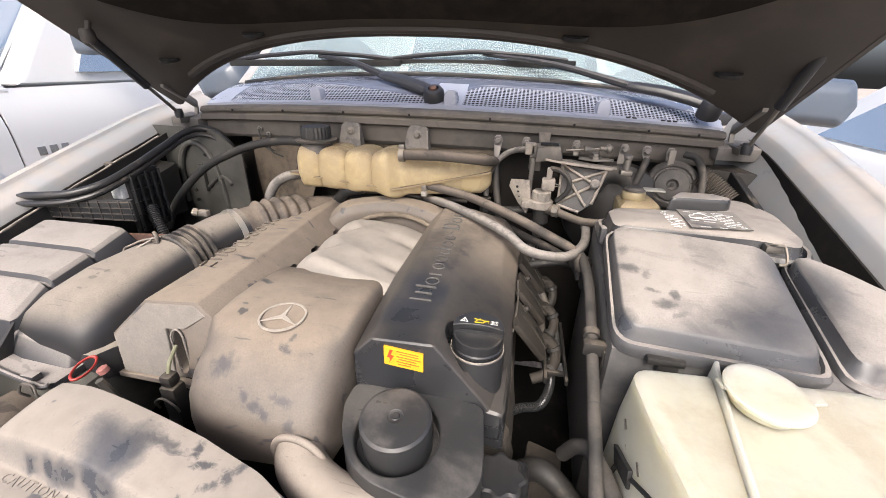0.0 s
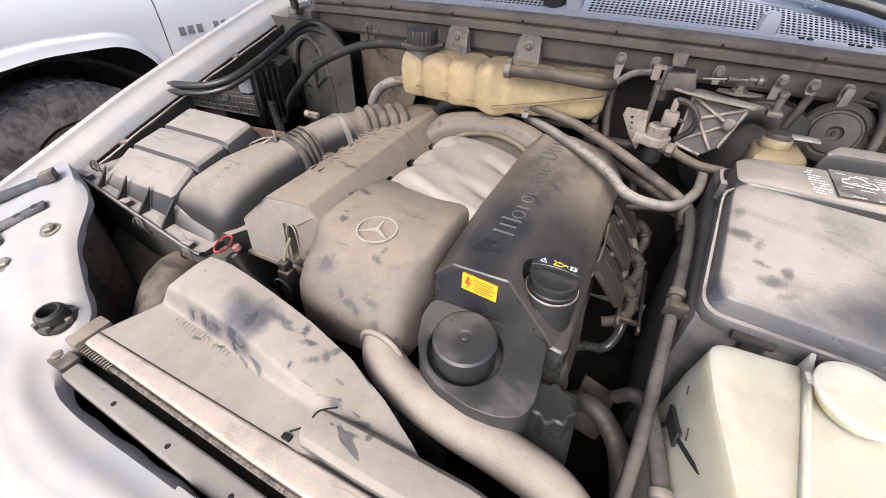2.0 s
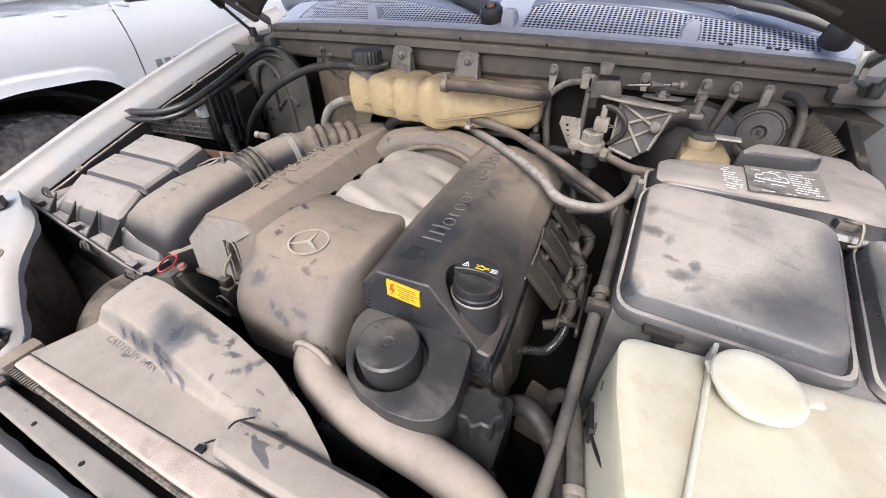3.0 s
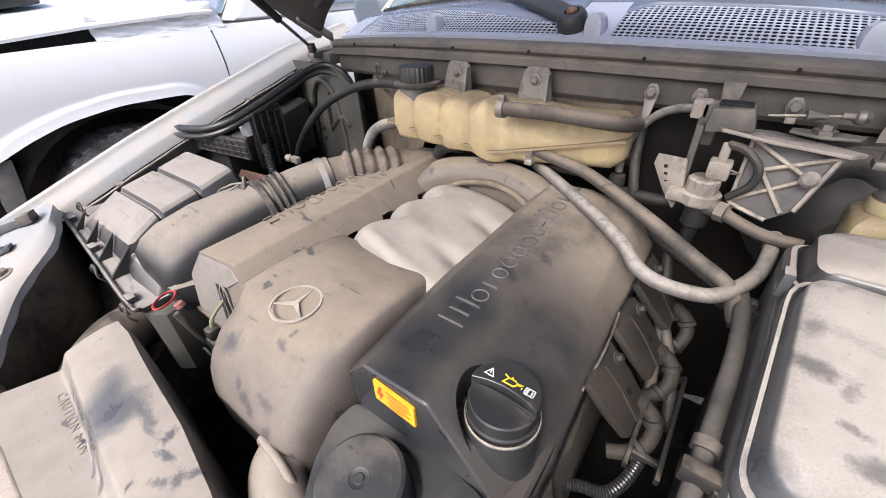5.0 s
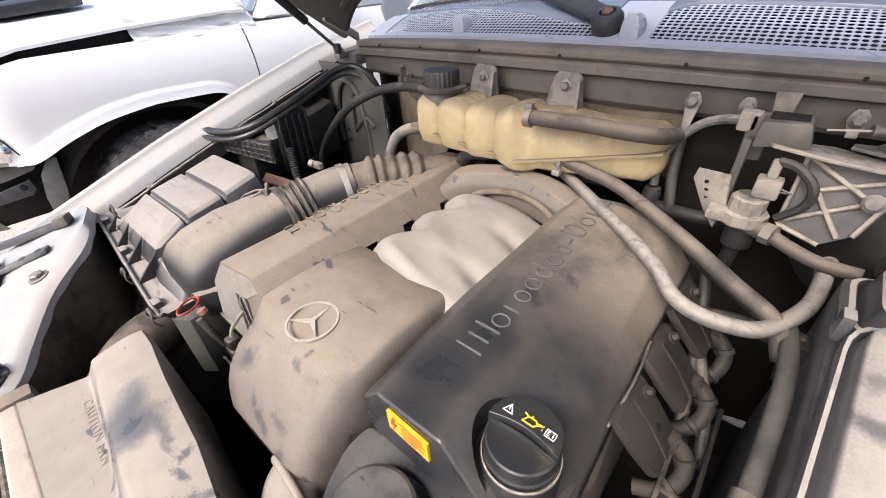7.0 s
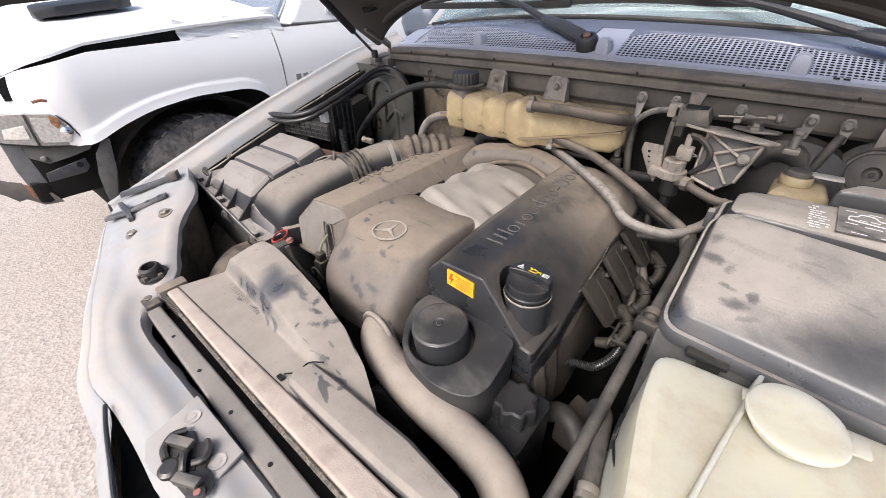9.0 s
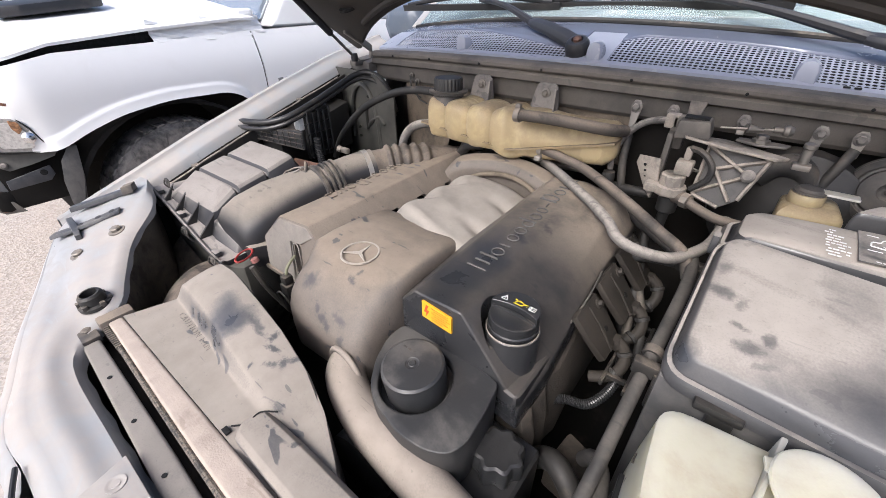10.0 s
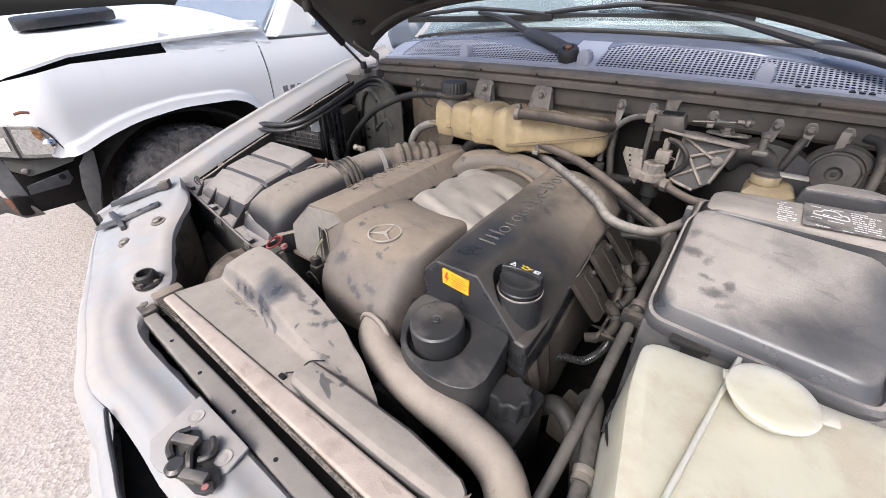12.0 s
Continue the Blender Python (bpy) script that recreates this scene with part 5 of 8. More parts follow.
# ---- intake plenum between the covers ----
def plenum():
    def f(u, v):
        y = 0.575 + 0.275 * v
        w = (y - 0.612) / 0.098
        bay = 0.5 + 0.5 * math.cos(2 * math.pi * w)
        x0 = -0.348 - 0.034 * bay ** 0.7
        x = x0 + (-0.150 - x0) * u
        groove = (0.5 - 0.5 * math.cos(2 * math.pi * (w + 0.30 * u - 0.12))) ** 4
        right = max(0.0, (u - 0.34) / 0.66) ** 1.3
        left = max(0.0, (0.26 - u) / 0.26) ** 1.7
        z = 1.058 - 0.034 * right - 0.016 * groove * max(0.0, (u - 0.46) / 0.54) ** 1.1 - 0.040 * left
        z += 0.004 * math.sin(7 * u + 3 * v) * (1 - left)
        z -= 0.022 * max(0, (v - 0.82) / 0.18) ** 2 + 0.016 * max(0, (0.08 - v) / 0.08) ** 2
        return (x, y - 0.03 * (u - 0.5) * (1 - v), z)
    return part("intake_plenum", sheet(f, 44, 84, 0.03), PLENUM, engine, "pale dusty cast intake plenum with rounded runners", 60)


plenum()
part("plenum_ring", tube([(-0.335, 0.835, 1.040), (-0.30, 0.846, 1.052), (-0.25, 0.850, 1.058), (-0.20, 0.842, 1.054), (-0.160, 0.825, 1.044)], 0.006, 10, 6), BAYPAINT, engine, "dull metal edge of the plenum")
cross = spline([(-0.43, 0.838, 1.000), (-0.385, 0.852, 1.044), (-0.32, 0.880, 1.056), (-0.25, 0.888, 1.058), (-0.18, 0.876, 1.052), (-0.10, 0.855, 1.030)], 8)
rings = []
for k, q in enumerate(cross):
    d = (cross[min(k + 1, len(cross) - 1)] - cross[max(k - 1, 0)]).normalized()
    out = Vector((d.y, -d.x, 0)).normalized()
    rings.append([q + out * a + Vector((0, 0, b)) for a, b in ((0.030, -0.040), (0.032, 0.006), (0.024, 0.024), (-0.012, 0.029), (-0.034, 0.016), (-0.034, -0.040))])
part("crossover_duct", loft(rings, bev=0.008, seg=3), PLASTIC_TAN, engine, "dusty black crossover duct at the back of the engine", 40)
part("valley_floor", box(-0.40, -0.14, 0.58, 0.93, 0.90, 0.985, 0.02), UNDER, engine)
# ---- coils and leads under the dark cover ----
for k in range(3):
    y = 0.620 + 0.090 * k
    dz = 0.014 + 0.013 * k
    slab = [[(0.034, y - 0.043, 0.968 + dz), (0.044, y - 0.043, 0.976 + dz), (0.044, y + 0.036, 0.976 + dz), (0.034, y + 0.036, 0.968 + dz)], [(0.062, y - 0.043, 0.935 + dz), (0.072, y - 0.043, 0.944 + dz), (0.072, y + 0.038, 0.944 + dz), (0.062, y + 0.038, 0.935 + dz)], [(0.090, y - 0.030, 0.893 + dz), (0.100, y - 0.028, 0.902 + dz), (0.100, y + 0.040, 0.902 + dz), (0.090, y + 0.040, 0.893 + dz)]]
    coil = part("ignition_coil", loft(slab, bev=0.005, seg=2), COILBROWN, engine, "dusty brown-black ignition coil plate")
    part("coil_hole", disc_at((0.080, y + 0.010, 0.9330 + dz), (0.8, 0, 0.6), [(0.0050, -0.006), (0.0050, 0.0012)], 14), BLACK, coil)
    part("coil_ridge", loft([[(x, y + e, z + dz) for e in (-0.004, 0.004)] + [(x - 0.006, y + e, z - 0.006 + dz) for e in (0.004, -0.004)] for x, z in ((0.050, 0.972), (0.075, 0.944), (0.101, 0.905))], bev=0.001, seg=1), COILBROWN, coil)
    part("coil_bolt", bolt((0.055, y + 0.024, 0.964 + dz), (0.8, 0, 0.6), 0.0055, 0.007), COILBROWN, coil)
    part("coil_block", box(0.078, 0.106, y + 0.016, y + 0.036, 0.888 + dz, 0.912 + dz, 0.004), COILBROWN, coil)
    stub = part("coil_boot", tube([(0.098, y + 0.026, 0.905 + dz), (0.114, y + 0.024, 0.894 + dz), (0.121, y + 0.014, 0.876 + dz), (0.116, y - 0.002, 0.862 + dz), (0.100, y - 0.014, 0.852 + dz), (0.080, y - 0.020, 0.845 + dz)], 0.0098, 14, 5), COILBROWN, coil, "dusty bent rubber boot")
    for q, d in (((0.117, y + 0.021, 0.888 + dz), (0.5, -0.4, -0.8)), ((0.113, y - 0.005, 0.8595 + dz), (-0.5, -0.7, -0.45))):
        part("boot_collar", disc_at(q, d, [(0.0108, -0.004), (0.0128, -0.003), (0.0128, 0.003), (0.0108, 0.004)], 16), RUBBER, stub)
part("cover_flap", tube([(0.037, 0.575, 0.975), (0.040, 0.61, 0.987), (0.041, 0.65, 1.000), (0.038, 0.690, 1.010)], 0.0016, 6, 6), STEEL, rc, "bright broken edge of the cover")


def ribbed(pts, r, n=12, step=10, depth=0.18):
    line = spline(pts, step)
    count = len(line) - 1
    return tube(line, lambda t: r * (1 - depth * (round(t * count) % 2)), n, 1, True, False)


alone("wiring_conduit", ribbed([(0.03, 0.53, 0.83), (0.064, 0.547, 0.838), (0.098, 0.56, 0.840), (0.117, 0.611, 0.842), (0.116, 0.66, 0.858), (0.10, 0.73, 0.88)], 0.0085, 12, 22), PLASTIC_BLACK, "black corrugated wiring conduit beside the engine", "conduit")

# dipstick
dip = empty("dipstick", (-0.604, 0.392, 0.78), "red ring-handled oil dipstick", "dipstick")
ringp = Vector((-0.602, 0.374, 0.944))
rx_, rz_ = Vector((0.05, 0.95, 0.30)).normalized(), Vector((0.35, -0.30, 0.95)).normalized()
ry_ = rz_.cross(rx_).normalized()
rm = Matrix.Translation(ringp) @ Matrix((rx_, ry_, rx_.cross(ry_))).transposed().to_4x4()
rr = [[(rm @ Vector(((0.020 + 0.0026 * math.cos(b)) * math.cos(a) * 1.0, (0.020 + 0.0026 * math.cos(b)) * math.sin(a) * 0.52, 0.0026 * math.sin(b)))) for b in (2 * math.pi * j / 8 for j in range(8))] for a in (2 * math.pi * k / 28 for k in range(29))]
part("ring_handle", loft(rr, cap=False), RED, dip)
part("plug", disc_at((-0.586, 0.386, 0.934), (-0.3, -0.2, 1), [(0.008, -0.006), (0.008, 0.002), (0.005, 0.004)], 16), PINK, dip)
part("dipstick_tube", tube([(-0.586, 0.376, 0.92), (-0.575, 0.39, 0.86), (-0.56, 0.42, 0.78)], 0.006, 8, 4), STEEL, dip)

# lead and plug in front of the dusty cover
LX, LZ = -0.035, 0.008
lead = empty("sensor_plug", (-0.425 + LX, 0.385, 0.86), "dark sensor plug with a yellow-green lead", "connector")
part("plug_body", box(-0.437 + LX, -0.411 + LX, 0.372, 0.396, 0.86, 0.925 + LZ, 0.005), PLASTIC_DARK, lead)
part("plug_cap", box(-0.434 + LX, -0.414 + LX, 0.374, 0.394, 0.925 + LZ, 0.945 + LZ, 0.006), PLASTIC_DARK, lead)
part("plug_clip", tube([(-0.442 + LX, 0.370, 0.895), (-0.442 + LX, 0.366, 0.91), (-0.425 + LX, 0.365, 0.922), (-0.408 + LX, 0.366, 0.91), (-0.408 + LX, 0.370, 0.895)], 0.0018, 6, 4), STEEL, lead)
part("lead_wire", tube([(-0.424 + LX, 0.385, 0.953), (-0.424 + LX, 0.392, 0.968), (-0.467, 0.416, 0.978)], 0.003, 8, 5), plain("lead_yellow", (0.20, 0.20, 0.13), 0.6), lead)

# ---- air filter housing ----
airbox = empty("air_filter_housing", (-0.80, 0.50, 0.80), "dusty grey plastic air filter housing with a stepped lid", "air filter")
ABX0, ABX1 = -0.962, -0.744


def flange_at(x):
    return 0.930 + 0.150 * (-0.58 - x)


def airlid():
    steps = [(0.400, 1.002), (0.451, 1.031), (0.455, 1.026), (0.459, 1.026), (0.463, 1.034), (0.531, 1.048), (0.535, 1.042), (0.539, 1.042), (0.543, 1.050), (0.612, 1.067)]
    rings = []
    for k, (y, z) in enumerate(steps):
        rings.append([(ABX0 + 0.000, y, flange_at(ABX0)), (ABX0 + 0.012, y, z - 0.016), (ABX0 + 0.022, y, z - 0.002), (ABX0 + 0.04, y, z), (ABX1 - 0.03, y, z + 0.002), (ABX1 - 0.004, y, z), (ABX1 + 0.004, y, z - 0.006), (ABX1 + 0.012 + 0.008 * (k % 4 == 1), y, z - 0.030), (ABX1 + 0.020, y, 0.94)])
    first = [(x, 0.390 if z > 0.985 else 0.376, min(z, 0.997)) for x, y, z in rings[0]]
    base = [(x, 0.374, flange_at(x) - 0.004 + (0.006 if 0 < k < 8 else 0)) for k, (x, y, z) in enumerate(rings[0])]
    last = [(x, y + 0.03, 0.95 + (z - 0.95) * 0.55) for x, y, z in rings[-1]]
    return part("lid", loft([base, first] + rings + [last], bev=0.0025, seg=2), AIRBOX, airbox, "dusty grey lid in three stepped panels", 26)


airlid()
case = [(-1.005, 0.375), (-0.620, 0.347), (-0.598, 0.365), (-0.610, 0.62), (-0.985, 0.66)]
part("lower_case", prism(case, 0.78, lambda x, y: flange_at(x) - 0.014, 0.006), PANELGREY, airbox, "dull grey lower filter case")
part("flange", prism([(-1.012, 0.362), (-0.640, 0.334), (-0.622, 0.345), (-0.622, 0.635), (-0.99, 0.67)], lambda x, y: flange_at(x) - 0.012, lambda x, y: flange_at(x), 0.003), AIRBOX, airbox, "dusty clamping flange")
part("flange_rim", tube([(-1.010, 0.360, flange_at(-1.01) + 0.002), (-0.80, 0.344, flange_at(-0.80) + 0.002), (-0.640, 0.333, flange_at(-0.64) + 0.002), (-0.624, 0.340, flange_at(-0.624) + 0.002)], 0.004, 8, 4), AIRBOX, airbox)
for x in (-0.925, -0.862, -0.795, -0.728):
    zf = flange_at(x)
    tri_ = [(0.336 - 0.076 * (x + 0.70), zf), (0.368, zf), (0.388, zf + 0.040 + 0.25 * (x + 0.86) * 0.2)]
    part("gusset", loft([[(x - 0.0025, y, z) for y, z in tri_], [(x + 0.0025, y, z) for y, z in tri_]]), PLASTIC_DARK, airbox, "small moulded gusset")
for x in (-0.97, -0.84, -0.655):
    zf = flange_at(x)
    part("gusset", box(x - 0.012, x + 0.012, 0.338 - 0.076 * (x + 0.70), 0.352 - 0.076 * (x + 0.70), zf - 0.001, zf + 0.010, 0.003), AIRBOX, airbox)


def spring_clip(p, w=0.016):
    x, y, z = p
    return join(tube([(x - w, y, z - 0.02), (x - w, y - 0.008, z - 0.004), (x - w * 0.6, y - 0.004, z + 0.010), (x + w * 0.6, y - 0.004, z + 0.010), (x + w, y - 0.008, z - 0.004), (x + w, y, z - 0.02)], 0.0018, 6, 4), box(x - w * 0.5, x + w * 0.5, y - 0.007, y - 0.003, z - 0.006, z + 0.012, 0.002))


for p in ((-0.775, 0.338, flange_at(-0.775) - 0.002), (-0.640, 0.330, flange_at(-0.64) - 0.002), (-0.965, 0.392, flange_at(-0.965) + 0.02)):
    part("spring_clip", spring_clip(p), HORNGREY, airbox, "wire spring clip")
zw = flange_at(-0.69) - 0.004
wedge = loft([[(-0.790, 0.372, zw + 0.010), (-0.700, 0.362, zw), (-0.628, 0.366, zw - 0.012), (-0.615, 0.42, zw - 0.012), (-0.79, 0.43, zw + 0.010)], [(-0.790, 0.388, 0.992), (-0.735, 0.386, 0.980), (-0.640, 0.386, 0.955), (-0.630, 0.43, 0.955), (-0.79, 0.44, 0.992)]], bev=0.004)
part("lid_front", wedge, AIRBOX, airbox, "sloping grey front face of the lid", 30)
orings = []
for y, x, z, hw, hh in ((0.384, -0.684, 0.930, 0.050, 0.035), (0.392, -0.683, 0.936, 0.068, 0.056), (0.410, -0.680, 0.945, 0.077, 0.068), (0.440, -0.675, 0.957, 0.079, 0.073), (0.50, -0.660, 0.978, 0.074, 0.071), (0.56, -0.638, 0.998, 0.064, 0.063), (0.605, -0.618, 1.012, 0.055, 0.055)):
    orings.append([(x + hw * abs(math.cos(a)) ** 0.75 * (1 if math.cos(a) > 0 else -1), y, z + hh * abs(math.sin(a)) ** 0.75 * (1 if math.sin(a) > 0 else -1)) for a in (2 * math.pi * k / 36 for k in range(36))])
part("outlet", loft(orings), DUCTDARK, airbox, "large rounded outlet duct", 50)
part("outlet_foot", loft([[(-0.722, 0.388, z), (-0.600, 0.388, z), (-0.586, 0.42, z), (-0.60, 0.60, z), (-0.72, 0.60, z)] for z in (0.90, 0.955)], bev=0.01), DUCTDARK, airbox)
part("outlet_ring", disc_at((-0.618, 0.596, 1.012), (0.14, 0.99, 0.08), [(0.058, -0.006), (0.061, -0.004), (0.061, 0.004), (0.058, 0.006)], 32), PLASTIC, airbox)
clipw = Vector((-0.645, 0.578, 1.062))
part("latch_base", join(box(clipw.x - 0.012, clipw.x + 0.016, clipw.y - 0.006, clipw.y + 0.020, clipw.z - 0.012, clipw.z + 0.004, 0.003), tube([(clipw.x - 0.010, clipw.y + 0.018, clipw.z + 0.004), (clipw.x - 0.002, clipw.y + 0.012, clipw.z + 0.014), (clipw.x + 0.010, clipw.y + 0.004, clipw.z + 0.010), (clipw.x + 0.018, clipw.y - 0.004, clipw.z - 0.002)], 0.0035, 8, 5)), PLASTIC, airbox, "dusty moulded latch seat")
part("duct_latch", tube([(clipw.x + 0.014, clipw.y + 0.010, clipw.z + 0.008), (clipw.x - 0.010, clipw.y - 0.008, clipw.z + 0.006), (clipw.x - 0.030, clipw.y - 0.014, clipw.z - 0.003), (clipw.x - 0.036, clipw.y - 0.024, clipw.z - 0.006), (clipw.x - 0.026, clipw.y - 0.034, clipw.z - 0.008), (clipw.x - 0.014, clipw.y - 0.026, clipw.z - 0.006), (clipw.x + 0.008, clipw.y - 0.006, clipw.z + 0.008)], 0.0020, 8, 5), STEEL, airbox, "wire latch on the duct")

# ---- intake hose with bellows ----
duct = empty("intake_duct", (-0.56, 0.72, 0.98), "dusty rubber intake duct with bellows and a hose clamp", "duct")
part("sensor_tube", tube([(-0.617, 0.605, 1.013), (-0.605, 0.650, 1.022), (-0.588, 0.700, 1.030), (-0.570, 0.735, 1.034)], 0.050, 28, 6), DUCTDARK, duct)
for s in (0.608, 0.620, 0.632, 0.644):
    part("tube_rib", disc_at((-0.617 + (s - 0.605) * 0.30, s, 1.014 + (s - 0.605) * 0.2), (0.28, 0.95, 0.15), [(0.052, -0.004), (0.056, -0.003), (0.056, 0.003), (0.052, 0.004)], 32), PLASTIC, duct)
bell = spline([(-0.570, 0.735, 1.034), (-0.548, 0.772, 1.036), (-0.520, 0.812, 1.036), (-0.490, 0.860, 1.030), (-0.455, 0.920, 1.018), (-0.42, 0.97, 1.00)], 18)
len(bell) - 1
part("bellows", tube(bell, lambda t: 0.046 + (0.0085 * (0.5 - 0.5 * math.cos((t - 0.14) / 0.44 * 5 * 2 * math.pi)) ** 0.7 if 0.14 < t < 0.58 else 0.0), 32, 1, True, False), HOSE_TAN, duct, "dusty ribbed rubber bellows", 60)
cl = Matrix.Translation((-0.580, 0.718, 1.032)) @ Vector((0.42, 0.9, 0.06)).to_track_quat("Z", "Y").to_matrix().to_4x4()
clampo = part("hose_clamp", lathe([(0.0505, -0.006), (0.0525, -0.006), (0.0525, 0.006), (0.0505, 0.006)], cl, 40, cap=False), CLAMP, duct, "bright steel worm-drive hose clamp")
part("clamp_screw", join(box(-0.640, -0.616, 0.690, 0.702, 1.074, 1.087, 0.003), disc_at((-0.642, 0.694, 1.081), (-1, -0.3, 0.2), [(0.008, -0.002), (0.008, 0.008), (0.005, 0.009)], 10)), STEEL, clampo)
part("tube_foot", loft([[(-0.575 + a, 0.640 + b, z) for a, b in ((-0.02, -0.012), (0.03, -0.02), (0.034, 0.012), (-0.016, 0.02))] for z in (0.985, 1.03)], bev=0.008), PLASTIC, duct)

# ---- expansion tank ----
tank = empty("coolant_expansion_tank", (-0.28, 0.91, 1.10), "yellowed plastic coolant expansion tank bracketed to the bulkhead", "tank")


def tank_seam(t):
    return 1.134 - 0.018 * min(1, t / 0.55) + (0.046 * (t - 0.55) / 0.45 if t > 0.55 else 0), 0.868 - 0.004 * min(1, t / 0.5) + 0.080 * max(0, t - 0.55)


def tank_body():
    rings = []
    n = 92
    for k in range(n + 1):
        t = k / n
        x = -0.510 + 0.466 * t
        end = min(1, (t + 0.02) * 16, (1.03 - t) * 14) ** 0.45
        lump = abs(math.sin((x + 0.510) / 0.066 * math.pi)) ** 0.55
        rib = 0.0105 * lump * max(0.0, min(1.0, (0.56 - t) / 0.05))
        top = 1.188 + rib + 0.008 * math.exp(-((t - 0.62) / 0.10) ** 2) + 0.010 * max(0, t - 0.6)
        seam, yf = tank_seam(t)
        belly = 0.5 + 0.5 * math.cos((x + 0.475) / 0.105 * 2 * math.pi)
        bot = min(seam - 0.020 - 0.010 * belly * (t < 0.6), 1.098 + 0.03 * max(0, t - 0.7))
        yb = 0.968
        r = []
        for a in (2 * math.pi * j / 40 for j in range(40)):
            c, q = math.cos(a), math.sin(a)
            half = (top - seam) if q > 0 else (seam - bot)
            y = (yf + yb) / 2 + (yb - yf + 2 * rib * (c < 0) - (0.012 if q < 0 else 0.0)) / 2 * end * abs(c) ** (0.32 if q > 0 else 0.55) * (1 if c > 0 else -1)
            lean = 0.018 * max(0.0, q) * (c < 0) * max(0.0, min(1.0, (t - 0.5) / 0.1))
            r.append((x, y + lean, seam + half * end * abs(q) ** (0.36 if q > 0 else 0.5) * (1 if q > 0 else -1)))
        rings.append(r)
    return part("tank_shell", loft(rings), AMBER, tank, "amber translucent plastic, dirty at the seam", 60)


tank_body()
seam = []
for k in range(31):
    t = k / 30
    x = -0.517 + 0.474 * t
    z, y = tank_seam(t)
    y -= 0.007
    seam.append([(x, y, z - 0.002), (x, 0.97, z - 0.002), (x, 0.97, z + 0.002), (x, y, z + 0.002)])
part("weld_seam", loft(seam, bev=0), SEAMDIRT, tank, "grimy weld seam round the tank")
neck = part("filler_neck", disc_at((-0.463, 0.905, 1.182), (0, 0, 1), [(0.040, 0), (0.036, 0.02), (0.047, 0.024), (0.048, 0.029), (0.032, 0.031)], 32), PLASTIC, tank)
knurl = loft([[(-0.463 + (0.033 + 0.0022 * (j % 4 < 2)) * s * math.cos(a), 0.905 + (0.033 + 0.0022 * (j % 4 < 2)) * s * math.sin(a), z) for j, a in ((j, 2 * math.pi * j / 96) for j in range(96))] for z, s in ((1.211, 1), (1.236, 1), (1.240, 0.95))])
part("screw_cap", knurl, PLASTIC_DARK, tank, "black knurled screw cap", 50)
for x in (-0.394, -0.226):
    br = part("mounting_tab", loft([[(x - w, 0.957 - o, z), (x + w, 0.957 - o, z), (x + w, 0.950 - o, z), (x - w, 0.950 - o, z)] for z, w, o in ((1.175, 0.034, 0.012), (1.20, 0.032, 0.004), (1.238, 0.025, -0.002), (1.246, 0.018, -0.002))], bev=0.002), HOSE_WHITE, tank, "pale dusty mounting tab")
    part("tab_wing", loft([[(x + s, 0.955, 1.185), (x + s + 0.004, 0.955, 1.185), (x + s + 0.004, 0.925, 1.185), (x + s, 0.925, 1.185)] if z < 1.2 else [(x + s * 0.75, 0.956, z), (x + s * 0.75 + 0.004, 0.956, z), (x + s * 0.75 + 0.004, 0.944, z), (x + s * 0.75, 0.944, z)] for s in (0.029,) for z in (1.185, 1.236)]), HOSE_WHITE, tank)
    part("tab_bolt", bolt((x, 0.9495, 1.226), (0, -1, 0), 0.007), STEEL, tank)

# ---- hoses ----
def hose(name, pts, r, mat, label, n=14, step=8):
    return alone(name, tube(pts, r, n, step), mat, label, "hose")


overflow = hose("overflow_hose", [(-0.235, 0.843, 1.200), (-0.19, 0.842, 1.202), (-0.14, 0.846, 1.202), (-0.085, 0.856, 1.198), (-0.05, 0.885, 1.190), (-0.04, 0.93, 1.18)], 0.0115, HOSE_TAN, "dusty rubber hose across the front of the tank")
back_hose = hose("return_hose", [(-0.200, 0.892, 1.124), (-0.145, 0.880, 1.119), (-0.08, 0.865, 1.110), (0.016, 0.808, 1.095), (0.092, 0.766, 1.075), (0.138, 0.752, 1.055), (0.157, 0.742, 1.02)], 0.0098, HOSE_TAN, "dusty brown coolant return hose")
pale_hose = hose("braided_hose", [(-0.203, 0.936, 1.077), (-0.155, 0.882, 1.089), (-0.105, 0.832, 1.094), (-0.032, 0.776, 1.088), (0.015, 0.741, 1.078), (0.041, 0.715, 1.068), (0.075, 0.709, 1.060), (0.121, 0.725, 1.054), (0.148, 0.762, 1.054), (0.168, 0.817, 1.056), (0.176, 0.90, 1.064)], 0.0094, HOSE_WHITE, "worn pale fabric-covered hose over the engine cover")
part("hose_end", disc_at((-0.2035, 0.9365, 1.0765), (0.64, -0.75, 0.14), [(0.0062, -0.0035), (0.0068, -0.0015), (0.0092, 0.0)], 14), COILBROWN, pale_hose, "dark open end of the hose")
edge_hose = hose("side_hose", [(0.150, 0.775, 1.045), (0.157, 0.745, 1.042), (0.160, 0.68, 1.036), (0.158, 0.60, 1.016), (0.155, 0.53, 0.992), (0.152, 0.45, 0.962), (0.150, 0.38, 0.934), (0.146, 0.31, 0.900), (0.140, 0.25, 0.86)], 0.0090, HOSE_GREY, "dusty rubber hose beside the control box")
low_hose = hose("lower_hose", [(0.128, 0.46, 0.85), (0.140, 0.44, 0.895), (0.156, 0.415, 0.914), (0.167, 0.36, 0.922), (0.178, 0.30, 0.917), (0.184, 0.24, 0.90)], 0.0105, HOSE_GREY, "second dusty rubber hose")
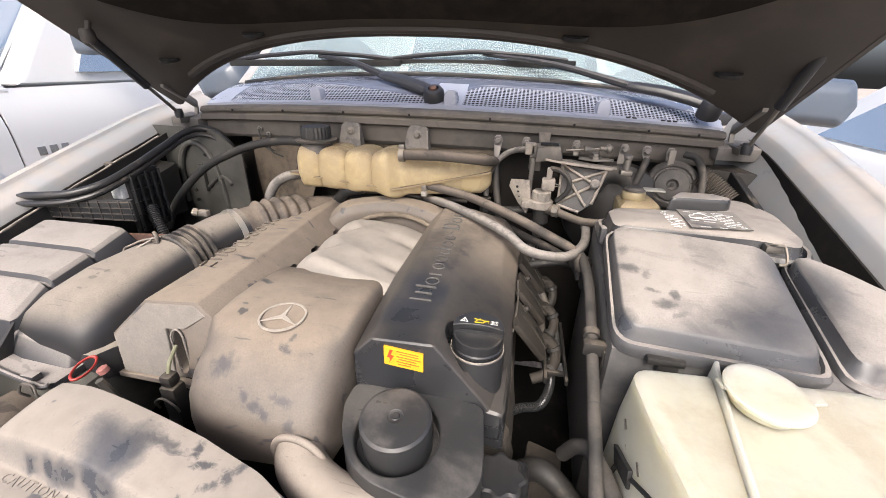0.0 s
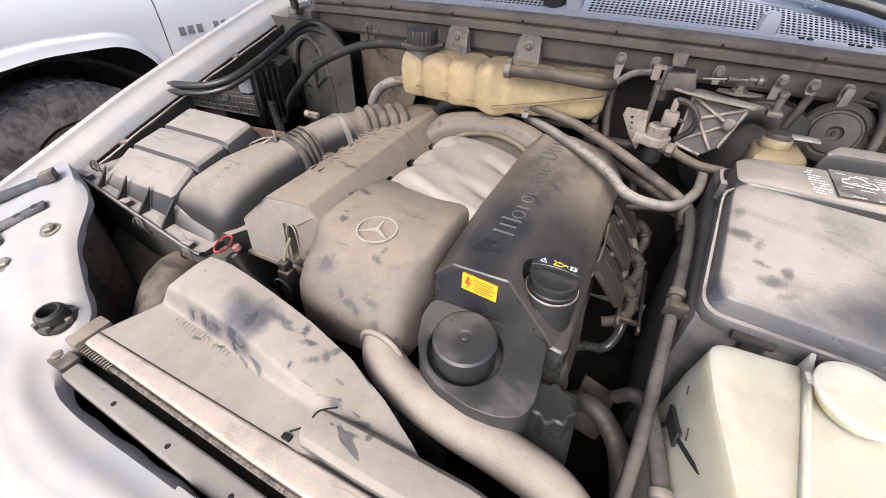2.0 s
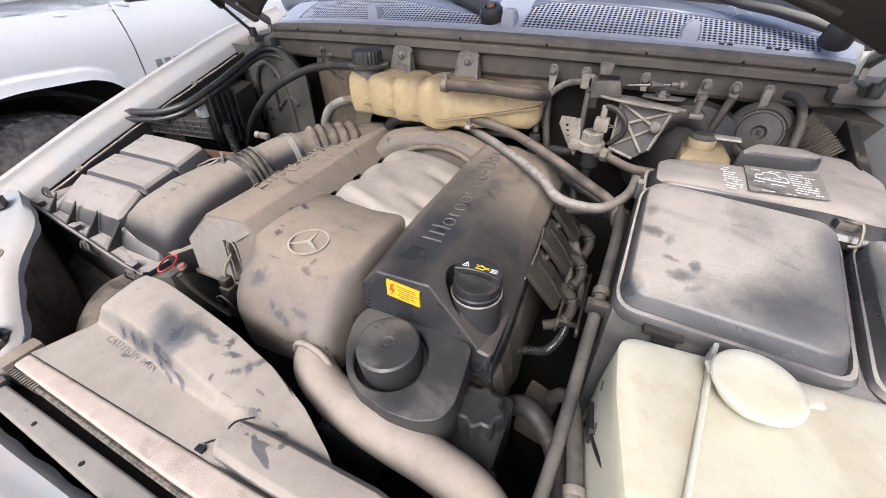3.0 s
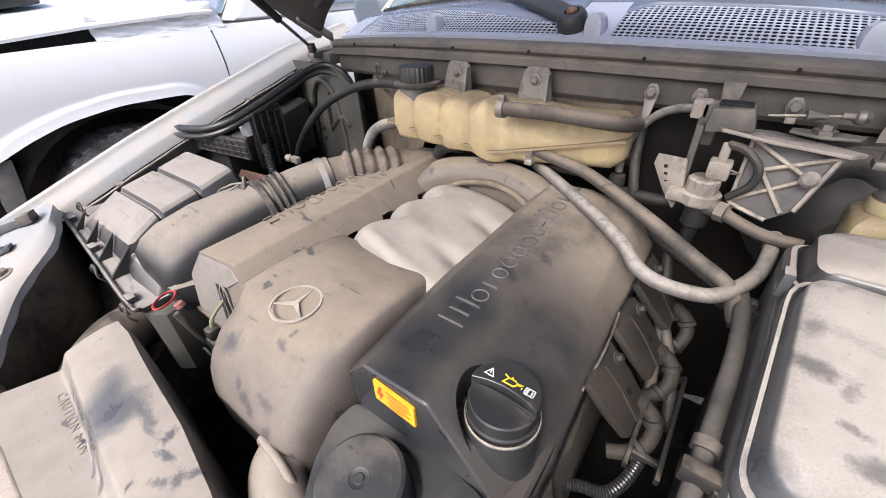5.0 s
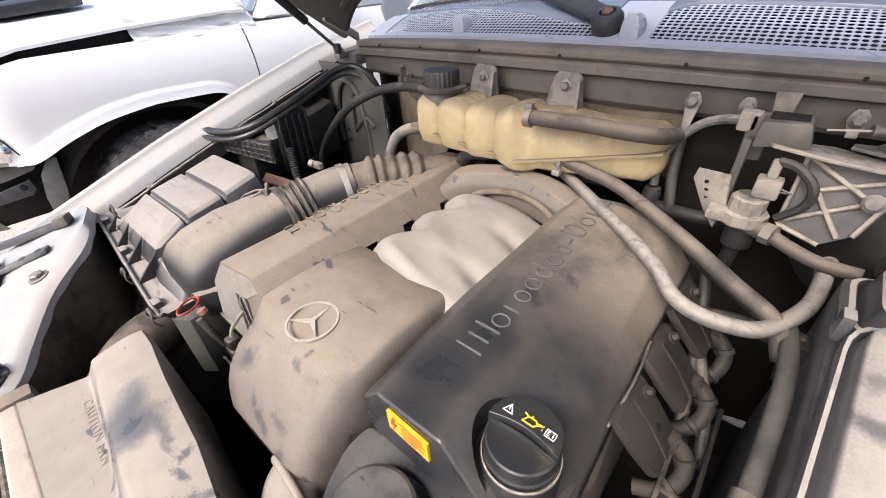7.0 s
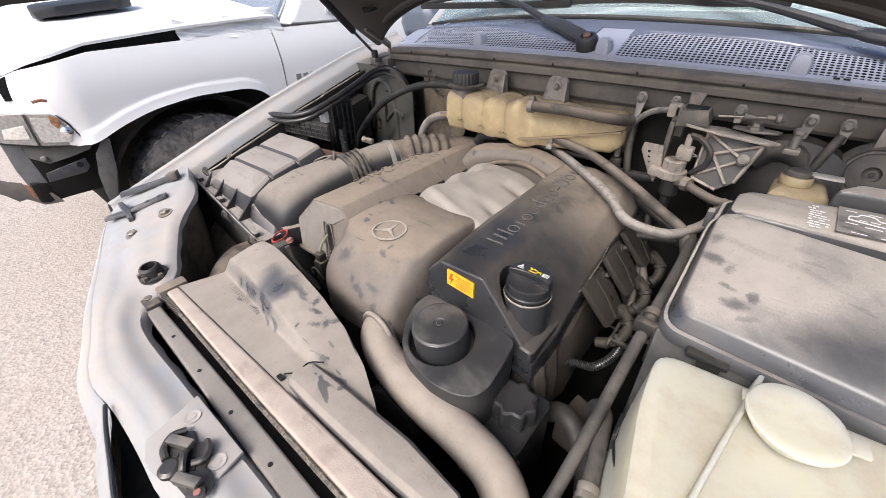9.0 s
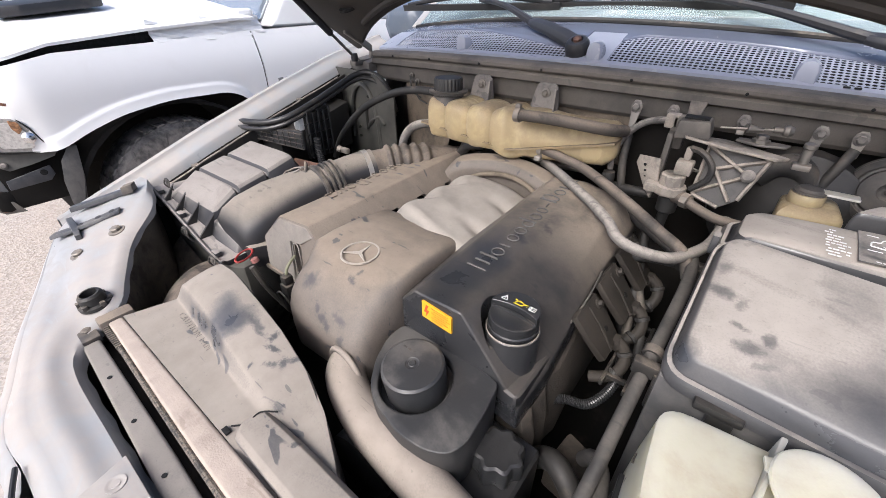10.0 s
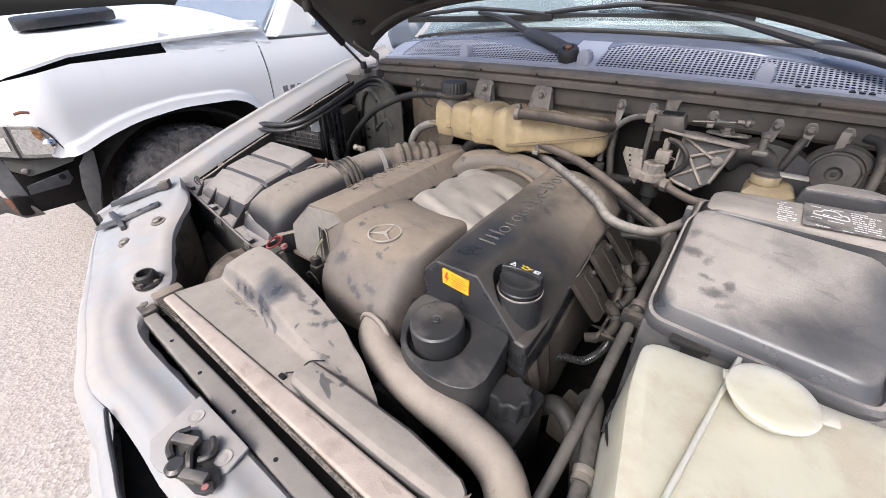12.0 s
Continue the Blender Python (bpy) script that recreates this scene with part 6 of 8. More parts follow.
hose("radiator_hose", [(0.02, 0.47, 0.70), (0.06, 0.46, 0.78), (0.10, 0.44, 0.83), (0.15, 0.41, 0.80), (0.18, 0.36, 0.74)], 0.017, RUBBER, "black hose low in the bay")
hose("vent_hose", [(-0.495, 0.892, 1.204), (-0.56, 0.90, 1.200), (-0.63, 0.90, 1.187), (-0.70, 0.90, 1.162), (-0.79, 0.905, 1.118), (-0.858, 0.90, 1.062), (-0.912, 0.895, 1.0), (-0.94, 0.89, 0.94)], 0.0098, RUBBER, "black rubber vent hose")
hose("heater_hose", [(-0.500, 0.890, 1.126), (-0.535, 0.872, 1.122), (-0.565, 0.86, 1.100), (-0.578, 0.85, 1.06), (-0.572, 0.86, 1.02)], 0.0115, HOSE_WHITE, "pale dusty bent hose under the tank")
hose("black_line", [(-0.44, 0.93, 1.045), (-0.41, 0.905, 1.075), (-0.385, 0.89, 1.095), (-0.35, 0.90, 1.10)], 0.014, PLASTIC_BLACK, "black plastic pipe under the tank")
hose("fuel_line", [(-0.40, 0.955, 1.075), (-0.30, 0.950, 1.078), (-0.20, 0.945, 1.074), (-0.10, 0.94, 1.078)], 0.006, STEEL, "thin steel line along the bulkhead")
hose("rear_hose", [(0.00, 0.905, 1.035), (0.05, 0.86, 1.030), (0.10, 0.83, 1.022), (0.15, 0.80, 1.005), (0.165, 0.78, 0.98)], 0.0085, RUBBER, "dusty thin hose behind the engine cover")
hose("rear_hose", [(0.02, 0.89, 1.0), (0.06, 0.84, 0.985), (0.085, 0.79, 0.95), (0.12, 0.73, 0.90), (0.135, 0.67, 0.86)], 0.0075, RUBBER, "dusty thin hose going down beside the engine")
alone("cable_tray", join(box(0.100, 0.106, 0.58, 0.76, 0.872, 0.884, 0.002), box(0.136, 0.142, 0.58, 0.76, 0.872, 0.884, 0.002), *[box(0.106, 0.136, y, y + 0.008, 0.874, 0.882, 0.001) for y in (0.60, 0.66, 0.72, 0.75)]), PLASTIC_DARK, "black plastic ladder-shaped cable tray", "cable tray")
hose("loom_branch", [(0.03, 0.80, 0.98), (0.09, 0.80, 1.0), (0.14, 0.81, 1.0), (0.20, 0.82, 0.99)], 0.008, RUBBER, "black wiring branch across the engine")
hose("loom_branch", [(0.06, 0.86, 1.02), (0.08, 0.80, 0.96), (0.10, 0.72, 0.88), (0.12, 0.66, 0.80)], 0.008, RUBBER, "black wiring branch hanging down")
hose("loom_branch", [(0.02, 0.90, 1.02), (0.04, 0.84, 0.95), (0.075, 0.76, 0.88), (0.13, 0.74, 0.80)], 0.009, RUBBER, "black wiring branch hanging down")
part("hose_clip", join(disc_at((-0.190, 0.890, 1.123), (0.95, -0.2, -0.1), [(0.0135, -0.006), (0.015, -0.006), (0.015, 0.006), (0.0135, 0.006)], 20), box(-0.198, -0.184, 0.868, 0.882, 1.102, 1.112, 0.002)), CLAMP, back_hose, "steel hose clip")
part("hose_clip", join(disc_at((-0.232, 0.843, 1.200), (1, 0.0, 0), [(0.0135, -0.006), (0.015, -0.006), (0.015, 0.006), (0.0135, 0.006)], 20), box(-0.238, -0.226, 0.836, 0.846, 1.214, 1.222, 0.002)), STEEL, overflow, "steel hose clip")
part("hose_clamp", disc_at((0.1785, 0.297, 0.9165), (0.15, -0.97, -0.12), [(0.0115, -0.010), (0.0138, -0.010), (0.0138, -0.003), (0.0128, 0.0), (0.0138, 0.003), (0.0138, 0.010), (0.0115, 0.010)], 20), STEEL, low_hose, "steel hose clamp")
part("hose_clamp", disc_at((0.1745, 0.882, 1.062), (0.08, 0.97, 0.1), [(0.0094, -0.007), (0.0112, -0.007), (0.0112, 0.007), (0.0094, 0.007)], 20), STEEL, pale_hose, "dull hose clamp")
part("hose_clamp", disc_at((0.1563, 0.560, 1.003), (0.05, 0.92, 0.31), [(0.0110, -0.006), (0.0126, -0.006), (0.0126, 0.006), (0.0110, 0.006)], 20), PLASTIC, edge_hose, "plastic hose band")
for p in ((0.157, 0.528, 0.995), (0.152, 0.765, 1.022)):
    alone("hose_bracket", join(box(p[0] - 0.018, p[0] + 0.022, p[1] - 0.008, p[1] + 0.008, p[2] - 0.004, p[2] + 0.018, 0.004), box(p[0] + 0.010, p[0] + 0.030, p[1] - 0.012, p[1] + 0.012, p[2] - 0.05, p[2] + 0.01, 0.003)), PLASTIC_DARK, "dark plastic hose bracket on the box side", "bracket")

# ---- actuator with a ribbed plate, right of the tank ----
act = empty("throttle_actuator", (0.12, 0.87, 1.10), "dusty cast throttle actuator with a cross-ribbed plate and cable", "actuator")


def face(p00, p10, p11, p01, thick=0.01):
    a, b, c, d = (Vector(p) for p in (p00, p10, p11, p01))
    n = (b - a).cross(d - a).normalized() * thick
    return loft([[a, b, c, d], [a - n, b - n, c - n, d - n]], bev=0.003)


P = {"tl": Vector((0.110, 0.915, 1.186)), "tr": Vector((0.200, 0.903, 1.180)), "br": Vector((0.178, 0.886, 1.110)), "bm": Vector((0.155, 0.886, 1.090)), "bl": Vector((0.110, 0.896, 1.100)), "bolt": Vector((0.179, 0.893, 1.152)), "c": Vector((0.130, 0.900, 1.152)), "d": Vector((0.167, 0.886, 1.104))}
CORNERS = ("tl", "tr", "br", "bm", "bl")
part("rib_plate", loft([[tuple(P[k]) for k in CORNERS], [tuple(P[k] + Vector((0.0, 0.03, -0.012))) for k in CORNERS]], bev=0.003), CASEGREY, act, "cast plate with crossed ribs")


def rib(a, b, w=0.0036):
    out = Vector((-0.15, -0.85, 0.45)) * 0.0065
    d = (b - a).normalized()
    n = d.cross(out).normalized() * w
    part("rib", loft([[a - n, a + n, a + n * 0.6 + out, a - n * 0.6 + out], [b - n, b + n, b + n * 0.6 + out, b - n * 0.6 + out]], bev=0.0005, seg=1), CASTDUST, act)


rib(P["tl"], P["bolt"]), rib(P["c"], P["d"]), rib(P["bolt"], P["bl"].lerp(P["tl"], 0.06)), rib(P["bl"], P["bm"]), rib(P["tl"], P["bl"]), rib(P["tr"], P["br"]), rib(P["c"], P["tr"])
part("plate_bolt", disc_at((0.179, 0.888, 1.154), (-0.1, -0.9, 0.4), [(0.0105, 0), (0.0105, 0.006), (0.007, 0.009)], 18), HOSE_WHITE, act, "pale bolt head")
part("top_arm", loft([[(0.072, 0.886, z + 0.010), (0.130, 0.884, z + 0.003), (0.205, 0.884, z - 0.002), (0.222, 0.908, z - 0.004), (0.130, 0.945, z), (0.060, 0.935, z)] for z in (1.188, 1.193)], bev=0.002), CASTDUST, act, "flat dusty arm")
part("cable_housing", loft([[(0.050, 0.900, 1.190), (0.108, 0.900, 1.198), (0.106, 0.940, 1.200), (0.052, 0.940, 1.196)], [(0.052, 0.903, 1.222), (0.100, 0.903, 1.226), (0.100, 0.938, 1.228), (0.052, 0.938, 1.226)]], bev=0.004), ALU, act, "dusty cable housing")
part("housing_slot", box(0.058, 0.096, 0.910, 0.932, 1.2255, 1.2290, 0.001), BLACK, act)
part("fin", loft([[(0.058, 0.930, 1.215), (0.076, 0.930, 1.215), (0.080, 0.962, 1.246), (0.052, 0.962, 1.246)], [(0.058, 0.936, 1.213), (0.076, 0.936, 1.213), (0.080, 0.968, 1.242), (0.052, 0.968, 1.242)]], bev=0.002), ALU, act)
part("upright", join(box(0.040, 0.050, 0.905, 0.922, 1.085, 1.198, 0.003), box(0.038, 0.064, 0.925, 0.945, 1.165, 1.225, 0.004)), ALU, act, "upright bracket")
part("cable", tube([(0.114, 0.925, 1.216), (0.150, 0.935, 1.218), (0.190, 0.945, 1.220)], 0.0014, 6, 4), EMBLEM, act, "bare steel cable")
part("cable_end", join(disc_at((0.152, 0.935, 1.218), (1, 0.2, 0), [(0.0075, 0), (0.004, 0.016), (0.003, 0.022)], 12), disc_at((0.186, 0.944, 1.220), (1, 0.2, 0), [(0.0045, 0), (0.0045, 0.012), (0.008, 0.014), (0.010, 0.020), (0.006, 0.027)], 12)), STEEL, act)
part("lever", loft([[(0.142, 0.925, z), (0.175, 0.912, z), (0.212, 0.922, z), (0.218, 0.938, z), (0.180, 0.946, z), (0.145, 0.940, z)] for z in (1.197, 1.201)], bev=0.001), STEEL, act, "small lever plate")
part("lever_nut", disc_at((0.176, 0.928, 1.201), (0, 0, 1), [(0.013, 0), (0.013, 0.005), (0.009, 0.006), (0.009, 0.012)], 6), STEEL, act)
part("ball_joint", join(disc_at((0.238, 0.905, 1.182), (0, 0, 1), [(0.007, 0), (0.007, 0.026), (0.009, 0.028), (0.009, 0.034), (0.005, 0.036)], 14), box(0.226, 0.250, 0.893, 0.914, 1.176, 1.186, 0.003)), STEEL, act)
part("valve_body", join(disc_at((0.072, 0.895, 1.092), (0, 0, 1), [(0.026, 0), (0.028, 0.003), (0.028, 0.016), (0.021, 0.018), (0.021, 0.036), (0.018, 0.039)], 10), box(0.030, 0.072, 0.876, 0.908, 1.092, 1.110, 0.006)), CASTDUST, act, "round dusty valve")
part("valve_plug", join(box(0.070, 0.098, 0.886, 0.910, 1.132, 1.158, 0.004), box(0.078, 0.090, 0.892, 0.904, 1.158, 1.182, 0.004)), CASTDUST, act, "grey connector")
part("wire_clip", tube([(0.098, 0.886, 1.150), (0.107, 0.884, 1.148), (0.107, 0.898, 1.142), (0.098, 0.900, 1.140)], 0.0014, 6, 4), STEEL, act)
part("cable_loop", tube([(0.085, 0.898, 1.180), (0.105, 0.890, 1.178), (0.125, 0.885, 1.160), (0.125, 0.885, 1.135), (0.105, 0.890, 1.110)], 0.0055, 8, 6), RUBBER, act, "black cable loop")
part("valve_foot", join(disc_at((0.076, 0.897, 1.052), (0, 0, 1), [(0.011, 0), (0.018, 0.005), (0.018, 0.04)], 20), tube([(0.076, 0.897, 1.055), (0.074, 0.900, 1.03), (0.070, 0.905, 0.98)], 0.010, 12, 4)), PLASTIC_DARK, act)
hp = tube([(0.085, 0.888, 1.092), (0.102, 0.882, 1.092), (0.125, 0.872, 1.086), (0.16, 0.865, 1.078), (0.20, 0.862, 1.078)], lambda t: 0.0125 if t < 0.35 else 0.0085, 14, 6)
part("valve_hose", hp, HOSE_TAN, act)
part("hose_nut", disc_at((0.106, 0.880, 1.091), (0.9, -0.35, 0), [(0.0145, -0.006), (0.0145, 0.006)], 8), STEEL, act)
MP = [(0.002, 0.915, 1.147), (0.042, 0.897, 1.152), (0.050, 0.890, 1.106), (0.043, 0.888, 1.076), (0.023, 0.902, 1.095), (-0.001, 0.916, 1.130)]
part("mount_plate", loft([MP, [(x + 0.002, y + 0.004, z - 0.002) for x, y, z in MP]], bev=0.001), CASTDUST, act, "dusty steel mounting plate")
for k in range(3):
    part("plate_hole", disc_at((0.018 + 0.003 * k, 0.9070 - 0.0015 * k, 1.132 - 0.010 * k), (-0.4, -0.8, 0.45), [(0.003, -0.001), (0.003, 0.0014)], 10), BLACK, act)
hose("sheathed_cable", [(0.040, 0.935, 1.212), (0.011, 0.955, 1.205), (-0.016, 0.955, 1.194), (-0.040, 0.948, 1.168), (-0.054, 0.940, 1.13), (-0.054, 0.940, 1.096)], 0.0065, HOSE_WHITE, "grey sheathed throttle cable in a loop", 10)
part("cable_ferrule", join(box(0.026, 0.050, 0.925, 0.945, 1.200, 1.226, 0.004)), CASTDUST, act, "grey cable end block")
alone("cable_boot", disc_at((-0.054, 0.941, 1.045), (0, 0, 1), [(0.013, 0), (0.014, 0.035), (0.012, 0.045)], 14), RUBBER, "black rubber cable boot", "cable boot")
hose("bulkhead_hose", [(-0.05, 0.94, 1.06), (0.02, 0.92, 1.07), (0.06, 0.93, 1.075)], 0.010, RUBBER, "dark hose along the bulkhead")


# ---- brackets on the cowl rail ----
def rail_bracket(x, drop, lean=0.0, mat=STEEL):
    y, z = rail_y(x) - 0.006, rail_z(x) - 0.052
    b = empty("rail_bracket", (x, y, z - drop), "dusty steel bracket bolted to the cowl rail", "bracket", "brackets on the cowl rail")
    part("strap", loft([[(x - w + lean * t, y - o, z + d), (x + w + lean * t, y - o, z + d), (x + w + lean * t, y - o - 0.004, z + d), (x - w + lean * t, y - o - 0.004, z + d)] for w, d, o, t in ((0.005, 0.013, 0.0, 0), (0.009, 0.007, 0.0, 0), (0.009, -0.008, 0.0, 0.1), (0.006, -drop * 0.6, 0.008, 0.6), (0.006, -drop, 0.010, 1.0))], bev=0.002), mat, b)
    part("bracket_bolt", bolt((x, y - 0.004, z), (0, -1, 0.15), 0.0072, 0.009), HOSE_WHITE, b, "pale bolt head")
    return b


rail_bracket(-0.037, 0.05)
b2 = rail_bracket(0.252, 0.085, -0.012)
part("bracket_foot", box(0.215, 0.262, rail_y(0.25) - 0.035, rail_y(0.25) - 0.012, rail_z(0.25) - 0.142, rail_z(0.25) - 0.134, 0.002), STEEL, b2)
rail_bracket(0.305, 0.03)
rail_bracket(0.362, 0.05)
rail_bracket(0.028, 0.015), rail_bracket(0.142, 0.02)
hose("strap_tail", [(-0.037, 0.955, 1.17), (-0.032, 0.94, 1.12), (-0.022, 0.93, 1.07), (-0.015, 0.93, 1.02)], 0.008, RUBBER, "dark cable under the rail bracket")
hose("ground_strap", [(0.300, 0.995, 1.195), (0.292, 0.985, 1.17), (0.282, 0.98, 1.13), (0.284, 0.98, 1.09)], 0.008, RUBBER, "dark cable hanging from the rail")
hose("thick_pipe", [(0.19, 0.97, 1.13), (0.215, 0.975, 1.155), (0.25, 0.985, 1.150), (0.27, 0.99, 1.11)], 0.020, RUBBER, "thick dark hose behind the actuator")
hose("booster_hose", [(0.385, 1.02, 1.205), (0.405, 1.0, 1.20), (0.412, 0.965, 1.17), (0.408, 0.94, 1.12), (0.395, 0.93, 1.07)], 0.0080, RUBBER, "black vacuum hose behind the horn")
for x, z in ((-0.70, 1.205), (-0.672, 1.192)):
    term = empty("wire_terminal", (x, rail_y(x) - 0.004, z - 0.03), "small ring terminal with a wire on the rail", "terminal", "terminals on the rail")
    part("terminal_bolt", bolt((x, rail_y(x) + 0.012, z), (0, -1, 0), 0.005), STEEL, term)
    part("wire", tube([(x, rail_y(x) + 0.004, z), (x + 0.006, rail_y(x), z - 0.025), (x + 0.012, rail_y(x), z - 0.045), (x + 0.04, rail_y(x) + 0.006, z - 0.058)], 0.0022, 6, 4), PLASTIC_DARK, term)

# horn disc and brake fluid
horn = empty("signal_horn", (0.362, 0.985, 1.07), "dusty black disc horn", "horn")
hm = Matrix.Translation((0.362, 0.985, 1.141)) @ Vector((-0.22, -0.92, 0.30)).to_track_quat("Z", "Y").to_matrix().to_4x4()
part("horn_disc", lathe([(0.046, -0.026), (0.056, -0.020), (0.0575, -0.014), (0.0545, -0.011), (0.0530, -0.003), (0.0500, 0.0), (0.0430, 0.003), (0.0405, -0.001), (0.0370, -0.001), (0.0345, 0.005), (0.022, 0.008), (0.013, 0.0095), (0.011, 0.004), (0.008, 0.002)], hm, 48), HORNGREY, horn, "stepped dusty disc")
part("horn_nut", lathe([(0.005, 0.001), (0.005, 0.007), (0.003, 0.008)], hm, 6), COILBROWN, horn)
part("horn_bracket", box(0.346, 0.360, 1.0, 1.006, 1.16, 1.215, 0.002), STEEL, horn)
alone("ribbed_duct", ribbed([(0.415, 1.00, 1.16), (0.445, 0.985, 1.14), (0.475, 0.965, 1.115)], 0.030, 18, 16, 0.14), HOSE_TAN, "dusty ribbed hose behind the horn", "hose")
brake = empty("brake_fluid_reservoir", (0.275, 0.905, 1.06), "cream brake fluid reservoir with a dusty screw cap", "reservoir")
part("reservoir_body", loft([[(0.232 - e, 0.86 - e, z), (0.315 + e, 0.87 - e, z), (0.310 + e, 0.95 + e, z), (0.235 - e, 0.94 + e, z)] for z, e in ((1.05, 0.0), (1.12, 0.0), (1.130, -0.012))], bev=0.006), AMBER, brake)
part("reservoir_cap", disc_at((0.262, 0.898, 1.128), (0, 0, 1), [(0.021, -0.002), (0.0235, 0.003), (0.0235, 0.014), (0.022, 0.017), (0.018, 0.018)], 32), AMBER, brake, "dusty cream screw cap")
part("cap_disc", disc_at((0.262, 0.898, 1.146), (0, 0, 1), [(0.0215, 0), (0.0215, 0.003), (0.018, 0.004), (0.0155, 0.0075), (0.008, 0.0085)], 28), HORNGREY, brake, "dusty dark cap top")
part("cap_tab", box(0.276, 0.322, 0.892, 0.914, 1.1465, 1.1505, 0.002), CREAM, brake)
alone("brake_booster", disc_at((0.25, 1.02, 1.06), (0, -1, 0.05), [(0.05, -0.06), (0.115, -0.03), (0.12, 0.0), (0.115, 0.03), (0.06, 0.06), (0.03, 0.09)], 36), PLASTIC_DARK, "dark round brake servo against the bulkhead", "brake servo")

# ---- control box with its lids ----
cbox = empty("control_box", (0.36, 0.68, 0.80), "dusty black electronics box with clipped lids", "box")
part("case", prism([(0.170, 0.498), (0.60, 0.455), (0.60, 0.86), (0.42, 0.95), (0.180, 0.825)], 0.70, lambda x, y: min(1.092, 1.026 + max(0, y - 0.49) * 0.30), 0.006), CASEGREY, cbox, "dusty grey-black lower case")


def tray_lid(name, poly, inset, z_low, z_high, label, mat=BOXLID, r=0.03, deep=0.0, parent=cbox, bias=False):
    """A lid with a rolled rim, a step and a crowned top."""
    pts = rounded(poly, r)
    cx, cy = sum(p[0] for p in pts) / len(pts), sum(p[1] for p in pts) / len(pts)

    def ringat(ins, zf):
        out = []
        for x, y in pts:
            d = math.hypot(x - cx, y - cy)
            kk = 0.45 + 1.5 * max(0, -(y - cy) / d) ** 3 if bias else 1.0
            k = max(0.05, 1 - ins * kk / d)
            xx, yy = cx + (x - cx) * k, cy + (y - cy) * k
            out.append((xx, yy, zf(xx, yy)))
        return out
    low = z_low if callable(z_low) else (lambda x, y: z_low)
    high = z_high if callable(z_high) else (lambda x, y: z_high)
    rings = [ringat(0, lambda x, y: low(x, y) - 0.012), ringat(-0.003, low), ringat(0.002, lambda x, y: low(x, y) + 0.006), ringat(inset * 0.4, lambda x, y: low(x, y) + 0.006), ringat(inset * 0.55, lambda x, y: low(x, y) + 0.001), ringat(inset * 0.8, lambda x, y: low(x, y) + 0.3 * (high(x, y) - low(x, y))), ringat(inset, lambda x, y: low(x, y) + 0.85 * (high(x, y) - low(x, y))), ringat(inset + 0.008, high), ringat(inset + 0.05, lambda x, y: high(x, y) + 0.003), ringat(9, lambda x, y: high(x, y) + 0.004)]
    return part(name, loft(rings), mat, parent, label, 40)


def flange_z(x, y):
    return 1.036 + max(0, y - 0.49) * 0.42


tray_lid("front_lid", [(0.168, 0.492), (0.430, 0.474), (0.419, 0.676), (0.173, 0.697)], 0.024, flange_z, lambda x, y: flange_z(x, y) + 0.022, "dusty grey lid with rubbed patches", bias=True)
tray_lid("side_lid", [(0.442, 0.473), (0.64, 0.450), (0.61, 0.60), (0.50, 0.655), (0.431, 0.672)], 0.020, lambda x, y: flange_z(x, y) - 0.004, lambda x, y: flange_z(x, y) + 0.020 - 0.10 * max(0, x - 0.46), "dusty grey side lid", bias=True)
back = tray_lid("rear_lid", [(0.175, 0.703), (0.420, 0.683), (0.478, 0.672), (0.510, 0.72), (0.535, 0.87), (0.505, 0.952), (0.400, 0.957), (0.372, 0.838), (0.177, 0.800)], 0.018, lambda x, y: 1.104, lambda x, y: 1.134 - 0.06 * max(0, x - 0.42), "pale dusty rear lid with an information sticker", mat=REARLID, r=0.02)
hump_rings = [[(0.365 + (x - 0.365) * k, 0.845 + (y - 0.845) * k, z) for x, y in rounded([(0.303, 0.818), (0.36, 0.822), (0.41, 0.824), (0.430, 0.848), (0.405, 0.872), (0.335, 0.868)], 0.012)] for k, z in ((1.0, 1.128), (0.97, 1.151), (0.93, 1.156), (0.88, 1.158), (0.1, 1.159))]
part("lid_hump", loft(hump_rings), REARLID, back, "raised rear corner of the lid", 40)
part("rim_tab", box(0.166, 0.176, 0.684, 0.702, 1.105, 1.133, 0.003), BOXLID, cbox)
for x, y in ((0.235, 0.486), (0.53, 0.456)):
    part("lid_catch", join(box(x - 0.024, x + 0.024, y - 0.009, y + 0.006, 1.024, 1.035, 0.003), box(x - 0.008, x + 0.018, y - 0.006, y + 0.006, 1.004, 1.026, 0.002)), PLASTIC_DARK, cbox, "moulded lid catch")
part("wire_latch", join(tube([(0.420, 0.690, 1.128), (0.427, 0.676, 1.134), (0.438, 0.676, 1.132), (0.439, 0.660, 1.112), (0.428, 0.658, 1.108)], 0.0022, 6, 5), box(0.416, 0.442, 0.680, 0.694, 1.118, 1.130, 0.002)), STEEL, cbox, "steel wire latch")
SQ = [(0.314, 0.712), (0.412, 0.722), (0.420, 0.816), (0.318, 0.806)]
stk = part("sticker", loft([[(x, y, z) for x, y in SQ] for z in (1.1385, 1.1398)]), STICKER, back, "worn black information sticker with white print")
random.seed(5)


def print_line(parent, x0, x1, y, h, z, mat, skip=0.25):
    """A line of unreadable print: short bars with gaps."""
    x = x0
    while x < x1 - 0.002:
        w = 0.002 + 0.005 * random.random()
        if random.random() > skip:
            part("print_bar", box(x, min(x + w, x1), y, y + h, z, z + 0.0008, 0), mat, parent)
        x += w + 0.0012


